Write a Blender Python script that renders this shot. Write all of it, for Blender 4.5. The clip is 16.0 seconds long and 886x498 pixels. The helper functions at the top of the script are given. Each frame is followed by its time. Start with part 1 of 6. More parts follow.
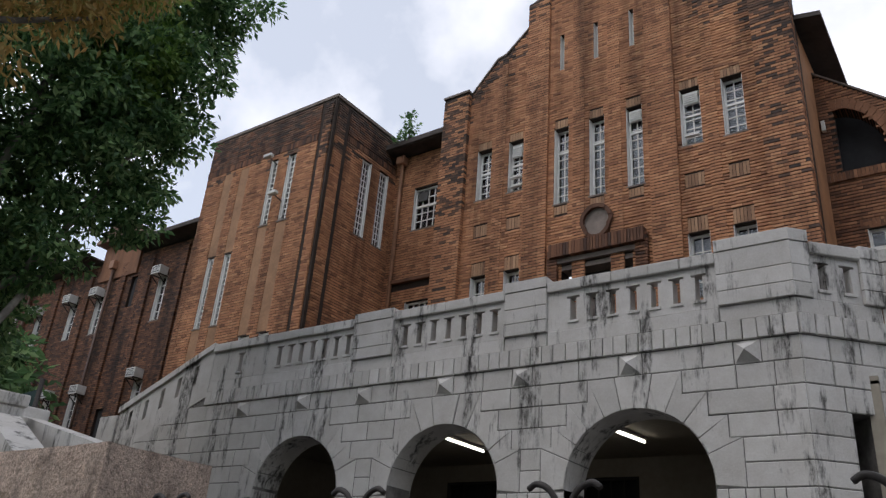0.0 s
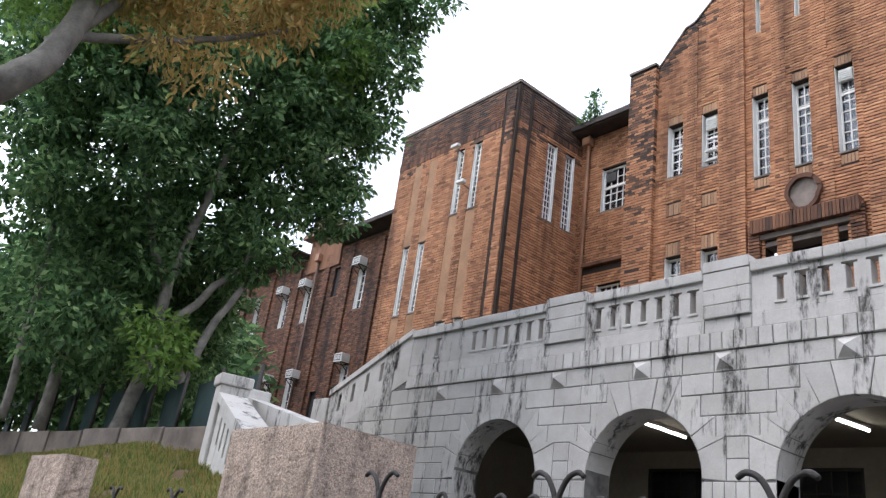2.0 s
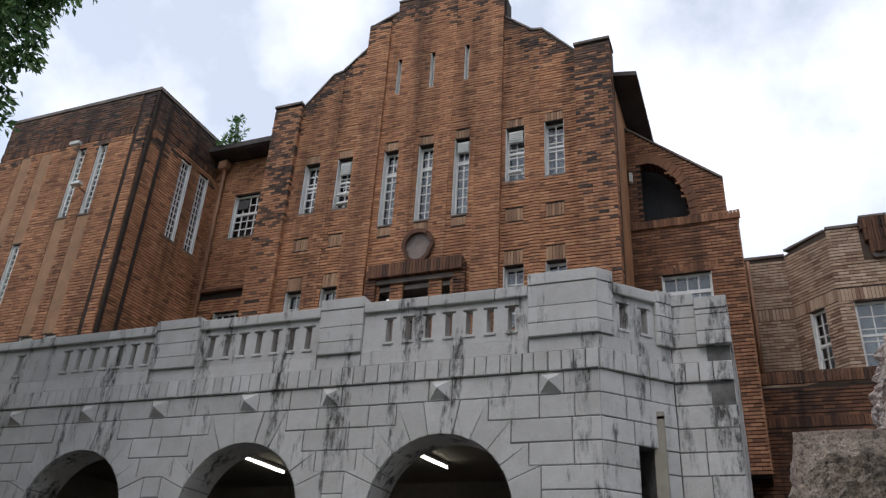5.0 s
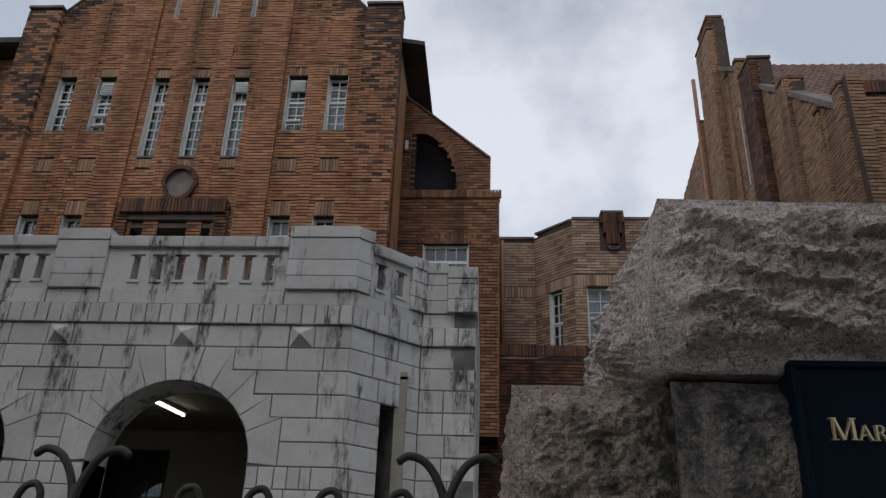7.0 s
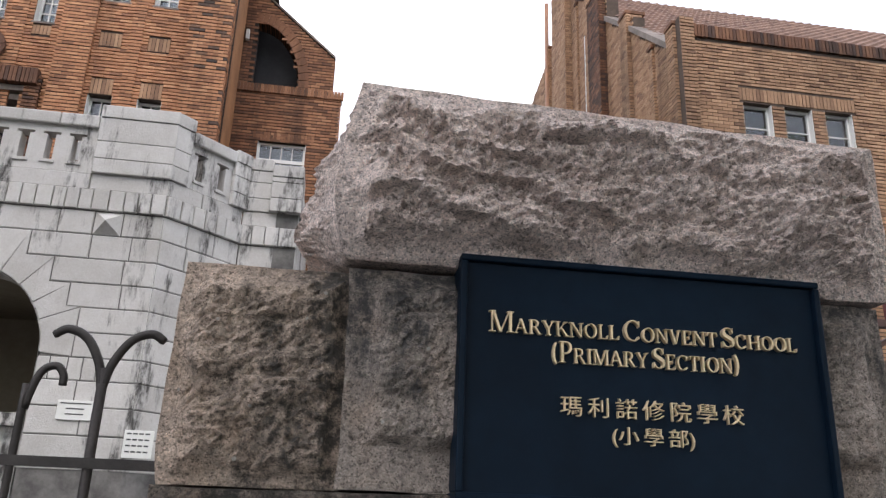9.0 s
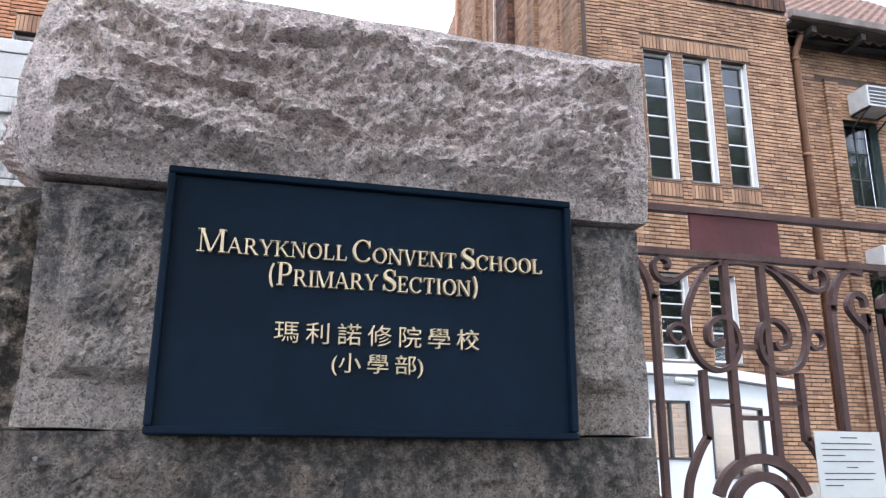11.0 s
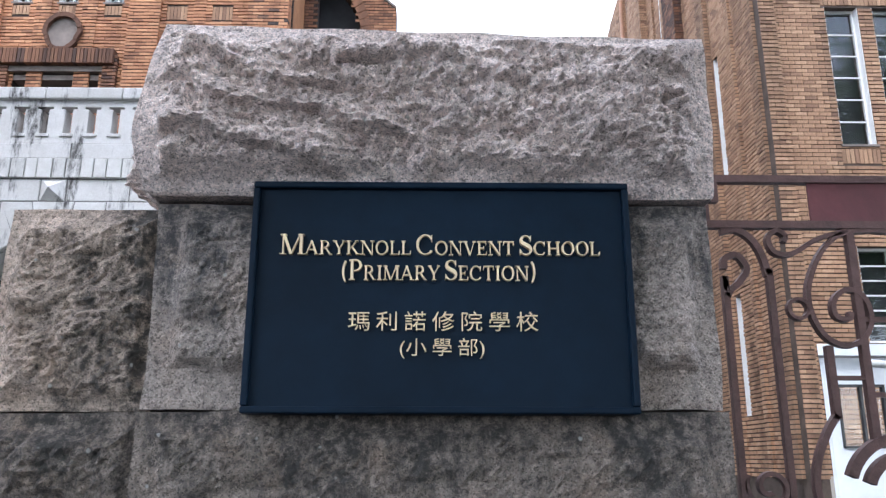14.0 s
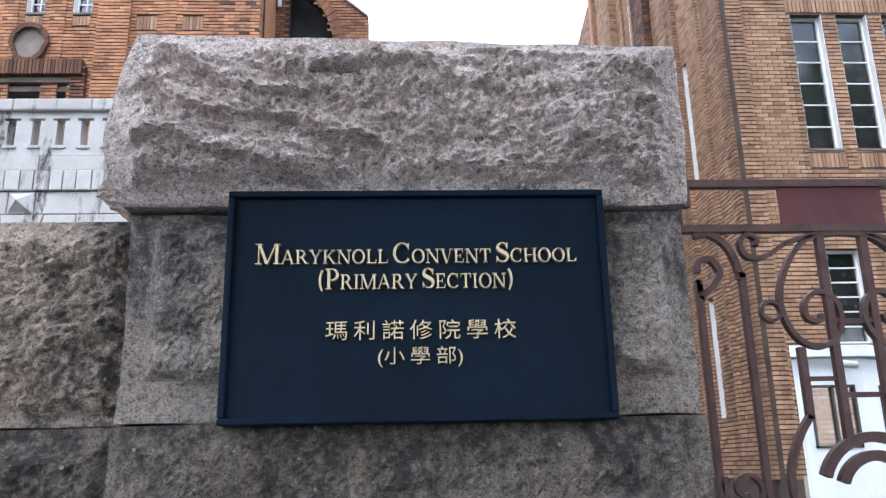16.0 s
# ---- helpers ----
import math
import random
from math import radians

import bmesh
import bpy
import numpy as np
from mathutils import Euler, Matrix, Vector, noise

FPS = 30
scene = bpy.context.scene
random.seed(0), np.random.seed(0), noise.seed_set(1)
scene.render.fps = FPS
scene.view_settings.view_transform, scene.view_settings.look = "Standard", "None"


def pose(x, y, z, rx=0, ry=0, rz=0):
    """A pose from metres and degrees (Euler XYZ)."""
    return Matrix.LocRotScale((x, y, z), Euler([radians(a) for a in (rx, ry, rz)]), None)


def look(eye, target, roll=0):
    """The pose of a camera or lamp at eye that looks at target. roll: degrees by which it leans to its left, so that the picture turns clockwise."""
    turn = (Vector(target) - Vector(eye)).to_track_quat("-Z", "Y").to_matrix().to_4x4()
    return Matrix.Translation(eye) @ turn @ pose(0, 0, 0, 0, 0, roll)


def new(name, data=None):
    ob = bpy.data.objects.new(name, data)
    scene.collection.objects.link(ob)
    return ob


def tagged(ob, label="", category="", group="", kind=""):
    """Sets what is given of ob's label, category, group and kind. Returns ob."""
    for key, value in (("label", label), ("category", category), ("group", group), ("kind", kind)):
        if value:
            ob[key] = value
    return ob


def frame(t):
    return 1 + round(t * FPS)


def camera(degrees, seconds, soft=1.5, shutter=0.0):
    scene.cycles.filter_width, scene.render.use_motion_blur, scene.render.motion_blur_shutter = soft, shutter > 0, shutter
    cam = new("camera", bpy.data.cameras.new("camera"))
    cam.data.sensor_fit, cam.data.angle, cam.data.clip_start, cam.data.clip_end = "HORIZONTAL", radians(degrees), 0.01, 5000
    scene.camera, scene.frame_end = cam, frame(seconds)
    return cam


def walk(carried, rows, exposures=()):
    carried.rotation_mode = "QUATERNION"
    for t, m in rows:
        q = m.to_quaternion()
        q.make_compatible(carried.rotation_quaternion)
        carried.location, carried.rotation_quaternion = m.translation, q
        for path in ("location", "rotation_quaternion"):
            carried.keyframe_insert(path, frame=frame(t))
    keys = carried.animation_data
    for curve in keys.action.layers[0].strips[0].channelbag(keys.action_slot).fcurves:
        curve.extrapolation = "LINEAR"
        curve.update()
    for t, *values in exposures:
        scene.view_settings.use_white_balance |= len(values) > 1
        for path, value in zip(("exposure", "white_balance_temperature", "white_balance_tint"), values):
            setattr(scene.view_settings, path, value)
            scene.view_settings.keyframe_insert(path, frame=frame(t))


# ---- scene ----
cam = camera(58.7, 16.0, soft=1.3)
PATH = [
    (0, (0.0183, 0.0517, 1.6092), (-0.8933, 1.2567, 2.3133), 4.7),
    (0.5, (-0.0058, 0.0675, 1.6050), (-1.0308, 1.1842, 2.2975), 6.0),
    (1, (-0.0100, 0.0800, 1.6075), (-1.1067, 1.1342, 2.2883), 7.1),
    (1.5, (0.0058, 0.0608, 1.6108), (-1.1717, 1.0400, 2.2683), 8.2),
    (2, (0.0275, 0.0333, 1.6050), (-1.1842, 0.9867, 2.2375), 8.3),
    (2.5, (0.0408, 0.0167, 1.5933), (-1.1608, 0.9900, 2.2150), 8.2),
    (3, (-0.0008, 0.0350, 1.6042), (-1.1000, 1.1133, 2.2425), 7.6),
    (3.5, (-0.0108, 0.0583, 1.6158), (-0.9817, 1.2417, 2.2758), 6.9),
    (4, (-0.0392, 0.1017, 1.6350), (-0.8708, 1.3633, 2.3375), 5.6),
    (4.2, (-0.0533, 0.1192, 1.6383), (-0.8258, 1.4067, 2.3617), 5.1),
    (6.3, (-0.1433, 0.2058, 1.6592), (-0.4342, 1.6633, 2.4142), 2.0),
    (6.5, (-0.1333, 0.2125, 1.6608), (-0.3750, 1.6883, 2.3958), 1.9),
    (7, (-0.082, 0.259, 1.637), (-0.203, 2.064, 2.488), 2.0),
    (7.5, (0.035, 0.29, 1.637), (0.012, 2.113, 2.46), 1.9),
    (8, (0.131, 0.287, 1.629), (0.192, 2.128, 2.408), 2.1),
    (8.5, (0.19, 0.305, 1.622), (0.35, 2.162, 2.347), 2.2),
    (9, (0.235, 0.316, 1.616), (0.509, 2.187, 2.267), 2.1),
    (9.5, (0.278, 0.327, 1.613), (0.705, 2.192, 2.195), 1.4),
    (10, (0.34, 0.366, 1.605), (0.916, 2.208, 2.132), 0.7),
    (10.2, (0.387, 0.398, 1.613), (0.999, 2.229, 2.134), 0.5),
    (12.3, (0.837, 0.33, 1.586), (0.927, 2.255, 2.124), 0.7),
    (12.5, (0.837, 0.324, 1.583), (0.889, 2.258, 2.091), 1.0),
    (13, (0.826, 0.301, 1.575), (0.8, 2.243, 2.053), 1.3),
    (13.5, (0.825, 0.272, 1.57), (0.794, 2.212, 2.055), 0.9),
    (14, (0.828, 0.25, 1.57), (0.852, 2.182, 2.087), 0.1),
    (14.5, (0.829, 0.243, 1.571), (0.899, 2.17, 2.103), -0.8),
    (15, (0.823, 0.241, 1.572), (0.902, 2.165, 2.11), -1.1),
    (15.5, (0.822, 0.246, 1.571), (0.907, 2.17, 2.111), -1.1),
    (16, (0.824, 0.251, 1.57), (0.912, 2.176, 2.106), -1.2),
]
walk(cam, [(t, look(eye, target, roll)) for t, eye, target, roll in PATH],
     exposures=[(0, -0.3, 6700, 12), (0.5, 0.2, 6600, 12), (1.0, 0.35, 6550, 13), (2.0, 0.8, 6450, 13), (3.0, 0.85, 6400, 13), (3.5, 0.45, 6400, 13), (4.2, 0.1, 6450, 12), (6.3, -0.7, 6550, 10), (7.3, -0.85, 6550, 10), (8.0, -0.7, 6600, 10),
                (8.5, -0.3, 6700, 12), (9.0, 0.65, 6800, 14), (9.5, 1.15, 6600, 14), (10.0, 1.4, 6350, 14), (12.3, 1.35, 5950, 12), (16, 1.25, 5950, 12)])

# ---- light: an overcast day ----
world = bpy.data.worlds.new("overcast_sky")
scene.world = world
world.use_nodes = True
wn, wl = world.node_tree.nodes, world.node_tree.links
sky = wn.new("ShaderNodeTexSky")
sky.sky_type, sky.sun_disc = "NISHITA", False
sky.sun_elevation, sky.sun_rotation = radians(58), radians(200)
coord = wn.new("ShaderNodeTexCoord")
clouds = wn.new("ShaderNodeTexNoise")
clouds.inputs["Scale"].default_value, clouds.inputs["Detail"].default_value, clouds.inputs["Roughness"].default_value = 2.6, 7, 0.55
cramp = wn.new("ShaderNodeValToRGB")
cramp.color_ramp.elements[0].position, cramp.color_ramp.elements[0].color = 0.43, (0.56, 0.59, 0.64, 1)
cramp.color_ramp.elements[1].position, cramp.color_ramp.elements[1].color = 0.57, (1.0, 1.0, 1.02, 1)
wl.new(coord.outputs["Generated"], clouds.inputs["Vector"])
wl.new(clouds.outputs["Fac"], cramp.inputs[0])
scale_sky = wn.new("ShaderNodeMixRGB")
scale_sky.blend_type = "MIX"
scale_sky.inputs[0].default_value = 0.92
wl.new(sky.outputs[0], scale_sky.inputs[1])
wl.new(cramp.outputs[0], scale_sky.inputs[2])
wl.new(scale_sky.outputs[0], wn["Background"].inputs[0])
wn["Background"].inputs[1].default_value = 1.3
sun_data = bpy.data.lights.new("sun", "SUN")
sun_data.energy, sun_data.angle, sun_data.color = 0.5, radians(25), (1.0, 0.96, 0.9)
sun = new("sun", sun_data)
sun.matrix_world = look((-6, -14, 30), (0, 8, 0))


# ---- materials ----
def nodes_of(name, rough=0.8, metal=0.0):
    m = bpy.data.materials.new(name)
    m.use_nodes = True
    n, l = m.node_tree.nodes, m.node_tree.links
    p = n["Principled BSDF"]
    p.inputs["Roughness"].default_value, p.inputs["Metallic"].default_value = rough, metal
    return m, n, l, p


def noise_node(n, l, scale, detail=5, rough=0.55, stretch=None):
    tc = n.new("ShaderNodeTexCoord")
    t = n.new("ShaderNodeTexNoise")
    t.inputs["Scale"].default_value, t.inputs["Detail"].default_value, t.inputs["Roughness"].default_value = scale, detail, rough
    if stretch:
        mp = n.new("ShaderNodeMapping")
        mp.inputs["Scale"].default_value = stretch
        l.new(tc.outputs["Object"], mp.inputs[0])
        l.new(mp.outputs[0], t.inputs["Vector"])
    else:
        l.new(tc.outputs["Object"], t.inputs["Vector"])
    return t.outputs["Fac"]


def ramp(n, l, fac, stops):
    r = n.new("ShaderNodeValToRGB")
    e = r.color_ramp.elements
    while len(e) < len(stops):
        e.new(0.5)
    for k, (pos, c) in zip(e, stops):
        k.position, k.color = pos, (*c, 1) if len(c) == 3 else c
    l.new(fac, r.inputs[0])
    return r.outputs[0]


def mix(n, l, fac, a, b, kind="MIX"):
    x = n.new("ShaderNodeMixRGB")
    x.blend_type = kind
    for s, v in zip(x.inputs, (fac, a, b)):
        if isinstance(v, (int, float)):
            s.default_value = v if s.type == "VALUE" else (v, v, v, 1)
        elif isinstance(v, tuple):
            s.default_value = (*v, 1)
        else:
            l.new(v, s)
    return x.outputs[0]


def bump(n, l, p, h, strength=0.5, dist=0.02):
    b = n.new("ShaderNodeBump")
    b.inputs["Strength"].default_value, b.inputs["Distance"].default_value = strength, dist
    l.new(h, b.inputs["Height"])
    l.new(b.outputs[0], p.inputs["Normal"])


def brick_material(name, tones, grime=0.7, single=False):
    """Fired brick, each piece of its own tone; soot and rain streaks run over all."""
    m, n, l, p = nodes_of(name, 0.85)
    if single:
        rnd = n.new("ShaderNodeObjectInfo").outputs["Random"]
    else:
        rnd = n.new("ShaderNodeNewGeometry").outputs["Random Per Island"]
    c = ramp(n, l, rnd, tones)
    fine = noise_node(n, l, 45, 6, 0.7)
    c = mix(n, l, 0.45, c, ramp(n, l, fine, [(0.3, (0.3, 0.3, 0.3)), (0.7, (0.75, 0.72, 0.7))]), "OVERLAY")
    streak = noise_node(n, l, 0.9, 6, 0.6, (1.6, 1.6, 0.16))
    blotch = noise_node(n, l, 0.55, 5, 0.65)
    d = mix(n, l, 1.0, ramp(n, l, streak, [(0.47, (1, 1, 1)), (0.66, (0.2, 0.19, 0.19))]), ramp(n, l, blotch, [(0.45, (1, 1, 1)), (0.75, (0.5, 0.48, 0.47))]), "MULTIPLY")
    c = mix(n, l, grime, c, d, "MULTIPLY")
    l.new(c, p.inputs["Base Color"])
    bump(n, l, p, fine, 0.7, 0.006)
    return m


ORANGE = [(0.0, (0.21, 0.10, 0.054)), (0.10, (0.33, 0.152, 0.08)), (0.45, (0.42, 0.195, 0.098)), (0.75, (0.46, 0.22, 0.11)), (1.0, (0.53, 0.275, 0.145))]
# scaled down so that tree shade on the wing is in the brick colour
BROWN = [(0.0, (0.055, 0.029, 0.021)), (0.3, (0.118, 0.054, 0.031)), (0.7, (0.175, 0.078, 0.041)), (1.0, (0.24, 0.115, 0.06))]
SOOT = [(0.0, (0.05, 0.036, 0.03)), (0.4, (0.10, 0.06, 0.043)), (0.75, (0.16, 0.088, 0.056)), (1.0, (0.22, 0.12, 0.072))]
PALE = [(0.0, (0.26, 0.15, 0.10)), (0.3, (0.42, 0.28, 0.19)), (0.7, (0.52, 0.37, 0.26)), (1.0, (0.58, 0.43, 0.31))]
TAN = [(0.0, (0.22, 0.123, 0.075)), (0.15, (0.31, 0.178, 0.104)), (0.6, (0.385, 0.228, 0.132)), (1.0, (0.46, 0.285, 0.172))]
BRICK = brick_material("orange_brick", ORANGE)
BRICK_DARK = brick_material("sooty_shaded_brick", BROWN, 0.95)
BRICK_MID = brick_material("dull_orange_brick", [(0.0, (0.14, 0.066, 0.038)), (0.35, (0.25, 0.115, 0.06)), (0.75, (0.33, 0.155, 0.08)), (1.0, (0.40, 0.20, 0.105))], 0.7)
BRICK_SOOT = brick_material("sooty_black_brick", SOOT, 0.7)
BRICK_PALE = brick_material("pale_brick", PALE, 0.4)
BRICK_TAN = brick_material("tan_brick", TAN, 0.5)
BRICK_TAN_SINGLE = brick_material("tan_brick_piece", TAN, 0.5, True)
SOLDIER = brick_material("soldier_brick", TAN, 0.6)


def plain(name, colour, rough=0.7, metal=0.0, vary=0.25, scale=6.0, bumps=0.15):
    m, n, l, p = nodes_of(name, rough, metal)
    a = noise_node(n, l, scale, 6, 0.6)
    b = noise_node(n, l, scale * 9, 4, 0.6)
    lo = tuple(v * (1 - vary) for v in colour)
    hi = tuple(min(1, v * (1 + vary)) for v in colour)
    c = ramp(n, l, a, [(0.3, lo), (0.7, hi)])
    c = mix(n, l, 0.3, c, ramp(n, l, b, [(0.3, (0.35, 0.35, 0.35)), (0.7, (0.65, 0.65, 0.65))]), "OVERLAY")
    l.new(c, p.inputs["Base Color"])
    if bumps:
        bump(n, l, p, b, bumps, 0.01)
    return m


MORTAR = plain("dark_mortar", (0.035, 0.024, 0.018), 0.95, vary=0.35, scale=3)
MORTAR_TAN = plain("tan_mortar", (0.085, 0.06, 0.045), 0.95, vary=0.35, scale=3)
RENDER = plain("orange_render", (0.34, 0.16, 0.07), 0.9, vary=0.25, scale=1.2)
WHITE = plain("white_painted_wood", (0.74, 0.73, 0.70), 0.5, vary=0.08, scale=4, bumps=0.05)
IRON = plain("dark_wrought_iron", (0.035, 0.03, 0.028), 0.55, 0.3, 0.4, 12, 0.2)
RUST = plain("brown_painted_iron", (0.10, 0.052, 0.045), 0.55, 0.2, 0.35, 14, 0.2)
PLATE = plain("maroon_sheet_metal", (0.12, 0.028, 0.032), 0.5, 0.0, 0.2, 5, 0.1)
PIPE = plain("brown_painted_pipe", (0.30, 0.15, 0.085), 0.6, vary=0.3, scale=3)
FRAME = plain("dark_green_window_frame", (0.05, 0.07, 0.065), 0.5, vary=0.2)
PIPE_DARK = plain("dark_painted_pipe", (0.09, 0.05, 0.035), 0.6, vary=0.3, scale=3)
TILE = plain("brown_roof_tile", (0.20, 0.12, 0.09), 0.85, vary=0.4, scale=2.5, bumps=0.3)
EAVE = plain("weathered_eave_board", (0.06, 0.05, 0.045), 0.9, vary=0.4, scale=2)
CEMENT = plain("cement_coping", (0.17, 0.14, 0.12), 0.9, vary=0.45, scale=1.6, bumps=0.3)
BOARD = plain("navy_sign_board", (0.004, 0.012, 0.024), 0.5, 0.0, 0.3, 2.5, 0.03)
BOARD.node_tree.nodes["Principled BSDF"].inputs["Specular IOR Level"].default_value = 0.1
GOLD = plain("brushed_gold_letter", (0.74, 0.59, 0.38), 0.45, 0.4, 0.12, 30, 0.05)
BARK = plain("grey_bark", (0.17, 0.157, 0.138), 0.95, vary=0.55, scale=4, bumps=0.7)
PLASTIC = plain("off_white_plastic", (0.55, 0.55, 0.52), 0.5, vary=0.12, scale=5)
GRILLE = plain("dark_grille", (0.05, 0.05, 0.05), 0.6, vary=0.2)
BLIND = plain("window_blind", (0.26, 0.29, 0.32), 0.8, vary=0.3, scale=1.5)
# near-black colour that paints the shade inside rooms and openings
ROOM_SHADE = plain("painted_room_shade", (0.03, 0.03, 0.032), 0.9, vary=0.4, scale=1)
PLASTER = plain("dull_plaster", (0.30, 0.27, 0.22), 0.9, vary=0.12, scale=1)
EARTH = plain("earth_and_roots", (0.13, 0.085, 0.05), 0.95, vary=0.5, scale=2, bumps=0.5)
ASPHALT = plain("asphalt", (0.05, 0.05, 0.05), 0.9, vary=0.3, scale=2, bumps=0.3)
BOOTHWHITE = plain("white_enamel_panel", (0.72, 0.74, 0.76), 0.4, vary=0.06, scale=2, bumps=0.03)
NET = plain("green_mesh_sheet", (0.012, 0.035, 0.035), 0.8, vary=0.4, scale=2)
PAPER = plain("laminated_paper", (0.78, 0.78, 0.74), 0.35, vary=0.04, scale=3, bumps=0.0)
INK = plain("ink", (0.05, 0.05, 0.05), 0.6)

GLASS, gn, gl, gp = nodes_of("window_glass", 0.03)
gp.inputs["Base Color"].default_value = (0.93, 0.96, 0.97, 1)
gp.inputs["Transmission Weight"].default_value = 1.0
gp.inputs["IOR"].default_value = 1.42

LAMP, ln, ll, lp = nodes_of("fluorescent_tube", 0.4)
lp.inputs["Emission Color"].default_value = (1, 0.97, 0.86, 1)
lp.inputs["Emission Strength"].default_value = 7


def whitewash():
    """Whitewashed granite with black algae running down from joints and ledges."""
    m, n, l, p = nodes_of("whitewashed_granite", 0.88)
    rnd = n.new("ShaderNodeObjectInfo").outputs["Random"]
    c = ramp(n, l, rnd, [(0.0, (0.53, 0.517, 0.495)), (0.5, (0.58, 0.566, 0.545)), (1.0, (0.63, 0.615, 0.59))])
    fine = noise_node(n, l, 38, 6, 0.7)
    c = mix(n, l, 0.35, c, ramp(n, l, fine, [(0.3, (0.36, 0.35, 0.34)), (0.65, (0.62, 0.62, 0.62))]), "OVERLAY")
    mid = noise_node(n, l, 2.2, 6, 0.65)
    c = mix(n, l, 0.5, c, ramp(n, l, mid, [(0.35, (0.7, 0.68, 0.65)), (0.62, (1, 1, 1))]), "MULTIPLY")
    run = noise_node(n, l, 1.5, 7, 0.7, (1.5, 1.5, 0.26))
    brk = noise_node(n, l, 7.0, 5, 0.7, (1.6, 1.6, 0.7))
    a = ramp(n, l, run, [(0.525, (0, 0, 0)), (0.6, (1, 1, 1))])
    b = ramp(n, l, brk, [(0.38, (0, 0, 0)), (0.58, (1, 1, 1))])
    f = mix(n, l, 1.0, a, b, "MULTIPLY")
    c = mix(n, l, f, c, (0.07, 0.066, 0.062))
    l.new(c, p.inputs["Base Color"])
    bump(n, l, p, fine, 0.55, 0.012)
    return m


STONE = whitewash()
JOINT = plain("dark_stone_joint", (0.15, 0.143, 0.135), 0.95, vary=0.5, scale=4)


def granite(name, base, dark, stain, band=None, tint=(0.30, 0.20, 0.13)):
    """Rough quarried granite: pink, white and black crystals, rusty bloom, dark algae runs. band: axis and stretch over
    which the dark colour thickens.
    """
    m, n, l, p = nodes_of(name, 0.9)
    tc = n.new("ShaderNodeTexCoord")
    big = noise_node(n, l, 4.5, 6, 0.6)
    c = ramp(n, l, big, [(0.32, tuple(v * 0.86 for v in base)), (0.68, tuple(min(1, v * 1.1) for v in base))])
    c = mix(n, l, ramp(n, l, noise_node(n, l, 7.5, 5, 0.65), [(0.52, (0, 0, 0)), (0.72, (0.4, 0.4, 0.4))]), c, tint)
    vo = n.new("ShaderNodeTexVoronoi")
    vo.inputs["Scale"].default_value = 330
    l.new(tc.outputs["Object"], vo.inputs["Vector"])
    sep = n.new("ShaderNodeSeparateColor")
    l.new(vo.outputs["Color"], sep.inputs[0])
    c = mix(n, l, 1.0, c, ramp(n, l, sep.outputs[0], [(0.0, (0.4, 0.39, 0.38)), (0.12, (0.6, 0.59, 0.58)), (0.25, (0.86, 0.85, 0.85)), (0.6, (1.0, 0.96, 0.94)), (0.85, (1.1, 1.06, 1.04)), (1.0, (1.35, 1.33, 1.3))]), "MULTIPLY")
    fine = noise_node(n, l, 70, 7, 0.7)
    c = mix(n, l, 0.8, c, ramp(n, l, fine, [(0.34, (0.2, 0.19, 0.18)), (0.46, (0.9, 0.9, 0.9)), (0.66, (1.28, 1.28, 1.28))]), "MULTIPLY")
    blot = noise_node(n, l, 5.5, 8, 0.68, (2.0, 2.0, 0.5))
    if band:
        axis, start, end, gain = band
        xyz = n.new("ShaderNodeSeparateXYZ")
        l.new(tc.outputs["Object"], xyz.inputs[0])
        mr = n.new("ShaderNodeMapRange")
        mr.inputs["From Min"].default_value, mr.inputs["From Max"].default_value = start, end
        mr.inputs["To Min"].default_value, mr.inputs["To Max"].default_value = 0.0, gain
        l.new(xyz.outputs[axis], mr.inputs["Value"])
        add = n.new("ShaderNodeMath")
        add.operation = "ADD"
        l.new(blot, add.inputs[0])
        l.new(mr.outputs[0], add.inputs[1])
        blot = add.outputs[0]
    grain = noise_node(n, l, 34, 6, 0.75)
    f = mix(n, l, 1.0, ramp(n, l, blot, [(0.56 - stain, (0, 0, 0)), (0.74 - stain, (0.92, 0.92, 0.92))]), ramp(n, l, grain, [(0.36, (0.15, 0.15, 0.15)), (0.56, (1, 1, 1))]), "MULTIPLY")
    c = mix(n, l, f, c, dark)
    spot = n.new("ShaderNodeTexVoronoi")
    spot.inputs["Scale"].default_value = 17
    l.new(tc.outputs["Object"], spot.inputs["Vector"])
    c = mix(n, l, ramp(n, l, spot.outputs["Distance"], [(0.05, (0.7, 0.7, 0.7)), (0.09, (0, 0, 0))]), c, (0.5, 0.49, 0.45))
    l.new(c, p.inputs["Base Color"])
    h = mix(n, l, 0.5, fine, noise_node(n, l, 24, 6, 0.7))
    bump(n, l, p, h, 1.0, 0.03)
    return m


# cap raised, lower pillar stones darkened: light level is put into these base colours
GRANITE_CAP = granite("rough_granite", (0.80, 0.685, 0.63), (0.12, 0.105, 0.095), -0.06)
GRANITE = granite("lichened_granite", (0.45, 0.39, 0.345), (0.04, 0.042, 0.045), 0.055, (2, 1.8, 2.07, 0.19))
GRANITE_LOW = granite("darkened_granite", (0.295, 0.25, 0.212), (0.03, 0.029, 0.027), 0.10, (2, 1.45, 1.66, 0.15))
GRANITE_TAN = granite("pinkish_granite", (0.58, 0.47, 0.385), (0.035, 0.034, 0.031), 0.0, (0, 0.06, 0.24, 0.3))
GRANITE_PALE = granite("pale_mottled_granite", (0.60, 0.48, 0.40), (0.15, 0.115, 0.095), 0.08)


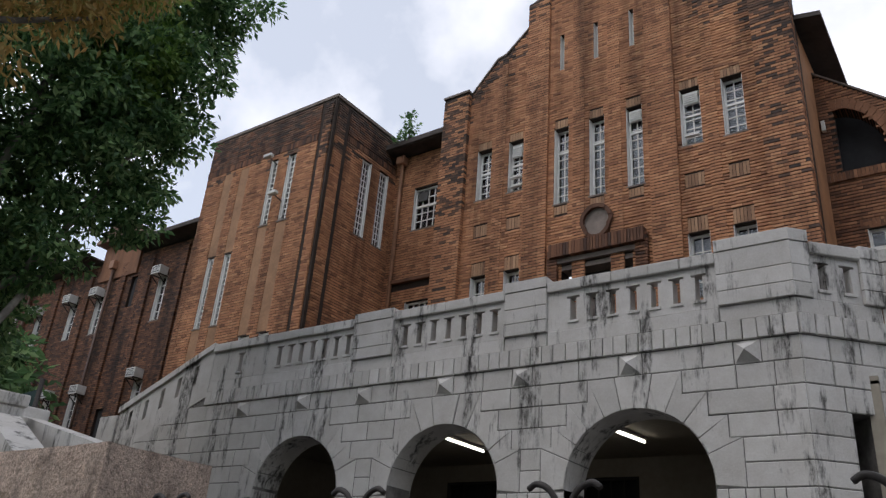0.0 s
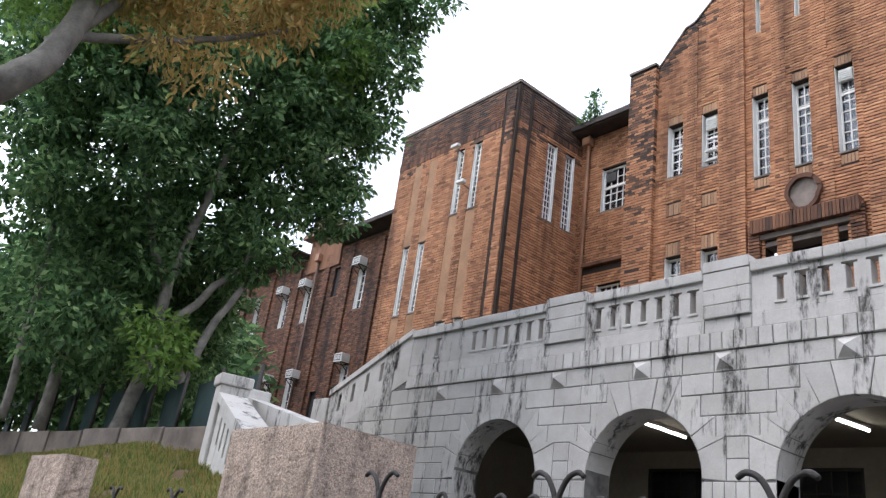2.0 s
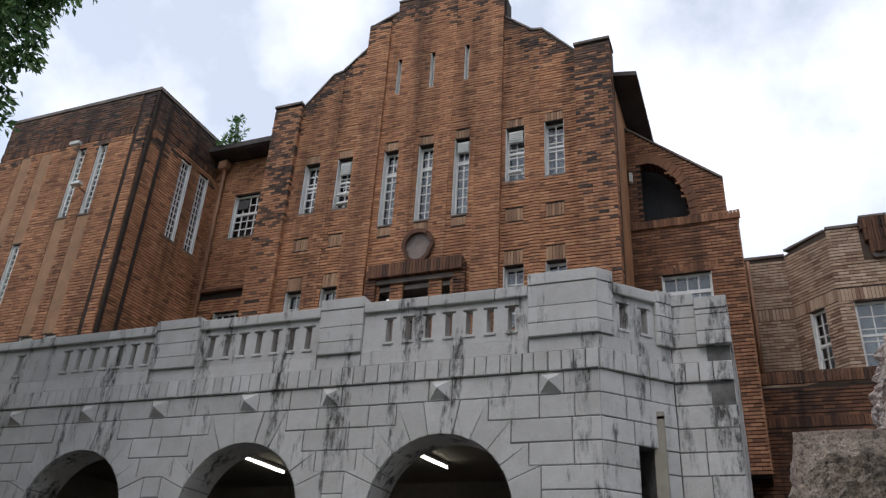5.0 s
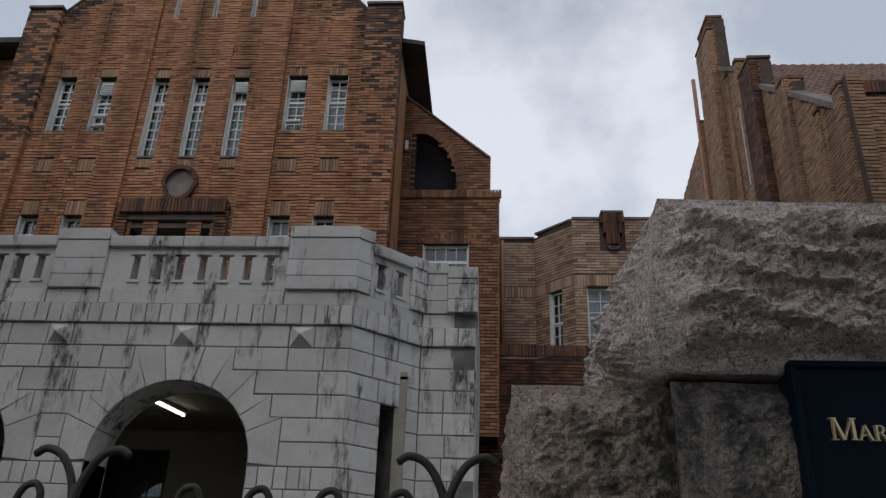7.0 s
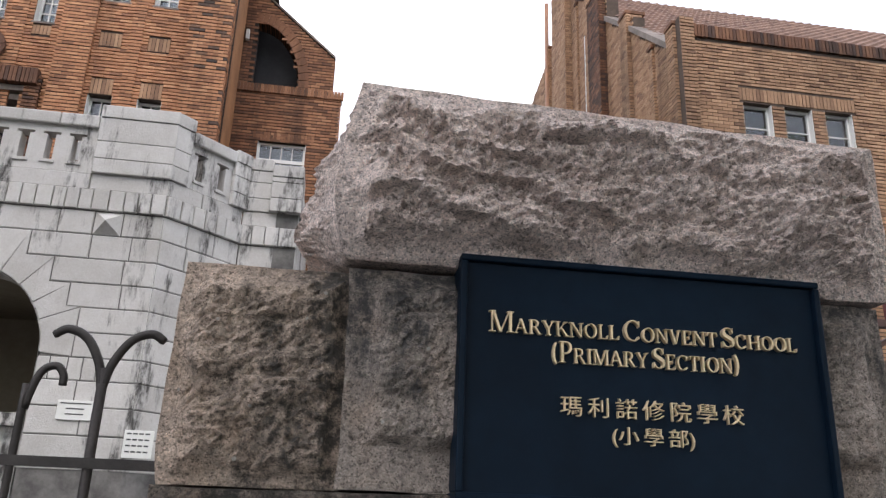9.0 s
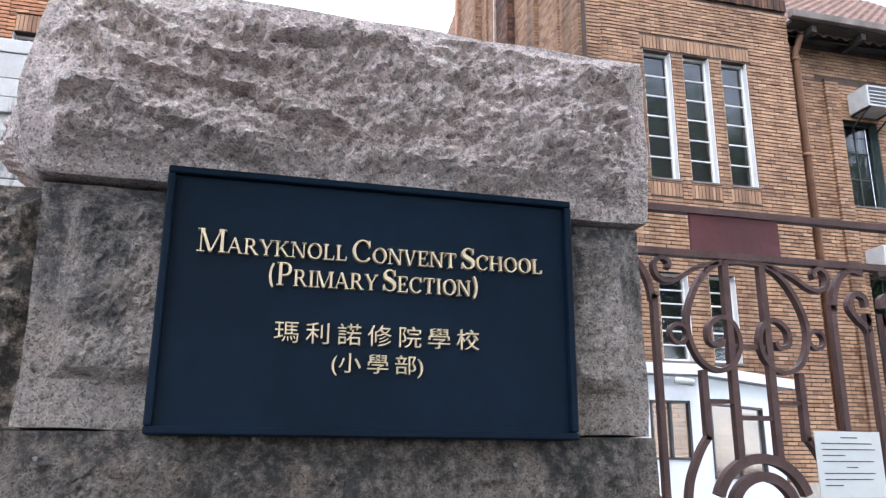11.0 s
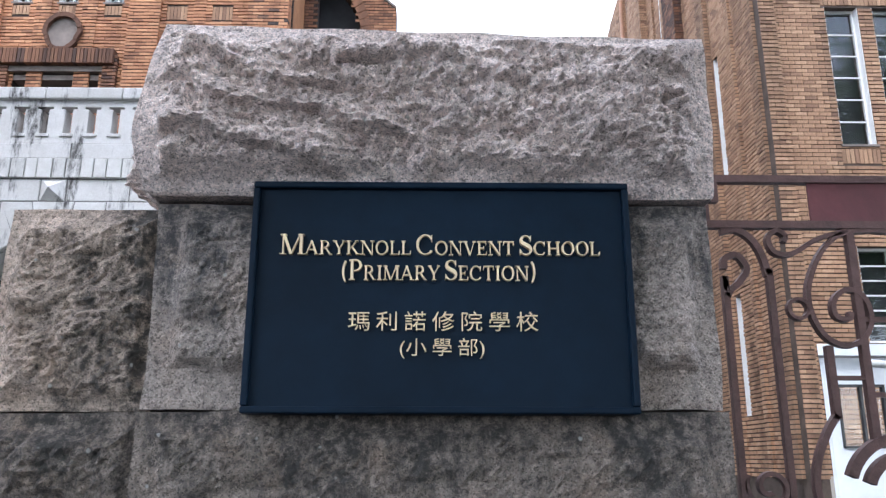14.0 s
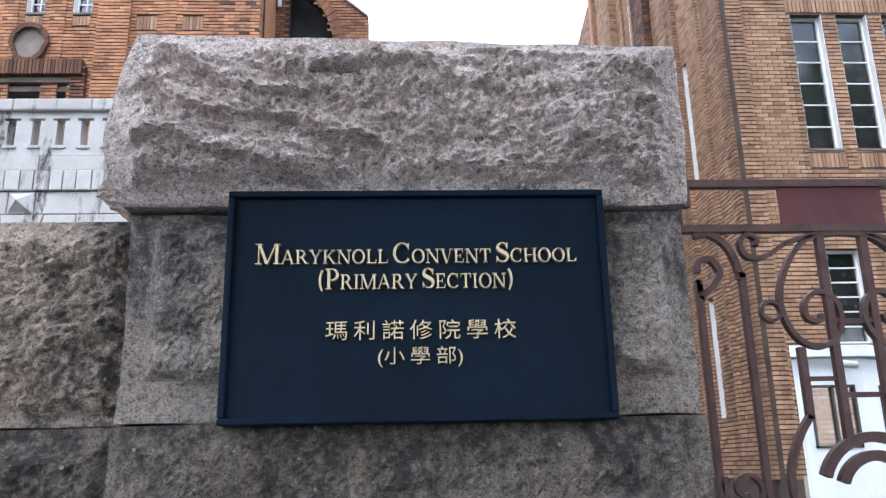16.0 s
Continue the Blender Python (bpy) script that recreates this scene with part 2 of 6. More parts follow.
def leaf_material(name, stops):
    m, n, l, p = nodes_of(name, 0.55)
    p.inputs["Specular IOR Level"].default_value = 0.3
    rnd = n.new("ShaderNodeNewGeometry").outputs["Random Per Island"]
    l.new(ramp(n, l, rnd, stops), p.inputs["Base Color"])
    p.inputs["Subsurface Weight"].default_value = 0.0
    tr = n.new("ShaderNodeBsdfTranslucent")
    l.new(ramp(n, l, rnd, [(a, tuple(min(1, v * 1.6) for v in c)) for a, c in stops]), tr.inputs[0])
    mx = n.new("ShaderNodeMixShader")
    mx.inputs[0].default_value = 0.42
    l.new(p.outputs[0], mx.inputs[1])
    l.new(tr.outputs[0], mx.inputs[2])
    l.new(mx.outputs[0], n["Material Output"].inputs[0])
    return m


LEAF = leaf_material("evergreen_leaf", [(0, (0.03, 0.072, 0.03)), (0.4, (0.07, 0.145, 0.056)), (0.75, (0.13, 0.235, 0.09)), (1, (0.25, 0.36, 0.16))])
LEAF_LIGHT = leaf_material("bright_leaf", [(0, (0.08, 0.15, 0.035)), (0.6, (0.14, 0.25, 0.055)), (1, (0.2, 0.3, 0.08))])
LEAF_DRY = leaf_material("yellowing_leaf", [(0, (0.2, 0.16, 0.06)), (0.4, (0.36, 0.26, 0.09)), (0.75, (0.44, 0.29, 0.11)), (1, (0.24, 0.28, 0.09))])
GRASS = leaf_material("grass_blade", [(0, (0.08, 0.11, 0.03)), (0.45, (0.15, 0.19, 0.05)), (0.75, (0.26, 0.23, 0.08)), (1, (0.34, 0.2, 0.09))])


# ---- building helpers ----
def mesh_of(name, verts, faces, material):
    me = bpy.data.meshes.new(name)
    me.from_pydata([tuple(v) for v in verts], [], faces)
    me.materials.append(material)
    me.update()
    return me


def thing(name, label, category, at=(0, 0, 0), group="", kind=""):
    return tagged(place_empty(name, at), label, category, group, kind)


def place_empty(name, at):
    e = new(name)
    e.location = at
    e.empty_display_size = 0.2
    return e


def base_of(parent):
    """Where a parent stands, so that its parts can be built in world coordinates."""
    v = Vector((0, 0, 0))
    while parent is not None:
        v += parent.location
        parent = parent.parent
    return v


def hang(ob, parent):
    ob.parent = parent
    ob.location = -base_of(parent)
    return ob


def piece(name, verts, faces, material, parent=None, label="", smooth=False):
    me = mesh_of(name, verts, faces, material)
    if smooth:
        me.shade_smooth()
    ob = new(name, me)
    if parent is not None:
        hang(ob, parent)
    if label:
        ob["label"] = label
    return ob


def part(name, bm, material, parent, label=""):
    me = bpy.data.meshes.new(name)
    bmesh.ops.recalc_face_normals(bm, faces=bm.faces)
    bm.to_mesh(me)
    bm.free()
    me.materials.append(material)
    ob = new(name, me)
    if parent is not None:
        hang(ob, parent)
    if label:
        ob["label"] = label
    return ob


class Face:
    """A plane to build on: u runs along it, n out of it, z up."""

    def __init__(self, origin, along):
        self.o = Vector((*origin, 0))
        a = Vector((*along, 0)).normalized()
        self.u, self.n = a, Vector((a.y, -a.x, 0))

    def at(self, u, n, z):
        v = self.o + self.u * u + self.n * n
        return (v.x, v.y, z)


def box_on(bm, f, u0, u1, n0, n1, z0, z1, bevel=0.0):
    vs = [bm.verts.new(f.at(u, n, z)) for z in (z0, z1) for n in (n0, n1) for u in (u0, u1)]
    fs = [bm.faces.new([vs[i] for i in q]) for q in ((0, 1, 3, 2), (4, 6, 7, 5), (0, 4, 5, 1), (2, 3, 7, 6), (0, 2, 6, 4), (1, 5, 7, 3))]
    if bevel:
        bmesh.ops.recalc_face_normals(bm, faces=fs)
        bmesh.ops.bevel(bm, geom=list({e for q in fs for e in q.edges}), offset=bevel, segments=2, affect="EDGES", profile=0.5)


def prism_on(bm, f, outline, n0, n1):
    """A flat outline of (u, z) made solid from n0 to n1."""
    a = [bm.verts.new(f.at(u, n0, z)) for u, z in outline]
    b = [bm.verts.new(f.at(u, n1, z)) for u, z in outline]
    k = len(outline)
    bm.faces.new(a)
    bm.faces.new(b[::-1])
    for i in range(k):
        bm.faces.new((a[i], b[i], b[(i + 1) % k], a[(i + 1) % k]))


def without(a, b, holes):
    """The stretches of a..b that no hole covers."""
    out, at = [], a
    for h0, h1 in sorted(holes):
        if h1 <= at or h0 >= b:
            continue
        if h0 > at:
            out.append((at, h0))
        at = max(at, h1)
    if at < b:
        out.append((at, b))
    return out


def wall_core(name, f, u0, u1, z0, top, thick, holes, material, parent, cuts=()):
    """The body of a wall behind its bricks: upright strips with the openings left free. top: a height, or a height for each u."""
    tops = top if callable(top) else (lambda u: top)
    us = sorted({u0, u1, *[v for h in holes for v in h[:2] if u0 < v < u1], *[c for c in cuts if u0 < c < u1]})
    bm = bmesh.new()
    for a, b in zip(us, us[1:]):
        mid = (a + b) / 2
        for lo, hi in without(z0, tops(mid), [h[2:] for h in holes if h[0] <= mid <= h[1]]):
            if hi - lo > 0.01:
                box_on(bm, f, a, b, -thick, 0, lo, hi)
    return part(name, bm, material, parent)


def brick_boxes(f, cells, proud, rng):
    """Vertices and faces of bricks, from (u0, u1, z0, z1) each."""
    c = np.array(cells, float)
    k = len(c)
    d = proud + rng.uniform(-0.007, 0.007, k)
    u, n = np.array(f.u), np.array(f.n)
    o = np.array(f.o)
    v = np.zeros((k, 8, 3))
    for i, (su, sn, sz) in enumerate(((0, 0, 2), (1, 0, 2), (1, 0, 3), (0, 0, 3), (0, 1, 2), (1, 1, 2), (1, 1, 3), (0, 1, 3))):
        jit = rng.uniform(-0.002, 0.002, (k, 2)) if sn else np.zeros((k, 2))
        v[:, i] = o + (c[:, su] + jit[:, 0])[:, None] * u + (d if sn else np.full(k, -0.01))[:, None] * n
        v[:, i, 2] = c[:, sz] + jit[:, 1]
    idx = np.array([(4, 5, 6, 7), (0, 1, 5, 4), (7, 6, 2, 3), (0, 4, 7, 3), (5, 1, 2, 6)])
    faces = (np.arange(k)[:, None, None] * 8 + idx[None]).reshape(-1, 4)
    return v.reshape(-1, 3), faces.tolist()


def brick_cells(u0, u1, z0, z1, holes, rng, span=None, length=0.225, course=0.08, joint=0.022, head=0.008):
    cells = []
    k0 = int(round(z0 / course))
    for k in range(k0, int(z1 / course)):
        za, zb = k * course, (k + 1) * course - joint
        zm = (za + zb) / 2
        lo, hi = (u0, u1) if span is None else span(zb)
        lo, hi = max(lo, u0), min(hi, u1)
        if hi - lo < 0.05:
            continue
        for a, b in without(lo, hi, [h[:2] for h in holes if h[2] < zb and h[3] > za + 0.02]):
            u = a
            first = length * (0.5 if k % 2 else 1.0)
            while u < b - 0.02:
                w = first if first else length
                first = 0
                e = min(u + w, b)
                if b - e < 0.05:
                    e = b
                cells.append((u, e - (head if e < b else 0.0), za, zb))
                u = e
    return cells


def soldier_cells(u0, u1, z0, z1, width=0.078, joint=0.012):
    k = max(1, int(round((u1 - u0) / width)))
    w = (u1 - u0) / k
    return [(u0 + i * w, u0 + (i + 1) * w - joint, z0, z1 - joint) for i in range(k)]


def bricks(f, cells, material, parent, proud=0.022, seed=1, name="brickwork"):
    v, q = brick_boxes(f, cells, proud, np.random.default_rng(seed))
    ob = piece(name, v, q, material, parent)
    ob["kind"] = "stuff"
    return ob


def fleck(u, z):
    """A number from -0.5 to 0.5 that differs from brick to brick."""
    v = math.sin(u * 127.1 + z * 311.7) * 43758.5453
    return v - math.floor(v) - 0.5


def weathered(f, cells, sooty, material, parent, proud, seed):
    """Brickwork whose bricks are blackened where sooty(u, z) holds."""
    dark = [c for c in cells if sooty((c[0] + c[1]) / 2, c[2])]
    clean = [c for c in cells if not sooty((c[0] + c[1]) / 2, c[2])]
    bricks(f, clean, material, parent, proud, seed)
    if dark:
        bricks(f, dark, BRICK_SOOT, parent, proud, seed + 500, "blackened_brickwork")


def window(parent, f, u0, u1, z0, z1, cols, rows, depth=0.12, blind=None, transom=0.0, bar=0.026, sill=True, ajar=()):
    """A white casement with glazing bars; pane, sill and what hangs behind it are its parts."""
    bm = bmesh.new()
    fw = 0.055
    n0, n1 = -depth - 0.03, -depth + 0.03
    box_on(bm, f, u0, u0 + fw, n0, n1, z0, z1)
    box_on(bm, f, u1 - fw, u1, n0, n1, z0, z1)
    box_on(bm, f, u0 + fw, u1 - fw, n0, n1, z0, z0 + fw)
    box_on(bm, f, u0 + fw, u1 - fw, n0, n1, z1 - fw, z1)
    # reveal lining, painted white
    box_on(bm, f, u0 + 0.001, u0 + 0.014, -depth + 0.03, -0.003, z0, z1)
    box_on(bm, f, u1 - 0.014, u1 - 0.001, -depth + 0.03, -0.003, z0, z1)
    a0, a1, b0, b1 = u0 + fw, u1 - fw, z0 + fw, z1 - fw
    for i in range(1, cols):
        c = a0 + (a1 - a0) * i / cols
        box_on(bm, f, c - bar / 2, c + bar / 2, n0 + 0.015, n1 - 0.01, b0, b1)
    for j in range(1, rows):
        c = b0 + (b1 - b0) * j / rows
        box_on(bm, f, a0, a1, n0 + 0.017, n1 - 0.012, c - bar / 2, c + bar / 2)
    if transom:
        box_on(bm, f, a0, a1, n0 + 0.003, n1 + 0.004, transom - 0.028, transom + 0.028)
    w = part("window", bm, WHITE, parent)
    bm = bmesh.new()
    box_on(bm, f, a0, a1, -depth - 0.006, -depth + 0.002, b0, b1)
    pane = part("pane", bm, GLASS, w)
    pane.visible_shadow = False
    # backing sheet; without a blind its near-black colour paints the room's shade
    bm = bmesh.new()
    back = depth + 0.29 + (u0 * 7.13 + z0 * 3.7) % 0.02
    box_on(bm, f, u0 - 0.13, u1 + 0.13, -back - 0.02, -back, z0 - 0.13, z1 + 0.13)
    part("window_backing", bm, blind or ROOM_SHADE, w)
    if sill:
        bm = bmesh.new()
        box_on(bm, f, u0 - 0.03, u1 + 0.03, -depth, 0.035, z0 - 0.05, z0 - 0.003, 0.006)
        part("sill", bm, CEMENT, w)
    return w


def tube(points, radii, sides=8):
    """A round bar through the points; vertices and faces."""
    pts = [Vector(p) for p in points]
    verts, faces = [], []
    side = None
    for i, p in enumerate(pts):
        d = (pts[min(i + 1, len(pts) - 1)] - pts[max(i - 1, 0)]).normalized()
        if side is None:
            side = d.orthogonal().normalized()
        side = (side - d * side.dot(d)).normalized()
        up = d.cross(side)
        r = radii[i] if isinstance(radii, (list, tuple)) else radii
        for k in range(sides):
            a = 2 * math.pi * k / sides
            verts.append(p + (side * math.cos(a) + up * math.sin(a)) * r)
    for i in range(len(pts) - 1):
        for k in range(sides):
            a, b = i * sides + k, i * sides + (k + 1) % sides
            faces.append((a, b, b + sides, a + sides))
    faces.append(tuple(range(sides))[::-1])
    faces.append(tuple(range((len(pts) - 1) * sides, len(pts) * sides)))
    return verts, faces


def rod(name, points, radii, material, parent, label="", sides=8):
    v, q = tube(points, radii, sides)
    return piece(name, v, q, material, parent, label, smooth=True)


def flat_bar(bm, points, half_w, half_t):
    """A flat iron strip that follows points in an upright plane of constant y."""
    pts = [Vector(p) for p in points]
    ring = []
    for i, p in enumerate(pts):
        d = (pts[min(i + 1, len(pts) - 1)] - pts[max(i - 1, 0)]).normalized()
        nrm = Vector((-d.z, 0, d.x))
        ring.append([bm.verts.new(p + nrm * a * half_t + Vector((0, b * half_w, 0))) for a, b in ((-1, -1), (1, -1), (1, 1), (-1, 1))])
    for r, s in zip(ring, ring[1:]):
        for k in range(4):
            bm.faces.new((r[k], r[(k + 1) % 4], s[(k + 1) % 4], s[k]))
    bm.faces.new(ring[0][::-1])
    bm.faces.new(ring[-1])


def spiral(cx, cz, r0, r1, a0, a1, y, k=28):
    out = []
    for i in range(k + 1):
        t = i / k
        r, a = r0 + (r1 - r0) * t, radians(a0 + (a1 - a0) * t)
        out.append((cx + r * math.cos(a), y, cz + r * math.sin(a)))
    return out


# ---- ground ----
bm = bmesh.new()
bmesh.ops.create_grid(bm, x_segments=2, y_segments=2, size=900)
ground = part("ground", bm, ASPHALT, None)
tagged(ground, "grey asphalt ground sheet", "ground", kind="structure")

rng = np.random.default_rng(7)

# ---- gabled front of the school ----
gable = thing("school_building", "orange brick school front with stepped gable and tall white windows", "building", (-7.12, 15.5, 0))
GF = Face((-7.12, 15.5), (1, 0))


def gable_top(r):
    r = abs(r)
    for r0, r1, z0, z1 in ((3.93, 5, 15.43, 15.43), (3.08, 3.93, 16.4, 15.43), (2.8, 3.08, 16.46, 16.46), (2.07, 2.8, 17.12, 16.46), (1.2, 2.07, 18.25, 17.9), (0, 1.2, 18.65, 18.65)):
        if r0 <= r <= r1:
            return z0 + (z1 - z0) * (r - r0) / (r1 - r0)
    return 15.43


def gable_span(z):
    best = 0
    for k in range(0, 481):
        if gable_top(k / 100) >= z:
            best = k / 100
    return -best, best


TALL = [(-1.2, -0.78), (-0.21, 0.21), (0.78, 1.2)]
SIDE = [(-3.59, -3.12), (-2.58, -2.12), (2.13, 2.62), (3.11, 3.6)]
holes = [(a, b, 11.15, 13.38) for a, b in TALL] + [(a, b, 11.86, 13.42) for a, b in SIDE]
holes += [(a, b, 8.1, 9.6) for a, b in SIDE]
holes += [(c - 0.07, c + 0.07, 15.28, 16.48) for c in (-1.0, 0.0, 1.0)]
holes += [(-0.95, 0.86, 5.2, 9.6)]
core_cuts = [k * 0.1 - 4.8 for k in range(97)]
wall_core("wall", GF, -4.8, 4.8, 5.2, lambda u: gable_top(u) - 0.03, 0.4, holes, MORTAR, gable, core_cuts)
PIERS = [(-4.8, -3.93, 0.16), (3.93, 4.8, 0.16), (-2.04, -1.36, 0.11), (1.36, 2.04, 0.11)]
THIN = [(-0.66, -0.33, 0.05), (0.33, 0.66, 0.05), (-3.0, -2.7, 0.05), (2.74, 3.0, 0.05)]
panels = []
for a, b in SIDE:
    panels += [(a + 0.02, b - 0.02, 9.62, 9.98), (a + 0.02, b - 0.02, 10.75, 11.08), (a + 0.02, b - 0.02, 13.44, 13.68)]
for a, b in TALL:
    panels += [(a + 0.02, b - 0.02, 10.85, 11.08), (a + 0.02, b - 0.02, 13.4, 13.64)]
covered = [(a, b, 5, 19) for a, b, d in PIERS + THIN]
def gable_soot(u, z):
    """A ragged black band below the roofline."""
    lo, hi = gable_span(z + 0.4 + 0.8 * noise.noise((u * 2.3, z * 0.5, 4.0)) + 1.5 * fleck(u, z))
    return u < lo or u > hi or z > 18.3


weathered(GF, brick_cells(-3.93, 3.93, 5.2, 18.7, holes + covered + panels, rng, gable_span), gable_soot, BRICK, gable, 0.03, 2)
cells = [c for a, b, z0, z1 in panels for c in soldier_cells(a, b, z0, z1)]
bricks(GF, cells, SOLDIER, gable, 0.012, 3, "soldier_course")
for i, (a, b, d) in enumerate(PIERS + THIN):
    top = min(gable_top(a + 0.02), gable_top(b - 0.02)) + (0.0 if d < 0.1 else 0.06)
    bm = bmesh.new()
    box_on(bm, GF, a + 0.012, b - 0.012, -0.02, d - 0.012, 5.2, top - 0.02)
    pier = part("brick_pier", bm, MORTAR, gable)
    weathered(GF, brick_cells(a, b, 5.2, top, [], rng), (lambda u, z: 0.5 * noise.noise((u * 2.1, z * 0.35, 8.0)) + 1.1 * fleck(u, z) > 0.75 - 0.11 * (z - 7.0)) if d > 0.15 else gable_soot, BRICK, pier, d, 10 + i)
bm = bmesh.new()
line = [(3.93, 15.43), (3.08, 16.4), (2.8, 16.46), (2.07, 17.12), (2.07, 17.9), (1.2, 18.25), (1.2, 18.65), (0, 18.65)]
for s in (-1, 1):
    for (a, za), (b, zb) in zip(line, line[1:]):
        if a != b:
            bm = bmesh.new()
            prism_on(bm, GF, [(s * a, za), (s * b, zb), (s * b, zb + 0.06), (s * a, za + 0.06)], -0.42, 0.06)
            part("coping", bm, CEMENT, gable)
    bm = bmesh.new()
    box_on(bm, GF, s * 4.37 - 0.45, s * 4.37 + 0.45, -0.42, 0.2, 15.5, 15.57)
    part("coping", bm, CEMENT, gable)
for a, b in TALL:
    window(gable, GF, a, b, 11.15, 13.38, 2, 8, depth=0.2, blind=BLIND, transom=12.72)
for i, (a, b) in enumerate(SIDE):
    window(gable, GF, a, b, 11.86, 13.42, 2, 6, depth=0.2, blind=BLIND if i > 1 else ROOM_SHADE, transom=12.75)
    window(gable, GF, a, b, 8.1, 9.6, 2, 4, depth=0.2, blind=BLIND)
for c in (-1.0, 0.0, 1.0):
    window(gable, GF, c - 0.07, c + 0.07, 15.28, 16.48, 1, 1, depth=0.2, sill=False)
# ventilators and blinds set into some windows
for a, b, z0, z1 in ((0.84, 1.14, 13.0, 13.3), (2.2, 2.55, 13.02, 13.34), (-2.5, -2.2, 12.95, 13.3)):
    bm = bmesh.new()
    box_on(bm, GF, a, b, -0.13, -0.05, z0, z1, 0.008)
    for k in range(4):
        z = z0 + 0.05 + k * (z1 - z0 - 0.08) / 4
        box_on(bm, GF, a + 0.02, b - 0.02, -0.05, -0.03, z, z + 0.03)
    part("vent_unit", bm, PLASTIC, gable, "white louvred ventilator in a window")
# open lower casements
for a, z in ((-2.5, 12.0), (-2.5, 12.28), (2.2, 12.1)):
    bm = bmesh.new()
    box_on(bm, GF, a, a + 0.34, -0.09, 0.02, z, z + 0.02)
    box_on(bm, GF, a, a + 0.34, -0.09, -0.07, z + 0.1, z + 0.12)
    part("open_casement", bm, WHITE, gable)
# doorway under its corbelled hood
# the depth of the doorway is a near-black sheet, shade put into colour
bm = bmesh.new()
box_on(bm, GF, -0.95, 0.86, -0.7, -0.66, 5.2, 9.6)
part("door_recess", bm, ROOM_SHADE, gable, "recessed doorway, its shade a near-black sheet")
bm = bmesh.new()
box_on(bm, GF, -1.05, 0.96, -0.3, 0.1, 9.46, 9.58)
box_on(bm, GF, -0.95, 0.86, -0.4, 0.0, 9.3, 9.42)
part("door_head", bm, CEMENT, gable)
bricks(GF, soldier_cells(-1.2, 1.2, 9.6, 9.95), BRICK_DARK, gable, 0.22, 31, "door_hood")
bricks(GF, brick_cells(-1.28, -1.02, 5.2, 9.9, [], rng) + brick_cells(0.96, 1.25, 5.2, 9.9, [], rng), BRICK_DARK, gable, 0.14, 32, "door_jamb")
# shield over the door
shield = [(0.42 * math.sin(a) * (1 if math.cos(a) > -0.2 else 0.9), 10.38 + 0.47 * math.cos(a)) for a in [2 * math.pi * k / 28 for k in range(28)]]
for k in range(28):
    (u0, z0), (u1, z1) = shield[k], shield[(k + 1) % 28]
    v0, v1 = (u0 * 0.78, 10.38 + (z0 - 10.38) * 0.78), (u1 * 0.78, 10.38 + (z1 - 10.38) * 0.78)
    bm = bmesh.new()
    prism_on(bm, GF, [(u0, z0), (u1 * 0.97 + u0 * 0.03, z1), v1, v0], -0.01, 0.13 + 0.008 * (k % 3))
    part("ring_brick", bm, BRICK_DARK, gable)
bm = bmesh.new()
prism_on(bm, GF, [(u * 0.78, 10.38 + (z - 10.38) * 0.78) for u, z in shield], -0.01, 0.05)
part("shield_field", bm, CEMENT, gable)
# smooth return of the gable and the roof edge behind it
RF = Face((-2.32, 15.5), (0, 1))
wall_core("return_wall", RF, 0.0, 4.0, 5.2, 14.4, 0.3, [], RENDER, gable)
bricks(RF, brick_cells(0.0, 0.12, 5.2, 15.4, [], rng), BRICK, gable, 0.012, 36)
bm = bmesh.new()
vs = [bm.verts.new(v) for v in ((-2.45, 15.7, 14.75), (-1.75, 15.7, 14.62), (-1.75, 21.0, 14.62), (-2.45, 21.0, 14.75), (-2.45, 15.7, 14.62), (-1.75, 15.7, 14.5), (-1.75, 21.0, 14.5), (-2.45, 21.0, 14.62))]
for q in ((0, 1, 2, 3), (4, 7, 6, 5), (0, 4, 5, 1), (1, 5, 6, 2)):
    bm.faces.new([vs[i] for i in q])
part("roof_edge", bm, EAVE, gable)
bm = bmesh.new()
vs = [bm.verts.new(v) for v in ((-2.2, 15.9, 14.8), (-7.12, 15.9, 17.6), (-12.0, 15.9, 14.8), (-2.2, 26, 14.8), (-7.12, 26, 17.6), (-12.0, 26, 14.8))]
for q in ((0, 1, 4, 3), (1, 2, 5, 4), (0, 2, 1), (3, 4, 5)):
    bm.faces.new([vs[i] for i in q])
part("roof", bm, TILE, gable)

# ---- arched brick annexe beside it ----
annexe = thing("brick_annexe", "brown brick annexe wall with a dark round-headed arch", "building", (-1, 17.2, 0))
AF = Face((-2.32, 17.2), (1, 0))


def annexe_top(u):
    return 14.02 - u * 0.86 if u < 2.2 else (12.12 if u < 2.24 else 11.1)


arch_c, arch_z, arch_r = 0.28, 11.2, 1.2


def in_arch(u, z):
    return z > arch_z and u > arch_c and math.hypot((u - arch_c) / 1.12, (z - arch_z) / 1.72) < 1.0


cells = [c for c in brick_cells(0, 2.42, 5.2, 14.0, [(0.62, 1.72, 8.6, 9.75)], rng, lambda z: (0, min(2.42 if z < 11.1 else 2.22, (14.02 - z) / 0.86 if z > 12.13 else 9)))
         if not in_arch((c[0] + c[1]) / 2, (c[2] + c[3]) / 2) and not (11.05 < c[2] < 11.2)]
bricks(AF, cells, BRICK_MID, annexe, 0.018, 41)
bricks(AF, soldier_cells(0.0, 2.5, 11.0, 11.22), BRICK_MID, annexe, 0.06, 42, "soldier_course")
bricks(AF, soldier_cells(0.5, 1.9, 9.78, 10.0), BRICK_MID, annexe, 0.02, 43, "soldier_course")
bm = bmesh.new()
k = 0
us = [i * 0.06 for i in range(41)]
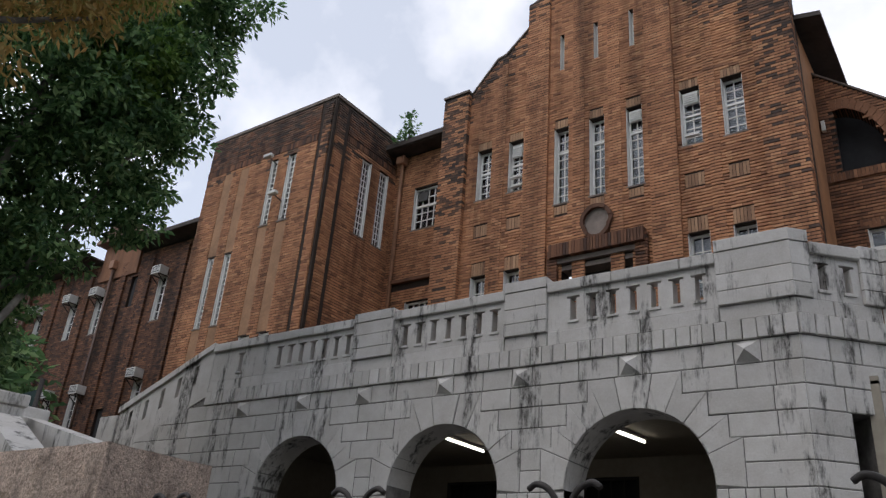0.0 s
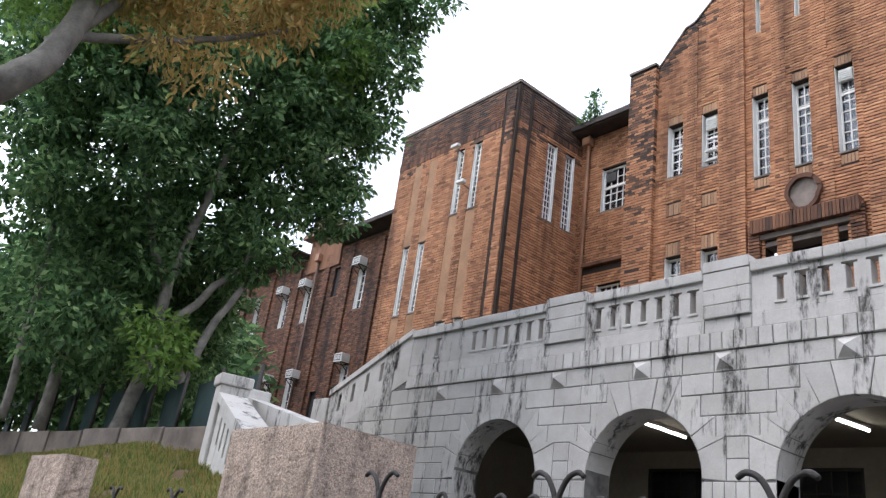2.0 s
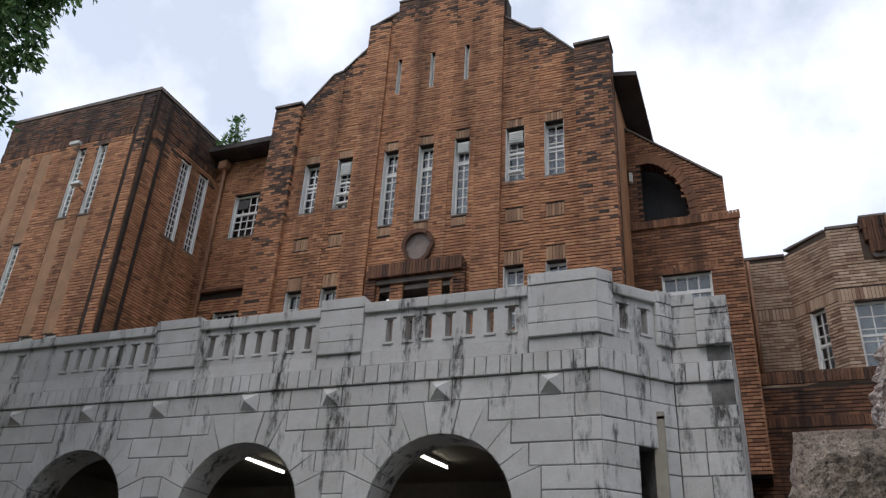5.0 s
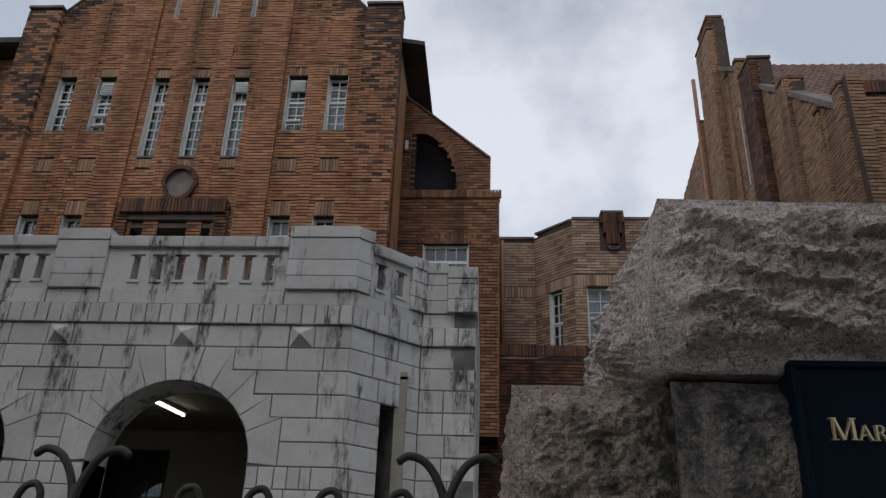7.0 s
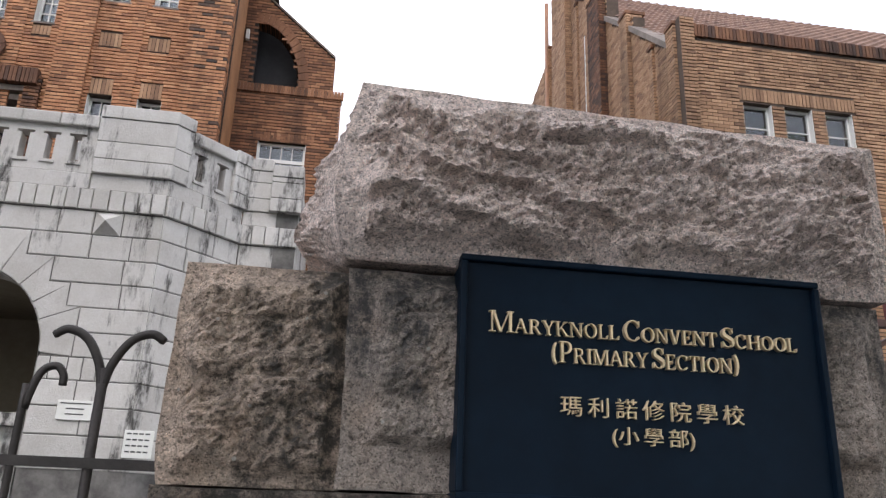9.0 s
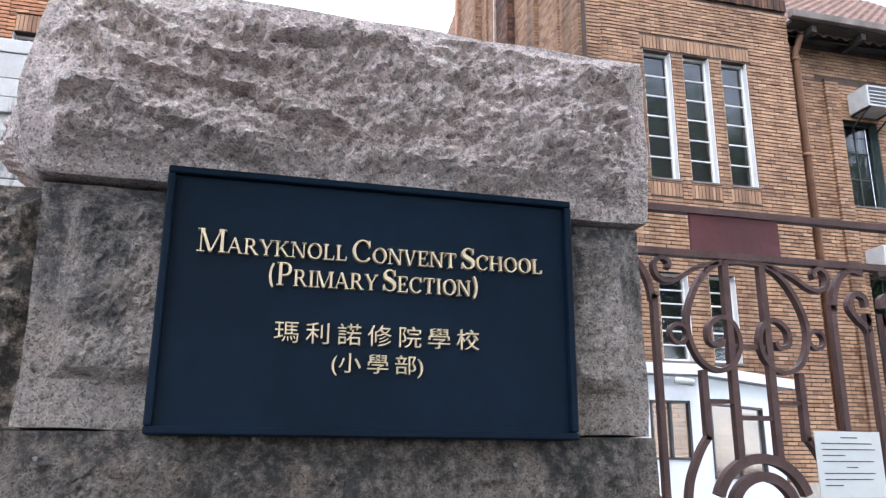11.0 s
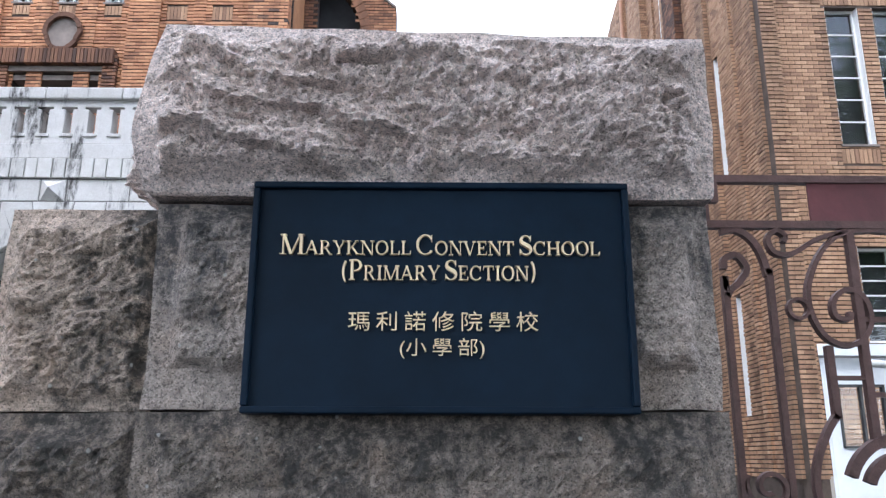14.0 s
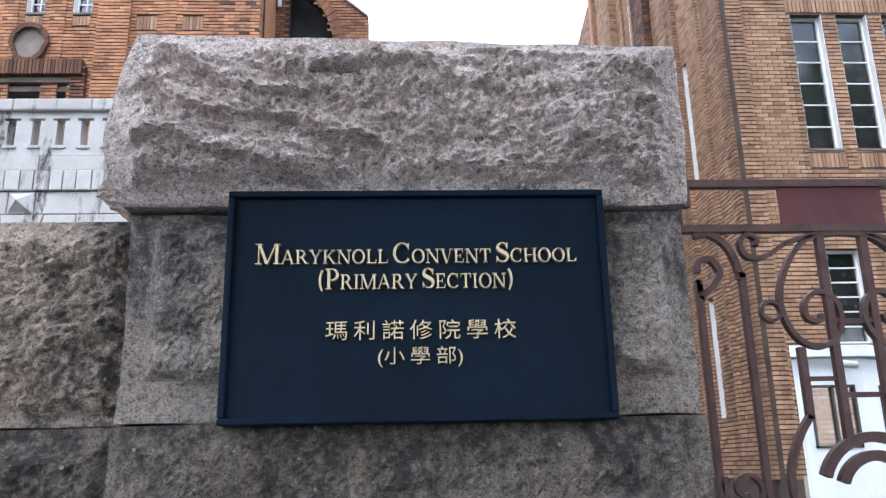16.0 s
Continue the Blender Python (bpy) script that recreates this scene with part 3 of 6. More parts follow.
for a, b in zip(us, us[1:]):
    m = (a + b) / 2
    zt = annexe_top(m) - 0.02
    cut = arch_z + 1.72 * math.sqrt(max(0, 1 - ((m - arch_c) / 1.12) ** 2)) if arch_c < m < arch_c + 1.12 else None
    for lo, hi in without(5.2, zt, ([(arch_z, cut)] if cut else []) + ([(8.6, 9.75)] if 0.62 < m < 1.72 else [])):
        box_on(bm, AF, a, b, -0.4, 0, lo, hi)
part("wall", bm, MORTAR, annexe)
for i in range(14):
    bm = bmesh.new()
    a0, a1 = radians(90 - i * 6.4), radians(90 - (i + 1) * 6.4 + 0.8)
    prism_on(bm, AF, [(arch_c + ra * math.cos(a), arch_z + rz * math.sin(a)) for ra, rz, a in ((1.12, 1.72, a0), (1.12, 1.72, a1), (1.36, 1.98, a1), (1.36, 1.98, a0))], -0.38, 0.03)
    part("arch_brick", bm, BRICK_MID, annexe)
# near-black sheet painted as the shade within the arch
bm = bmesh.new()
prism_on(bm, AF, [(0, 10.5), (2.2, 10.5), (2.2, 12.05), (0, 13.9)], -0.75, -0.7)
part("arch_back", bm, ROOM_SHADE, annexe)
bm = bmesh.new()
prism_on(bm, AF, [(0, 14.02), (2.22, 12.11), (2.22, 12.17), (0, 14.08)], -0.42, 0.05)
box_on(bm, AF, 2.2, 2.46, -0.42, 0.05, 11.1, 11.15)
part("coping", bm, CEMENT, annexe)
window(annexe, AF, 0.62, 1.72, 8.6, 9.75, 4, 3, blind=BLIND, transom=9.3)
bm = bmesh.new()
box_on(bm, AF, 2.42, 2.44, -3, 0, 5.2, 11.1)
part("side_wall", bm, BRICK_MID, annexe)
bm = bmesh.new()
box_on(bm, AF, 0.05, 0.13, 0.0, 0.12, 12.35, 12.62, 0.01)
part("wall_box", bm, PLASTIC, annexe)

# ---- recessed bay between gable and tower ----
recess = thing("link_building", "orange brick link with a white window under dark eaves", "building", (-13, 16, 0))
LF = Face((-14.1, 16.0), (1, 0))
lh = [(0.82, 1.78, 11.77, 13.16), (0.86, 1.75, 8.3, 9.5)]
wall_core("wall", LF, 0, 2.3, 5.2, 14.4, 0.35, lh, MORTAR, recess)
pn = [(0.3, 2.0, 9.9, 10.12)]
bricks(LF, brick_cells(0, 2.3, 5.2, 14.4, lh + pn, rng), BRICK, recess, 0.018, 51)
bm = bmesh.new()
box_on(bm, LF, 0.3, 2.2, 0, 0.14, 10.1, 10.2, 0.01)
part("ledge", bm, BRICK_DARK, recess)
window(recess, LF, 0.82, 1.78, 11.77, 13.16, 4, 5, transom=12.55)
window(recess, LF, 0.86, 1.75, 8.3, 9.5, 4, 4, blind=BLIND)
bm = bmesh.new()
box_on(bm, LF, 0.95, 1.28, -0.2, -0.05, 12.72, 13.02, 0.01)
part("vent_unit", bm, GRILLE, recess, "dark box ventilator in the window")
bm = bmesh.new()
box_on(bm, LF, -0.1, 2.3, -0.4, 0.55, 14.42, 14.52)
box_on(bm, LF, -0.1, 2.3, 0.5, 0.62, 14.44, 14.62, 0.02)
part("eave", bm, EAVE, recess)
bm = bmesh.new()
prism_on(bm, Face((-14.1, 15.4), (0, 1)), [(0, 14.6), (5, 17.2), (5, 17.1), (0, 14.5)], -2.3, 0)
part("roof", bm, TILE, recess)
rod("vent_pipe", [(-12.15, 15.75, 14.5), (-12.15, 15.75, 15.3)], 0.045, PIPE, recess)
rod("downpipe", [(-13.75, 15.86, 14.45), (-13.75, 15.84, 14.1), (-13.78, 15.9, 13.9), (-13.78, 15.9, 12.5), (-13.78, 15.86, 12.4), (-13.78, 15.9, 12.3), (-13.78, 15.9, 5.4)], 0.06, PIPE, recess)
bm = bmesh.new()
box_on(bm, LF, 0.2, 0.48, 0.05, 0.3, 14.05, 14.32, 0.02)
part("rainwater_head", bm, PIPE, recess)

# ---- projecting tower ----
tower = thing("brick_tower", "square orange brick tower with dark weathered parapet and slit windows", "building", (-17, 13.1, 0))
TF = Face((-19.44, 13.1), (1, 0))
TS = Face((-14.1, 13.1), (0, 1))
th = [(2.94, 3.27, 11.34, 13.52), (3.68, 4.02, 11.34, 13.52), (0.9, 1.2, 8.5, 10.72), (1.63, 1.95, 8.5, 10.72), (2.98, 3.42, 7.3, 8.0), (3.76, 4.16, 7.3, 8.0)]
sh = [(1.34, 1.78, 11.2, 13.68), (2.14, 2.58, 11.2, 13.68)]
wall_core("front_wall", TF, 0, 5.34, 4.0, 15.0, 0.35, th, MORTAR, tower)
wall_core("side_wall", TS, 0.352, 2.9, 4.0, 15.0, 0.35, sh, MORTAR, tower)
smooth = [(0.86, 1.24, 10.76, 13.6), (1.6, 1.98, 10.76, 13.6), (2.92, 3.3, 8.04, 11.3), (3.66, 4.06, 8.04, 11.3), (0.86, 1.24, 4, 8.46), (1.6, 1.98, 4, 8.46)]
def tower_soot(u, z):
    """Black weathering under the parapet, running down in tongues."""
    return z > 14.0 + 0.8 * noise.noise((u * 1.6, 3.0, z * 0.4)) + 1.9 * fleck(u, z)


weathered(TF, brick_cells(0, 4.8, 4.0, 13.68, th + smooth, rng), tower_soot, BRICK, tower, 0.022, 61)
weathered(TF, brick_cells(4.96, 5.26, 4.0, 14.9, [], rng), lambda u, z: tower_soot(u, z + 0.5), BRICK, tower, 0.05, 62)
weathered(TF, brick_cells(0, 4.8, 13.9, 15.0, [], rng), lambda u, z: tower_soot(u, z - 0.2), BRICK_DARK, tower, 0.022, 63)
bricks(TF, soldier_cells(0, 4.8, 13.68, 13.9), BRICK_DARK, tower, 0.03, 64, "soldier_course")
weathered(TS, brick_cells(0.62, 2.9, 4.0, 13.85, sh, rng), tower_soot, BRICK, tower, 0.022, 65)
weathered(TS, brick_cells(0.62, 2.9, 14.05, 15.0, [], rng), lambda u, z: tower_soot(u + 3, z - 0.2), BRICK_DARK, tower, 0.022, 66)
bricks(TS, soldier_cells(0.62, 2.9, 13.85, 14.05), BRICK_DARK, tower, 0.02, 67, "soldier_course")
weathered(TS, brick_cells(0.1, 0.45, 4.0, 14.9, [], rng), lambda u, z: tower_soot(u, z + 0.5), BRICK, tower, 0.05, 68)
BUFF = plain("buff_render", (0.30, 0.17, 0.095), 0.9, vary=0.25, scale=1.5)
for a, b, z0, z1 in smooth:
    bm = bmesh.new()
    box_on(bm, TF, a, b, -0.02, 0.006, z0, z1)
    part("rendered_panel", bm, BUFF, tower)
bm = bmesh.new()
box_on(bm, TF, -0.03, 5.38, -3.0, 0.03, 15.0, 15.1)
part("coping", bm, CEMENT, tower)
for a, b, z0, z1 in th[:4]:
    window(tower, TF, a, b, z0, z1, 2, 12, depth=0.1, bar=0.024)
for a, b, z0, z1 in th[4:]:
    window(tower, TF, a, b, z0, z1, 2, 3, depth=0.1)
for a, b, z0, z1 in sh:
    window(tower, TS, a, b, z0, z1, 3, 12, depth=0.1, bar=0.026)
for x, z in ((-16.2, 13.35), (-15.72, 12.0)):
    fl = thing("floodlight", "small white floodlight on a wall bracket", "lamp", (x, 13.05, z), "tower floodlights")
    rod("bracket", [(x, 13.08, z - 0.05), (x, 12.85, z), (x, 12.75, z + 0.03)], 0.015, IRON, fl)
    bm = bmesh.new()
    box_on(bm, Face((x, 12.72), (1, 0)), -0.16, 0.16, -0.07, 0.07, z, z + 0.1, 0.02)
    part("housing", bm, PLASTIC, fl)
# tower's far side
bm = bmesh.new()
box_on(bm, TF, -0.012, 0.0, -3, 0, 4.0, 15.0)
part("far_side", bm, BRICK_DARK, tower)

# ---- long classroom wing ----
wing = thing("classroom_wing", "long dark brown brick wing under overhanging eaves", "building", (-33, 16, 0))
WF = Face((-52.0, 16.0), (1, 0))
wh = []
for k, x in enumerate((-37.9, -36.3, -34.05, -31.4, -29.5, -25.45)):
    u = x + 52
    wh += [(u, u + 0.55, 10.75, 12.6), (u, u + 0.55, 6.6, 8.5)]
wh += [(-27.3 + 52, -26.9 + 52, 11.6, 12.9), (-27.4 + 52, -26.95 + 52, 6.2, 7.6)]
wall_core("wall", WF, 0, 32.6, 2.0, 13.9, 0.35, wh, MORTAR, wing)
# the wing's tree shade is carried by this darkened brown
bricks(WF, brick_cells(6, 32.6, 3.2, 13.9, wh, rng), BRICK_DARK, wing, 0.018, 71)
for k, (a, b, z0, z1) in enumerate(wh[:12]):
    window(wing, WF, a, b, z0, z1, 2, 5, depth=0.14)
# openings filled with the same near-black shade colour
for a, b, z0, z1 in wh[12:]:
    bm = bmesh.new()
    box_on(bm, WF, a, b, -0.3, -0.1, z0, z1)
    part("dark_window_fill", bm, ROOM_SHADE, wing)
for k, x in enumerate((-50, -47.4, -45, -42.6, -40, -38.7, -35.2, -32.8, -30.4, -28.0, -26.3, -24.2)):
    u = x + 52
    bm = bmesh.new()
    box_on(bm, WF, u + 0.012, u + 0.33, -0.02, 0.09, 2.5, 13.6)
    pier = part("brick_pier", bm, MORTAR, wing)
    bricks(WF, brick_cells(u, u + 0.345, 3.2, 13.6, [], rng), BRICK_DARK, pier, 0.105, 75 + k)
bm = bmesh.new()
for a, b in ((0, 22.4), (25.0, 32.6)):
    box_on(bm, WF, a, b, -0.4, 0.75, 13.92, 14.0)
    box_on(bm, WF, a, b, 0.7, 0.82, 13.9, 14.08, 0.02)
part("eave", bm, EAVE, wing)
bm = bmesh.new()
prism_on(bm, Face((-52, 15.2), (0, 1)), [(0, 14.05), (6, 16.6), (6, 16.5), (0, 13.95)], -32.5, 0)
part("roof", bm, TILE, wing)
# stair bay that breaks through the eaves
bm = bmesh.new()
box_on(bm, WF, 22.4, 25.0, -1.5, 0.1, 13.0, 14.6)
part("stair_bay", bm, BRICK_DARK, wing)
bm = bmesh.new()
box_on(bm, WF, 22.1, 25.3, -1.8, 0.45, 14.62, 14.72)
prism_on(bm, WF, [(22.1, 14.72), (25.3, 14.72), (24.4, 15.3), (23.0, 15.3)], -1.8, 0.45)
part("hipped_roof", bm, TILE, wing)
for x in (-28.6, -34.9):
    rod("downpipe", [(x, 15.85, 13.8), (x, 15.85, 3)], 0.06, PIPE_DARK, wing)
bm = bmesh.new()
box_on(bm, WF, 23.25, 23.55, 0.05, 0.3, 13.4, 13.75, 0.02)
part("rainwater_head", bm, PIPE, wing)


def aircon(at, face_dir, s=1.0, label="boxy off-white window air conditioner on a bracket"):
    """A window unit that stands out from the wall: case, front grille, fins, bracket."""
    x, y, z = at
    ac = thing("air_conditioner", label, "air conditioner", at, "window air conditioners")
    f = Face((x, y), face_dir)
    w, h, d = 0.66 * s, 0.42 * s, 0.5 * s
    bm = bmesh.new()
    box_on(bm, f, -w / 2, w / 2, 0.02, d, z, z + h, 0.012)
    part("case", bm, PLASTIC, ac)
    bm = bmesh.new()
    box_on(bm, f, -w / 2 + 0.05, w / 2 - 0.05, d + 0.002, d + 0.008, z + 0.05, z + h - 0.05)
    part("grille", bm, GRILLE, ac)
    for k in range(4):
        bm = bmesh.new()
        zz = z + 0.09 + k * (h - 0.16) / 4
        box_on(bm, f, -w / 2 + 0.05, w / 2 - 0.05, d + 0.009, d + 0.016, zz, zz + 0.022)
        part("slat", bm, PLASTIC, ac)
    for u in (-w / 2 + 0.04, w / 2 - 0.07):
        bm = bmesh.new()
        box_on(bm, f, u, u + 0.03, -0.05, d, z - 0.03, z)
        prism_on(bm, Face((f.at(u, 0, 0)[0], f.at(u, 0, 0)[1]), (f.n.x, f.n.y)), [(0, z - 0.35), (d, z - 0.03), (d - 0.05, z - 0.03), (0, z - 0.3)], 0, 0.02)
        part("bracket", bm, IRON, ac)
    return ac


for x, z in ((-25.2, 12.5), (-29.25, 12.3), (-31.2, 12.3), (-33.8, 12.2), (-25.2, 8.5), (-28.7, 8.2), (-30.9, 8.2), (-33.6, 8.0)):
    aircon((x, 16.0, z), (1, 0), 0.8)
aircon((-20.5, 15.9, 12.4), (1, 0), 0.9)

# ---- pale bay building ----
bay = thing("bay_building", "pale brown brick building with a canted bay and white sash windows", "building", (2.5, 19, 0))
B0, B1, B2 = Face((0.0, 19.6), (1, 0)), Face((1.1, 19.6), (0.72, -0.7)), Face((2.02, 18.7), (1, 0))
b1len = math.hypot(0.92, 0.9)
wall_core("wall", B0, -1.0, 1.1, 2.0, 11.05, 0.3, [], MORTAR_TAN, bay)
bricks(B0, brick_cells(-1, 1.1, 7.7, 11.0, [(-1, 1.1, 9.36, 9.66)], rng), BRICK_PALE, bay, 0.012, 81)
bricks(B0, soldier_cells(-1, 1.1, 9.36, 9.66), BRICK_PALE, bay, 0.018, 82, "soldier_course")
h1, h2 = [(0.46, 0.9, 7.85, 9.33)], [(0.3, 1.28, 7.72, 9.3), (1.9, 2.8, 7.72, 9.3)]
wall_core("canted_wall", B1, 0, b1len, 2.0, lambda u: 11.08 + 0.1 * u, 0.3, h1, MORTAR_TAN, bay, [k * 0.1 for k in range(14)])
bricks(B1, brick_cells(0, b1len, 7.7, 11.1, h1 + [(0, b1len, 9.36, 9.66)], rng), BRICK_PALE, bay, 0.012, 83)
bricks(B1, soldier_cells(0, b1len, 9.36, 9.66), BRICK_PALE, bay, 0.02, 84, "soldier_course")
wall_core("front_wall", B2, 0, 4.0, 2.0, 11.2, 0.3, h2, MORTAR_TAN, bay)
bricks(B2, brick_cells(0, 4.0, 7.7, 11.2, h2 + [(0, 4, 9.34, 9.64), (0.7, 1.36, 10.3, 11.4)], rng), BRICK_PALE, bay, 0.012, 85)
bricks(B2, soldier_cells(0, 4.0, 9.34, 9.64), BRICK_PALE, bay, 0.02, 86, "soldier_course")
bricks(B2, soldier_cells(0.72, 1.34, 11.05, 11.34) + soldier_cells(0.78, 1.28, 10.75, 11.05) + soldier_cells(0.86, 1.2, 10.42, 10.75), BRICK_DARK, bay, 0.16, 87, "boss")
bricks(B2, soldier_cells(0.93, 1.13, 10.42, 11.34), BRICK_DARK, bay, 0.21, 88, "boss")
bm = bmesh.new()
box_on(bm, B2, 0.74, 1.32, -0.3, 0.16, 11.345, 11.4)
prism_on(bm, B2, [(0.86, 10.42), (1.2, 10.42), (1.14, 10.3), (0.92, 10.3)], 0, 0.14)
box_on(bm, B2, 0, 0.72, -0.32, 0.04, 11.2, 11.27)
box_on(bm, B2, 1.34, 4, -0.32, 0.04, 11.2, 11.27)
box_on(bm, B1, 0.03, b1len - 0.03, -0.32, 0.035, 11.18, 11.235)
box_on(bm, B0, -1, 1.1, -0.32, 0.04, 11.05, 11.12)
part("coping", bm, CEMENT, bay)
for f, hs, c in ((B1, h1, 2), (B2, h2, 3)):
    for a, b, z0, z1 in hs:
        window(bay, f, a, b, z0, z1, c, 5, blind=BLIND, transom=8.5)
LB = Face((-0.6, 18.4), (1, 0))
wall_core("lower_wall", LB, 0, 6, 0, 7.3, 0.3, [], MORTAR, bay)
bricks(LB, soldier_cells(0, 6, 7.38, 7.66), BRICK_DARK, bay, 0.05, 88, "soldier_course")
bricks(LB, brick_cells(0, 6, 3.5, 7.3, [(0, 6, 6.4, 6.66)], rng), BRICK_DARK, bay, 0.018, 89)
bricks(LB, soldier_cells(0, 6, 6.42, 6.66), BRICK_DARK, bay, 0.018, 90, "soldier_course")
rod("downpipe", [(0.22, 19.45, 10.95), (0.22, 19.45, 7.7)], 0.05, PIPE, bay)

# ---- hall ----
hall = thing("school_hall", "tan brick hall with stepped gable piers and brown tiled roof", "building", (9, 13.5, 0))
HF = Face((7.23, 13.5), (1, 0))
hh = [(1.02, 1.66, 7.12, 9.93), (1.93, 2.56, 7.12, 9.93), (2.84, 3.47, 7.12, 9.93), (1.02, 1.66, 3.5, 5.2), (2.1, 2.7, 3.5, 5.2)]
wall_core("front_wall", HF, -0.03, 4.6, 0, 11.5, 0.35, hh, MORTAR_TAN, hall)
hp = [(0.95, 3.55, 9.97, 10.27), (0.98, 1.7, 6.75, 7.04), (1.9, 2.6, 6.75, 7.04), (2.8, 3.5, 6.75, 7.04)]
single_area = (0.0, 1.0, 5.36, 9.84)
cells = brick_cells(0, 4.6, 1.3, 11.35, hh + hp, rng)


def in_single(c):
    return single_area[0] <= c[0] and c[1] <= single_area[1] and single_area[2] <= c[2] <= single_area[3] and 0.2 < c[1] - c[0] < 0.22


bricks(HF, [c for c in cells if not in_single(c)], BRICK_TAN, hall, 0.018, 101)
bricks(HF, [c for a, b, z0, z1 in hp for c in soldier_cells(a, b, z0, z1)], BRICK_TAN, hall, 0.016, 102, "soldier_course")
bricks(HF, soldier_cells(-0.02, 4.62, 11.35, 11.65), BRICK_DARK, hall, 0.06, 103, "parapet_course")
for a, b, z0, z1 in hh:
    window(hall, HF, a, b, z0, z1, 1, 6, depth=0.16)
bm = bmesh.new()
box_on(bm, HF, -0.3, 4.7, -0.05, 0.06, 0, 1.32)
part("plinth", bm, plain("plinth_stone", (0.42, 0.38, 0.33), 0.9, vary=0.2, scale=1.5), hall)
# side with stepped piers, seen along its length
FAR = 26.0
HS = Face((6.97, FAR), (0, -1))


def side_top(u):
    y = FAR - u
    for y0, y1, z0, z1 in ((12.9, 13.9, 11.5, 11.5), (13.9, 15.9, 11.25, 13.05), (15.9, 16.4, 13.5, 13.5), (16.4, 17.5, 13.5, 14.45), (17.5, 18.5, 15.4, 15.4), (18.5, 18.75, 15.6, 15.8), (18.75, 19.0, 16.3, 16.3), (19.0, 20.4, 16.2, 17.3), (20.4, 21.9, 19.4, 19.4), (21.9, 22.5, 17.5, 17.5), (22.5, 26.1, 16.9, 15.9)):
        if y0 <= y <= y1:
            return z0 + (z1 - z0) * (y - y0) / (y1 - y0)
    return 11.5


slit = [(FAR - 19.35, FAR - 19.05, 12.6, 15.2), (FAR - 15.88, FAR - 15.6, 7.29, 10.1), (FAR - 15.88, FAR - 15.6, 2.4, 4.75)]
wall_core("gable_wall", HS, 0, 12.3, 0, lambda u: side_top(u) - 0.02, 0.35, slit, MORTAR_TAN, hall, [k * 0.1 for k in range(122)])
cells = []
for c in brick_cells(0, 12.45, 1.3, 19.2, slit, rng):
    if c[3] <= side_top((c[0] + c[1]) / 2):
        cells.append(c)
bricks(HS, cells, BRICK_TAN, hall, 0.018, 104)
for k, (y0, y1, zt, d, mat) in enumerate(((13.5, 13.85, 11.6, 0.14, BRICK_TAN), (14.7, 14.9, 11.8, 0.08, BRICK_TAN), (15.95, 16.4, 13.6, 0.12, BRICK_TAN), (17.55, 18.45, 15.5, 0.22, BRICK_DARK), (18.78, 18.98, 16.4, 0.1, BRICK_TAN), (19.75, 19.9, 16.6, 0.08, BRICK_TAN), (20.45, 21.85, 19.0, 0.22, BRICK_TAN), (20.6, 21.7, 19.6, 0.12, BRICK_DARK), (22.6, 22.8, 16.9, 0.1, BRICK_TAN))):
    a, b = FAR - y1, FAR - y0
    bm = bmesh.new()
    box_on(bm, HS, a + 0.012, b - 0.012, -0.3, d - 0.014, 1.3, zt - 0.02)
    pier = part("brick_pier", bm, MORTAR_TAN, hall)
    bricks(HS, brick_cells(a, b, 1.3, zt, [], rng), mat, pier, d, 110 + k)
    front = Face((6.97 - d, y0), (1, 0))
    bricks(front, brick_cells(0.02, 0.3 + d, 11.0, zt, [], rng), mat, pier, 0.012, 140 + k)
    bm = bmesh.new()
    box_on(bm, HS, a - 0.02, b + 0.02, -0.38, d + 0.02, zt, zt + 0.08)
    part("pier_cap", bm, BRICK_DARK, hall)
for y0, y1, z0, z1 in ((13.9, 15.9, 11.25, 13.05), (16.4, 17.5, 13.5, 14.45), (19.0, 20.4, 16.2, 17.3)):
    bm = bmesh.new()
    prism_on(bm, HS, [(FAR - y1, z1), (FAR - y0, z0), (FAR - y0, z0 + 0.16), (FAR - y1, z1 + 0.16)], -0.45, 0.08)
    part("sloped_coping", bm, CEMENT, hall)
for a, b, z0, z1 in slit:
    window(hall, HS, a, b, z0, z1, 1, 4, depth=0.12, sill=False)
rod("downpipe", [(6.83, 22.7, 18.7), (6.83, 22.7, 4)], 0.07, PIPE, hall)
# corner pier, toothed into the front
CG = Face((6.9, 13.3), (1, 0))
bricks(CG, brick_cells(0, 0.3, 1.3, 11.7, [], rng), BRICK_TAN, hall, 0.018, 121)
wall_core("corner_pier", CG, 0.0, 0.29, 0, 11.68, 0.3, [], MORTAR_TAN, hall)


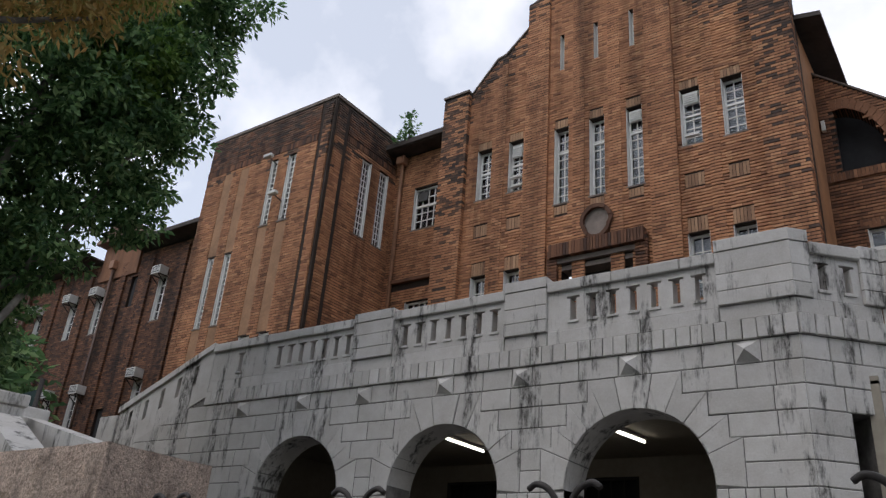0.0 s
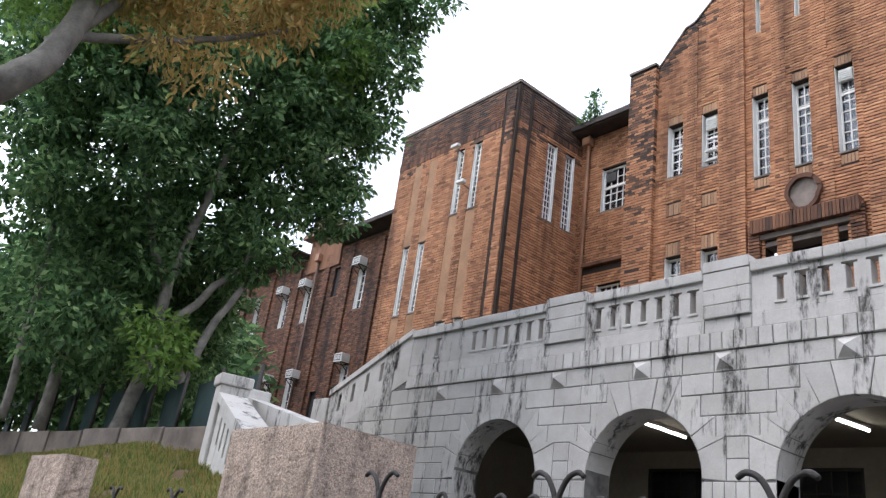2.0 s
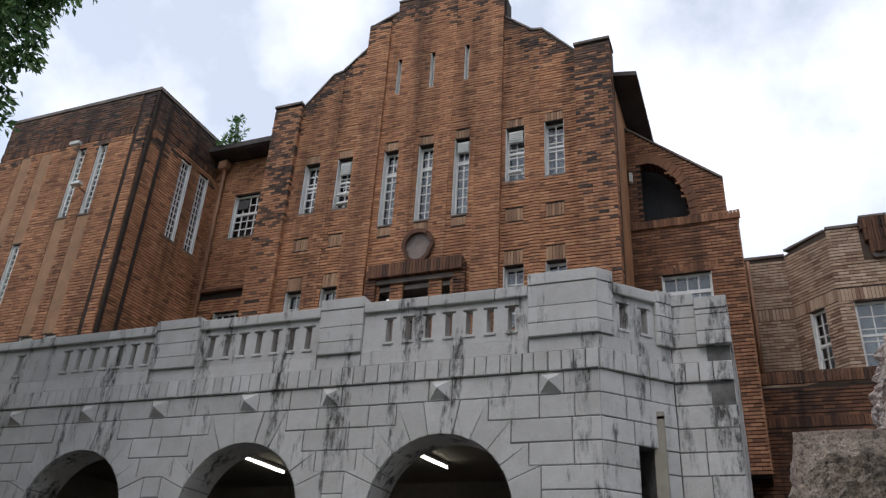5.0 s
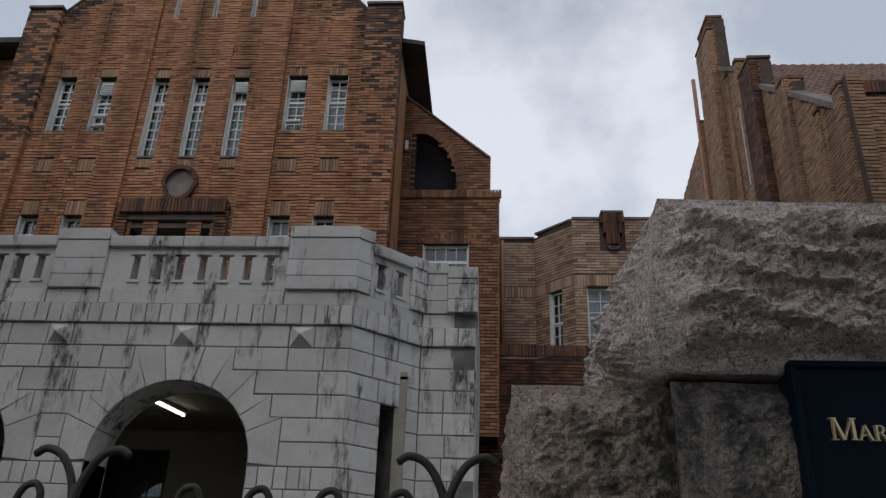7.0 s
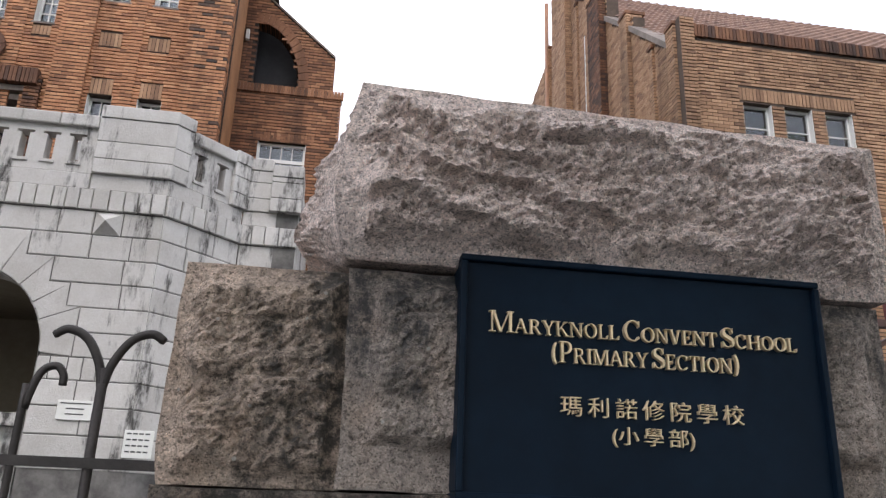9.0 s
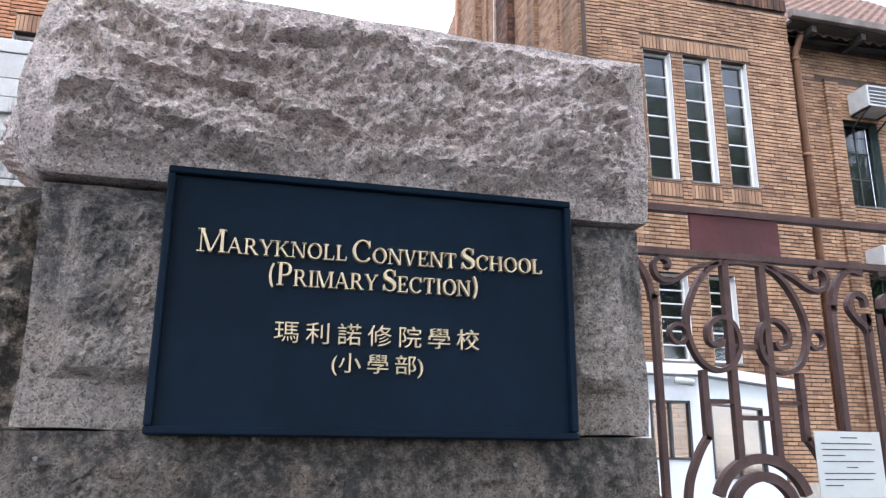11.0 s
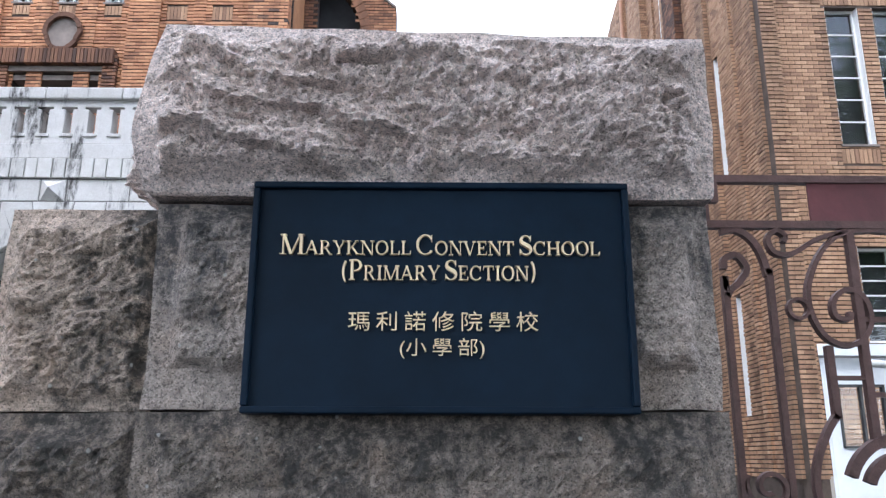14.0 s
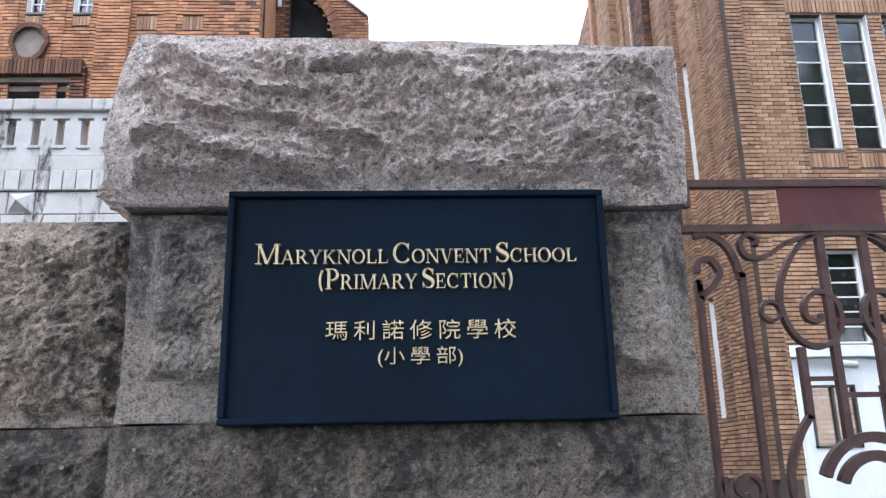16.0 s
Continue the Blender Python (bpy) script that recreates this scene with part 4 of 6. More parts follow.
def tiled_roof(parent, x0, x1, y0, z0, y1, z1, step=0.3, row=0.34):
    """Pan tiles in rows up a slope: each row a lip, each column a rounded rib."""
    n = int(math.hypot(y1 - y0, z1 - z0) / row)
    verts, faces = [], []
    cols_n = int((x1 - x0) / step)
    prof = (0.0, 0.045, 0.06, 0.045, 0.0, -0.01)
    for r in range(n):
        ya, za = y0 + (y1 - y0) * r / n, z0 + (z1 - z0) * r / n
        yb, zb = y0 + (y1 - y0) * (r + 1) / n, z0 + (z1 - z0) * (r + 1) / n
        b = len(verts)
        k = cols_n * len(prof) + 1
        for i in range(k):
            x = x0 + i * step / len(prof)
            h = prof[i % len(prof)]
            verts.append((x, ya, za + h + 0.05))
            verts.append((x, yb + 0.03, zb + h))
            verts.append((x, ya, za + h - 0.02))
        for i in range(k - 1):
            p, q = b + 3 * i, b + 3 * (i + 1)
            faces += [(p, q, q + 1, p + 1), (p + 2, q + 2, q, p)]
    ob = piece("roof_tiles", verts, faces, TILE, parent)
    ob["kind"] = "stuff"
    return ob


tiled_roof(hall, 7.2, 22.0, 13.55, 10.95, 21.0, 17.95)
bm = bmesh.new()
vs = [bm.verts.new(v) for v in ((7.2, 13.6, 10.85), (22, 13.6, 10.85), (22, 21.0, 17.85), (7.2, 21.0, 17.85), (7.2, 26.0, 13.5), (22, 26.0, 13.5))]
bm.faces.new((vs[0], vs[1], vs[2], vs[3]))
bm.faces.new((vs[3], vs[2], vs[5], vs[4]))
part("roof", bm, EAVE, hall)
# set-back classroom range that goes on from the hall
HR = Face((11.83, 14.0), (1, 0))
rh = [(1.6, 2.55, 7.15, 9.2), (1.75, 2.75, 3.2, 5.6), (5.0, 6.0, 7.3, 9.3)]
wall_core("range_wall", HR, 0, 10, 0, 11.0, 0.35, rh, MORTAR_TAN, hall)
bricks(HR, brick_cells(0, 10, 1.3, 10.95, rh + [(1.0, 3.4, 10.1, 10.25)], rng), BRICK_TAN, hall, 0.018, 122)
for a, b, z0, z1 in rh:
    window(hall, HR, a, b, z0, z1, 2, 3, depth=0.2, bar=0.02).data.materials[0] = FRAME
bm = bmesh.new()
box_on(bm, HR, 0, 10, -0.4, 0.75, 11.02, 11.1)
part("eave", bm, EAVE, hall)
bm = bmesh.new()
box_on(bm, HR, -0.1, 10, 0.7, 0.87, 11.06, 11.24, 0.02)
part("gutter", bm, CEMENT, hall, "pale cement gutter along the eaves")
for k in range(7):
    bm = bmesh.new()
    box_on(bm, HR, 0.5 + 1.3 * k, 0.62 + 1.3 * k, -0.02, 0.7, 10.86, 11.015)
    part("rafter_end", bm, EAVE, hall)
for u in (1.2, 3.1):
    bm = bmesh.new()
    box_on(bm, HR, u + 0.012, u + 0.338, -0.02, 0.085, 1.3, 10.13)
    pier = part("brick_pier", bm, MORTAR_TAN, hall)
    bricks(HR, brick_cells(u, u + 0.35, 1.3, 10.15, [], rng), BRICK_TAN, pier, 0.1, 130)
rod("downpipe", [(12.28, 13.6, 10.95), (12.28, 13.85, 10.6), (12.28, 13.85, 1)], 0.08, PIPE, hall)
for z in (10.4, 8.1, 5.6):
    rod("pipe_collar", [(12.28, 13.85, z), (12.28, 13.85, z + 0.09)], 0.1, PIPE, hall)
aircon((14.05, 14.0, 9.3), (1, 0), 1.2)
aircon((13.9, 14.0, 5.65), (1, 0), 1.1)


# ---- white stone terrace over its arcade ----
terrace = thing("wall_terrace", "whitewashed granite terrace wall with arches and pierced balustrade", "terrace wall", (-7, 10, 0), kind="structure")
T0 = Face((0, 10.0), (1, 0))
T1 = Face((-1.9, 10.0), (0.9, 0.9))
T2 = Face((-1.06, 10.86), (1, 0))
T3 = Face((-0.28, 10.86), (0, 1))
brng = random.Random(3)


def stone(f, outline, proud=0.0, name="stone_block", parent=None, edge=0.009, mat=None):
    """One dressed block from its outline of (u, z), with worn arrises; a joint is left all round."""
    cu, cz = sum(p[0] for p in outline) / len(outline), sum(p[1] for p in outline) / len(outline)

    def shrink(d):
        out = []
        for u, z in outline:
            du, dz = u - cu, z - cz
            out.append((u - math.copysign(min(d, abs(du)), du), z - math.copysign(min(d, abs(dz)), dz)))
        return out

    g, s = shrink(0.006), shrink(0.006 + edge)
    p = proud + brng.uniform(-0.004, 0.006)
    k = len(outline)
    v = [f.at(u, -0.06, z) for u, z in g] + [f.at(u, p - edge, z) for u, z in g] + [f.at(u, p, z) for u, z in s]
    q = [tuple(range(2 * k, 3 * k))]
    for i in range(k):
        j = (i + 1) % k
        q += [(i, j, k + j, k + i), (k + i, k + j, 2 * k + j, 2 * k + i)]
    return piece(name, v, q, mat or STONE, parent or terrace)


ARCHES = (-4.09, -7.22, -10.35)
SPRING, RIN = 3.3, 1.03
# half widths of the stepped arch stones, by the height of each course over the springing
STEPS = [(0.27, 1.40), (0.57, 1.40), (0.87, 1.24), (1.18, 1.0), (1.49, 0.68)]


def arch_edges(z):
    """The stretches of a course at height z that the arches take."""
    h = z - SPRING
    w = RIN if h < -0.05 else next(w for top, w in STEPS if h < top)
    return [(c - w, c + w) for c in ARCHES]


def slope_left(z):
    return -16.1 if z < 4.2 else -16.1 + (z - 4.2) * 2.52


def lay(f, a, b, z0, z1, widths=(0.45, 0.85), ends=(0, 0)):
    """Blocks side by side from a to b; ends: how far the upper corners lean."""
    u = a
    while u < b - 0.02:
        w = brng.uniform(*widths)
        e = u + w
        if b - e < 0.28:
            e = b
        lo = ends[0] if u == a else 0
        hi = ends[1] if e == b else 0
        stone(f, [(u, z0), (e, z0), (e + hi, z1), (u + lo, z1)])
        u = e


ROWS_Z = [2.0, 2.38, 2.7, 3.0, 3.27, 3.57, 3.87, 4.17, 4.48, 4.79]
for z0, z1 in zip(ROWS_Z, ROWS_Z[1:]):
    for a, b in without(slope_left(z0), -1.9, arch_edges(z0 + 1e-4)):
        ta, tb = a, b
        if a <= slope_left(z0) + 0.01:
            ta = slope_left(z1)
        if abs(z0 - 3.0) < 0.01 and b - a < 2.2:
            lay(T0, a, b, z0, z1, (0.13, 0.2))
        else:
            lay(T0, a, b, z0, z1, ends=(ta - a, tb - b))
CORNERS = [(1.40, 0.57), (1.24, 0.87), (1.0, 1.18), (0.68, 1.49)]


def inner(a):
    return (RIN * math.cos(a), RIN * math.sin(a))


def voussoirs(c):
    """Radial stones whose backs step up with the courses, and a keystone."""
    angles = [math.atan2(h, w) for w, h in CORNERS]
    shapes = [[inner(0), (1.40, -0.03), (1.40, 0.57), inner(angles[0]), inner(angles[0] / 2)]]
    for i in range(3):
        p, q = CORNERS[i], CORNERS[i + 1]
        shapes.append([inner(angles[i]), p, (q[0], p[1]), q, inner(angles[i + 1]), inner((angles[i] + angles[i + 1]) / 2)])
    last = math.radians(80)
    shapes.append([inner(angles[3]), CORNERS[3], (0.27, 1.49), inner(last), inner((angles[3] + last) / 2)])
    for sh in shapes:
        j = brng.uniform(-0.015, 0.015)
        stone(T0, [(c + u, SPRING + h) for u, h in sh], j * 0.4, "voussoir", edge=0.008)
        stone(T0, [(c - u, SPRING + h) for u, h in sh[::-1]], -j * 0.4, "voussoir", edge=0.008)
    key = [inner(last), (0.27, 1.49), (-0.27, 1.49), inner(math.pi - last), inner(math.pi / 2)]
    stone(T0, [(c + u, SPRING + h) for u, h in key], 0.008, "voussoir", edge=0.008)


for c in ARCHES:
    voussoirs(c)
# core with the arches cut through, and their rounded soffits
bm = bmesh.new()
step = 0.08
u = -16.08
while u < -1.9:
    e = min(u + step, -1.9)
    m = (u + e) / 2
    top = 5.36 if m > -13.2 else 5.3 - (-13.2 - m) * 0.40
    lo = 0.0
    for c in ARCHES:
        if abs(m - c) < RIN + 0.02:
            lo = SPRING + math.sqrt(max(0, (RIN + 0.03) ** 2 - (m - c) ** 2))
    box_on(bm, T0, u, e, -0.6, -0.012, lo, top - 0.02)
    u = e
part("wall_core", bm, JOINT, terrace)
for c in ARCHES:
    bm = bmesh.new()
    pts = [(c - RIN, 1.0)] + [(c - RIN * math.cos(math.pi * i / 28), SPRING + RIN * math.sin(math.pi * i / 28)) for i in range(29)] + [(c + RIN, 1.0)]
    a = [bm.verts.new(T0.at(x, 0.0, z)) for x, z in pts]
    b = [bm.verts.new(T0.at(x, -0.62, z)) for x, z in pts]
    for i in range(len(pts) - 1):
        bm.faces.new((a[i], a[i + 1], b[i + 1], b[i]))
    part("arch_soffit", bm, STONE, terrace)
    bm = bmesh.new()
    box_on(bm, T0, c - RIN, c + RIN, -0.55, 0.03, 2.45, 2.6, 0.01)
    part("arch_sill", bm, STONE, terrace)
    bm = bmesh.new()
    box_on(bm, T0, c - RIN, c + RIN, -0.5, -0.1, 0, 2.45)
    part("arch_apron", bm, STONE, terrace)
# frieze of plain blocks with pyramid bosses, soldier band, sill course
BOSSES = [-2.55, -4.12, -5.83, -7.25, -8.95, -10.4, -12.0]
at = slope_left(4.79)
for bx in sorted(BOSSES):
    lay(T0, at, bx - 0.17, 4.79, 5.1, (0.5, 0.95), (0.7 if at < -13 else 0, 0))
    stone(T0, [(bx - 0.17, 4.79), (bx + 0.17, 4.79), (bx + 0.17, 5.1), (bx - 0.17, 5.1)], 0.004)
    bm = bmesh.new()
    a = [bm.verts.new(T0.at(bx + s, 0.0, z)) for s, z in ((-0.15, 4.81), (0.15, 4.81), (0.15, 5.08), (-0.15, 5.08))]
    tip = bm.verts.new(T0.at(bx, 0.14, 4.945))
    for i in range(4):
        bm.faces.new((a[i], a[(i + 1) % 4], tip))
    part("pyramid_boss", bm, STONE, terrace)
    at = bx + 0.17
lay(T0, at, -1.9, 4.79, 5.1, (0.3, 0.5))
for f, a, b in ((T0, -13.2, -1.9), (T1, 0, 1.2), (T2, 0, 0.78)):
    u = a
    while u < b - 0.02:
        e = u + brng.uniform(0.15, 0.21)
        if b - e < 0.13:
            e = b
        stone(f, [(u, 5.1), (e, 5.1), (e, 5.38), (u, 5.38)], 0.03 + brng.uniform(0, 0.02))
        u = e
SILLS = [(-13.2, -11.6), (-11.6, -9.33), (-9.33, -8.42), (-8.42, -6.17), (-6.17, -5.42), (-5.42, -2.86), (-2.86, -1.9)]
for a, b in SILLS:
    lay(T0, a, b, 5.38, 5.6, (0.9, 1.6))


def slots(c, k, gap, w=0.105):
    out = []
    for i in range(k):
        x = c + (i - (k - 1) / 2) * gap
        out += [(x - w / 2, x + w / 2, 5.74, 6.09), (x - w, x + w, 6.09, 6.125)]
    return out


def pierced(f, a, b, holes, parent):
    core = wall_core("balustrade_panel", f, a, b, 5.6, 6.22, 0.2, holes, STONE, parent)
    core.location = core.location + Vector(f.n) * -0.01
    for h in holes:
        if h[3] - h[2] > 0.2:
            bm = bmesh.new()
            box_on(bm, f, h[0] - 0.035, h[1] + 0.035, -0.2, 0.012, h[2] - 0.045, h[2] - 0.002, 0.005)
            part("slot_sill", bm, STONE, core)
    return core


for a, b, c, g in ((-5.42, -2.86, -4.05, 0.315), (-8.42, -6.17, -7.27, 0.3), (-11.6, -9.33, -10.36, 0.295)):
    pierced(T0, a, b, slots(c, 7, g), terrace)
pierced(T0, -13.2, -11.6, slots(-12.35, 1, 0.3), terrace)
pierced(T1, 0.25, 0.95, slots(0.6, 2, 0.36), terrace)


def coping(f, a, b, z, n0=-0.26, n1=0.05, h=0.17):
    u = a
    while u < b - 0.02:
        e = min(u + brng.uniform(1.0, 1.5), b)
        if b - e < 0.4:
            e = b
        bm = bmesh.new()
        box_on(bm, f, u + 0.003, e - 0.003, n0, n1, z, z + h, 0.02)
        part("coping_stone", bm, STONE, terrace)
        u = e


def pier_stack(f, a, b, top, n0=-0.24, n1=0.05):
    zs = [5.6, 5.8, 6.04, top - 0.18, top]
    for z0, z1 in zip(zs, zs[1:]):
        bm = bmesh.new()
        box_on(bm, f, a + 0.003, b - 0.003, n0, n1 + (0.015 if z1 == top else 0), z0 + 0.003, z1 - 0.003, 0.01)
        part("pier_stone", bm, STONE, terrace)


for a, b in ((-5.42, -2.86), (-8.42, -6.17), (-11.6, -9.33), (-13.2, -11.6)):
    coping(T0, a, b, 6.22)
coping(T1, 0.25, 1.2, 6.22)
for a, b, t in ((-6.17, -5.42, 6.5), (-9.33, -8.42, 6.46), (-2.86, -1.88, 6.55)):
    pier_stack(T0, a, b, t)
pier_stack(T1, -0.04, 0.25, 6.55, -0.24, 0.03)
pier_stack(T1, 0.95, 1.22, 6.42)
pier_stack(T2, 0.0, 0.36, 6.4, -0.4, 0.02)
pier_stack(T2, 0.36, 0.8, 6.3, -0.6, 0.1)
# canted corner with its slit doorway, and the side that runs back
for z0, z1 in zip(ROWS_Z, ROWS_Z[1:] ):
    if z1 <= 4.2:
        lay(T1, 0.0, 0.56, z0, z1, (0.3, 0.6))
        lay(T1, 0.86, 1.2, z0, z1, (0.3, 0.6))
    else:
        lay(T1, 0.0, 1.2, z0, z1, (0.35, 0.6))
    lay(T2, 0.0, 0.78, z0, z1, (0.3, 0.5))
    lay(T3, 0.0, 4.6, z0, z1)
lay(T1, 0, 1.2, 4.79, 5.1, (0.35, 0.6))
lay(T2, 0, 0.78, 4.79, 5.1)
for z0, z1 in ((4.79, 5.1), (5.1, 5.38), (5.38, 5.6), (5.6, 5.8), (5.8, 6.04), (6.04, 6.28)):
    lay(T3, 0.0, 4.6, z0, z1, (0.5, 0.9))
lay(T1, 0, 1.2, 5.38, 5.6)
lay(T2, 0, 0.78, 5.38, 5.6)
wall_core("wall_core", T1, 0, 1.2, 0, 5.36, 0.5, [(0.56, 0.86, 0, 4.17)], JOINT, terrace).location += Vector(T1.n) * -0.012
wall_core("wall_core", T2, 0.01, 0.77, 0, 5.36, 0.5, [], JOINT, terrace).location += Vector(T2.n) * -0.012
wall_core("wall_core", T3, 0.0, 4.6, 0, 6.26, 0.3, [], JOINT, terrace).location += Vector(T3.n) * -0.012
# near-black sheet for the shade inside the slit doorway
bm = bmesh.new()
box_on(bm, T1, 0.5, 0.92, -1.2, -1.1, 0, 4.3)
part("doorway_back", bm, ROOM_SHADE, terrace)
# terrace floor and the arcade room beneath it
bm = bmesh.new()
box_on(bm, T0, -16, -2.0, -5.4, -0.2, 5.2, 5.36)
box_on(bm, T0, -1.999, -0.5, -5.4, -1.2, 5.2, 5.36)
part("terrace_floor", bm, CEMENT, terrace)
bm = bmesh.new()
box_on(bm, T0, -13, -1.2, -4.4, -0.6, 4.56, 4.66)
part("arcade_ceiling", bm, PLASTER, terrace)
bm = bmesh.new()
box_on(bm, T0, -13, -1.2, -4.4, -0.6, 1.6, 1.7)
part("arcade_floor", bm, CEMENT, terrace)
AB = Face((0, 14.2), (1, 0))
ah = [(-10.05, -8.6, 2.6, 4.22), (-6.9, -5.75, 2.6, 4.22)]
# near-black lining that paints the darkness behind the arcade windows
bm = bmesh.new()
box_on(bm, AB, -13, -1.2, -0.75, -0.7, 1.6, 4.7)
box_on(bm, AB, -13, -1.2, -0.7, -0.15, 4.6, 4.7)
part("inner_back", bm, ROOM_SHADE, terrace)
wall_core("arcade_back", AB, -13, -1.2, 1.7, 4.6, 0.15, ah, PLASTER, terrace)
for x in (-13.0, -1.35):
    bm = bmesh.new()
    box_on(bm, Face((x, 10.6), (1, 0)), 0, 0.15, -3.6, 0, 1.7, 4.6)
    part("arcade_side", bm, PLASTER, terrace)
for a, b, z0, z1 in ah:
    w = window(terrace, AB, a, b, z0, z1, 4, 4, depth=0.05, sill=False)
    w.data.materials[0] = IRON
for x, ang in ((-5.07, 8), (-8.18, 2)):
    lamp = thing("ceiling_lamp", "lit fluorescent tube on a white batten under the arcade ceiling", "lamp", (x, 12.05, 4.56), "arcade ceiling lamps")
    f = Face((x, 12.05), (math.sin(radians(ang)), math.cos(radians(ang))))
    bm = bmesh.new()
    box_on(bm, f, -0.6, 0.6, -0.04, 0.04, 4.5, 4.558, 0.005)
    part("batten", bm, WHITE, lamp)
    a, b = f.at(-0.57, 0, 4.475), f.at(0.57, 0, 4.475)
    rod("tube", [a, b], 0.022, LAMP, lamp)
for x in (-7.6,):
    sp = thing("ceiling_box", "pale square fitting hung beneath the arcade ceiling", "fitting", (x, 12.9, 4.4))
    bm = bmesh.new()
    box_on(bm, Face((x, 12.9), (1, 0)), -0.25, 0.25, -0.2, 0.2, 4.3, 4.36, 0.01)
    part("case", bm, PLASTIC, sp)
    rod("hanger", [(x, 12.9, 4.36), (x, 12.9, 4.56)], 0.015, IRON, sp)
# notices on the wall: plain bars for the writing
for x0, x1, z0, z1, rows, cn in ((-2.73, -2.27, 2.55, 2.77, 3, 1), (-1.95, -1.62, 2.16, 2.47, 4, 4)):
    nt = thing("wall_notice", "white enamel notice with dark lettering on the stone", "sign", ((x0 + x1) / 2, 9.98, z0))
    bm = bmesh.new()
    box_on(bm, T0, x0, x1, 0.012, 0.026, z0, z1, 0.004)
    part("plate", bm, PAPER, nt)
    bm = bmesh.new()
    h = (z1 - z0) / (rows + 0.6)
    for r in range(rows):
        for c in range(cn):
            w = (x1 - x0 - 0.06) / cn
            ind = 0.07 if (cn == 1 and r) else 0
            box_on(bm, T0, x0 + 0.03 + c * w + ind, x0 + 0.03 + (c + 0.75) * w - ind + (0.1 * w if cn == 1 else 0), 0.0265, 0.029, z1 - (r + 1) * h + 0.02, z1 - (r + 0.45) * h)
    part("lettering", bm, INK, nt)
# outer stair: raking balustrade that falls from the terrace end
bm = bmesh.new()


def rake(x):
    return 6.3 + (x + 13.2) * 0.39


prism_on(bm, T0, [(-16.1, rake(-16.1)), (-13.2, rake(-13.2)), (-13.2, rake(-13.2) + 0.13), (-16.1, rake(-16.1) + 0.13)], -0.26, 0.05)
part("raking_coping", bm, STONE, terrace)
xs = [-16.1, -15.75, -15.63, -15.25, -15.13, -14.75, -14.63, -14.25, -14.13, -13.75, -13.63, -13.2]
bm = bmesh.new()
for i, (a, b) in enumerate(zip(xs, xs[1:])):
    for lo, hi in (((-1.0, 0.0),) if i % 2 == 0 else ((-1.0, -0.55), (-0.13, 0.0))):
        prism_on(bm, T0, [(a, rake(a) + lo), (b, rake(b) + lo), (b, rake(b) + hi), (a, rake(a) + hi)], -0.2, 0.0)
part("raking_panel", bm, STONE, terrace)
bm = bmesh.new()
box_on(bm, T0, -16.75, -16.1, -0.4, 0.06, 2.0, 5.12, 0.02)
part("newel", bm, STONE, terrace)

# ---- lower stair parapets towards the street ----
stair = thing("stair_parapet", "white stone stair parapets with slots and square newel", "parapet", (-8.7, 3.8, 0), kind="structure")
S1 = Face((-8.85, 3.98), (1.6, -0.36))
bm = bmesh.new()
box_on(bm, S1, -0.02, 0.26, -0.3, 0.04, 1.5, 3.3, 0.02)
box_on(bm, S1, -0.05, 0.29, -0.33, 0.07, 3.3, 3.43, 0.02)
part("newel", bm, STONE, stair)
bm = bmesh.new()


def fall(u):
    return 3.2 - u * 0.37


prism_on(bm, S1, [(0.28, fall(0.28)), (1.75, fall(1.75)), (1.75, fall(1.75) + 0.1), (0.28, fall(0.28) + 0.1)], -0.28, 0.05)
part("raking_coping", bm, STONE, stair)
bm = bmesh.new()
us = [0.28, 0.5, 0.57, 0.72, 0.79, 0.94, 1.01, 1.16, 1.23, 1.38, 1.45, 1.75]
for i, (a, b) in enumerate(zip(us, us[1:])):
    for lo, hi in (((-1.2, 0.0),) if i % 2 == 0 else ((-1.2, -0.42), (-0.12, 0.0))):
        prism_on(bm, S1, [(a, fall(a) + lo), (b, fall(b) + lo), (b, fall(b) + hi), (a, fall(a) + hi)], -0.2, 0.0)
part("raking_panel", bm, STONE, stair)
S2 = Face((-9.6, 4.55), (2.9, -0.55))
bm = bmesh.new()
box_on(bm, S2, -0.1, 0.6, -0.3, 0.0, 1.5, 3.42, 0.02)
prism_on(bm, S2, [(0.6, 3.3), (3.3, 2.72), (3.3, 1.5), (0.6, 1.5)], -0.25, 0.0)
part("far_parapet", bm, STONE, stair)

# ---- grass bank, its edging and the green mesh fence ----
def bank_z(x, y):
    t = max(0.0, min(1.0, (y - 2.1) / 2.4))
    far = max(0.0, min(1.0, (-5.0 - x) / 6.0))
    return 1.62 + (0.35 + 0.75 * far) * (t ** 0.8) + 0.05 * noise.noise((x * 1.3, y * 1.3, 0)) + 0.12 * far


verts, faces = [], []
nx, ny = 90, 30
for j in range(ny + 1):
    for i in range(nx + 1):
        x, y = -40 + i * (37.2 / nx), 2.1 + j * (2.6 / ny)
        verts.append((x, y, bank_z(x, y)))
for j in range(ny):
    for i in range(nx):
        a = j * (nx + 1) + i
        faces.append((a, a + 1, a + nx + 2, a + nx + 1))
k = len(verts)
verts += [(-40, 2.1, 0), (-2.8, 2.1, 0)]
bank = piece("ground_bank", verts, faces + [(k, k + 1, nx, 0)], EARTH, None, smooth=True)
tagged(bank, "earth bank beneath thin yellowing grass", "bank", kind="structure")
g = np.random.default_rng(5)
N = 70000
bx, by = -4.2 - g.random(N) ** 1.4 * 12.0, 2.12 + g.random(N) * 2.5
bz = np.array([bank_z(a, b) for a, b in zip(bx, by)])
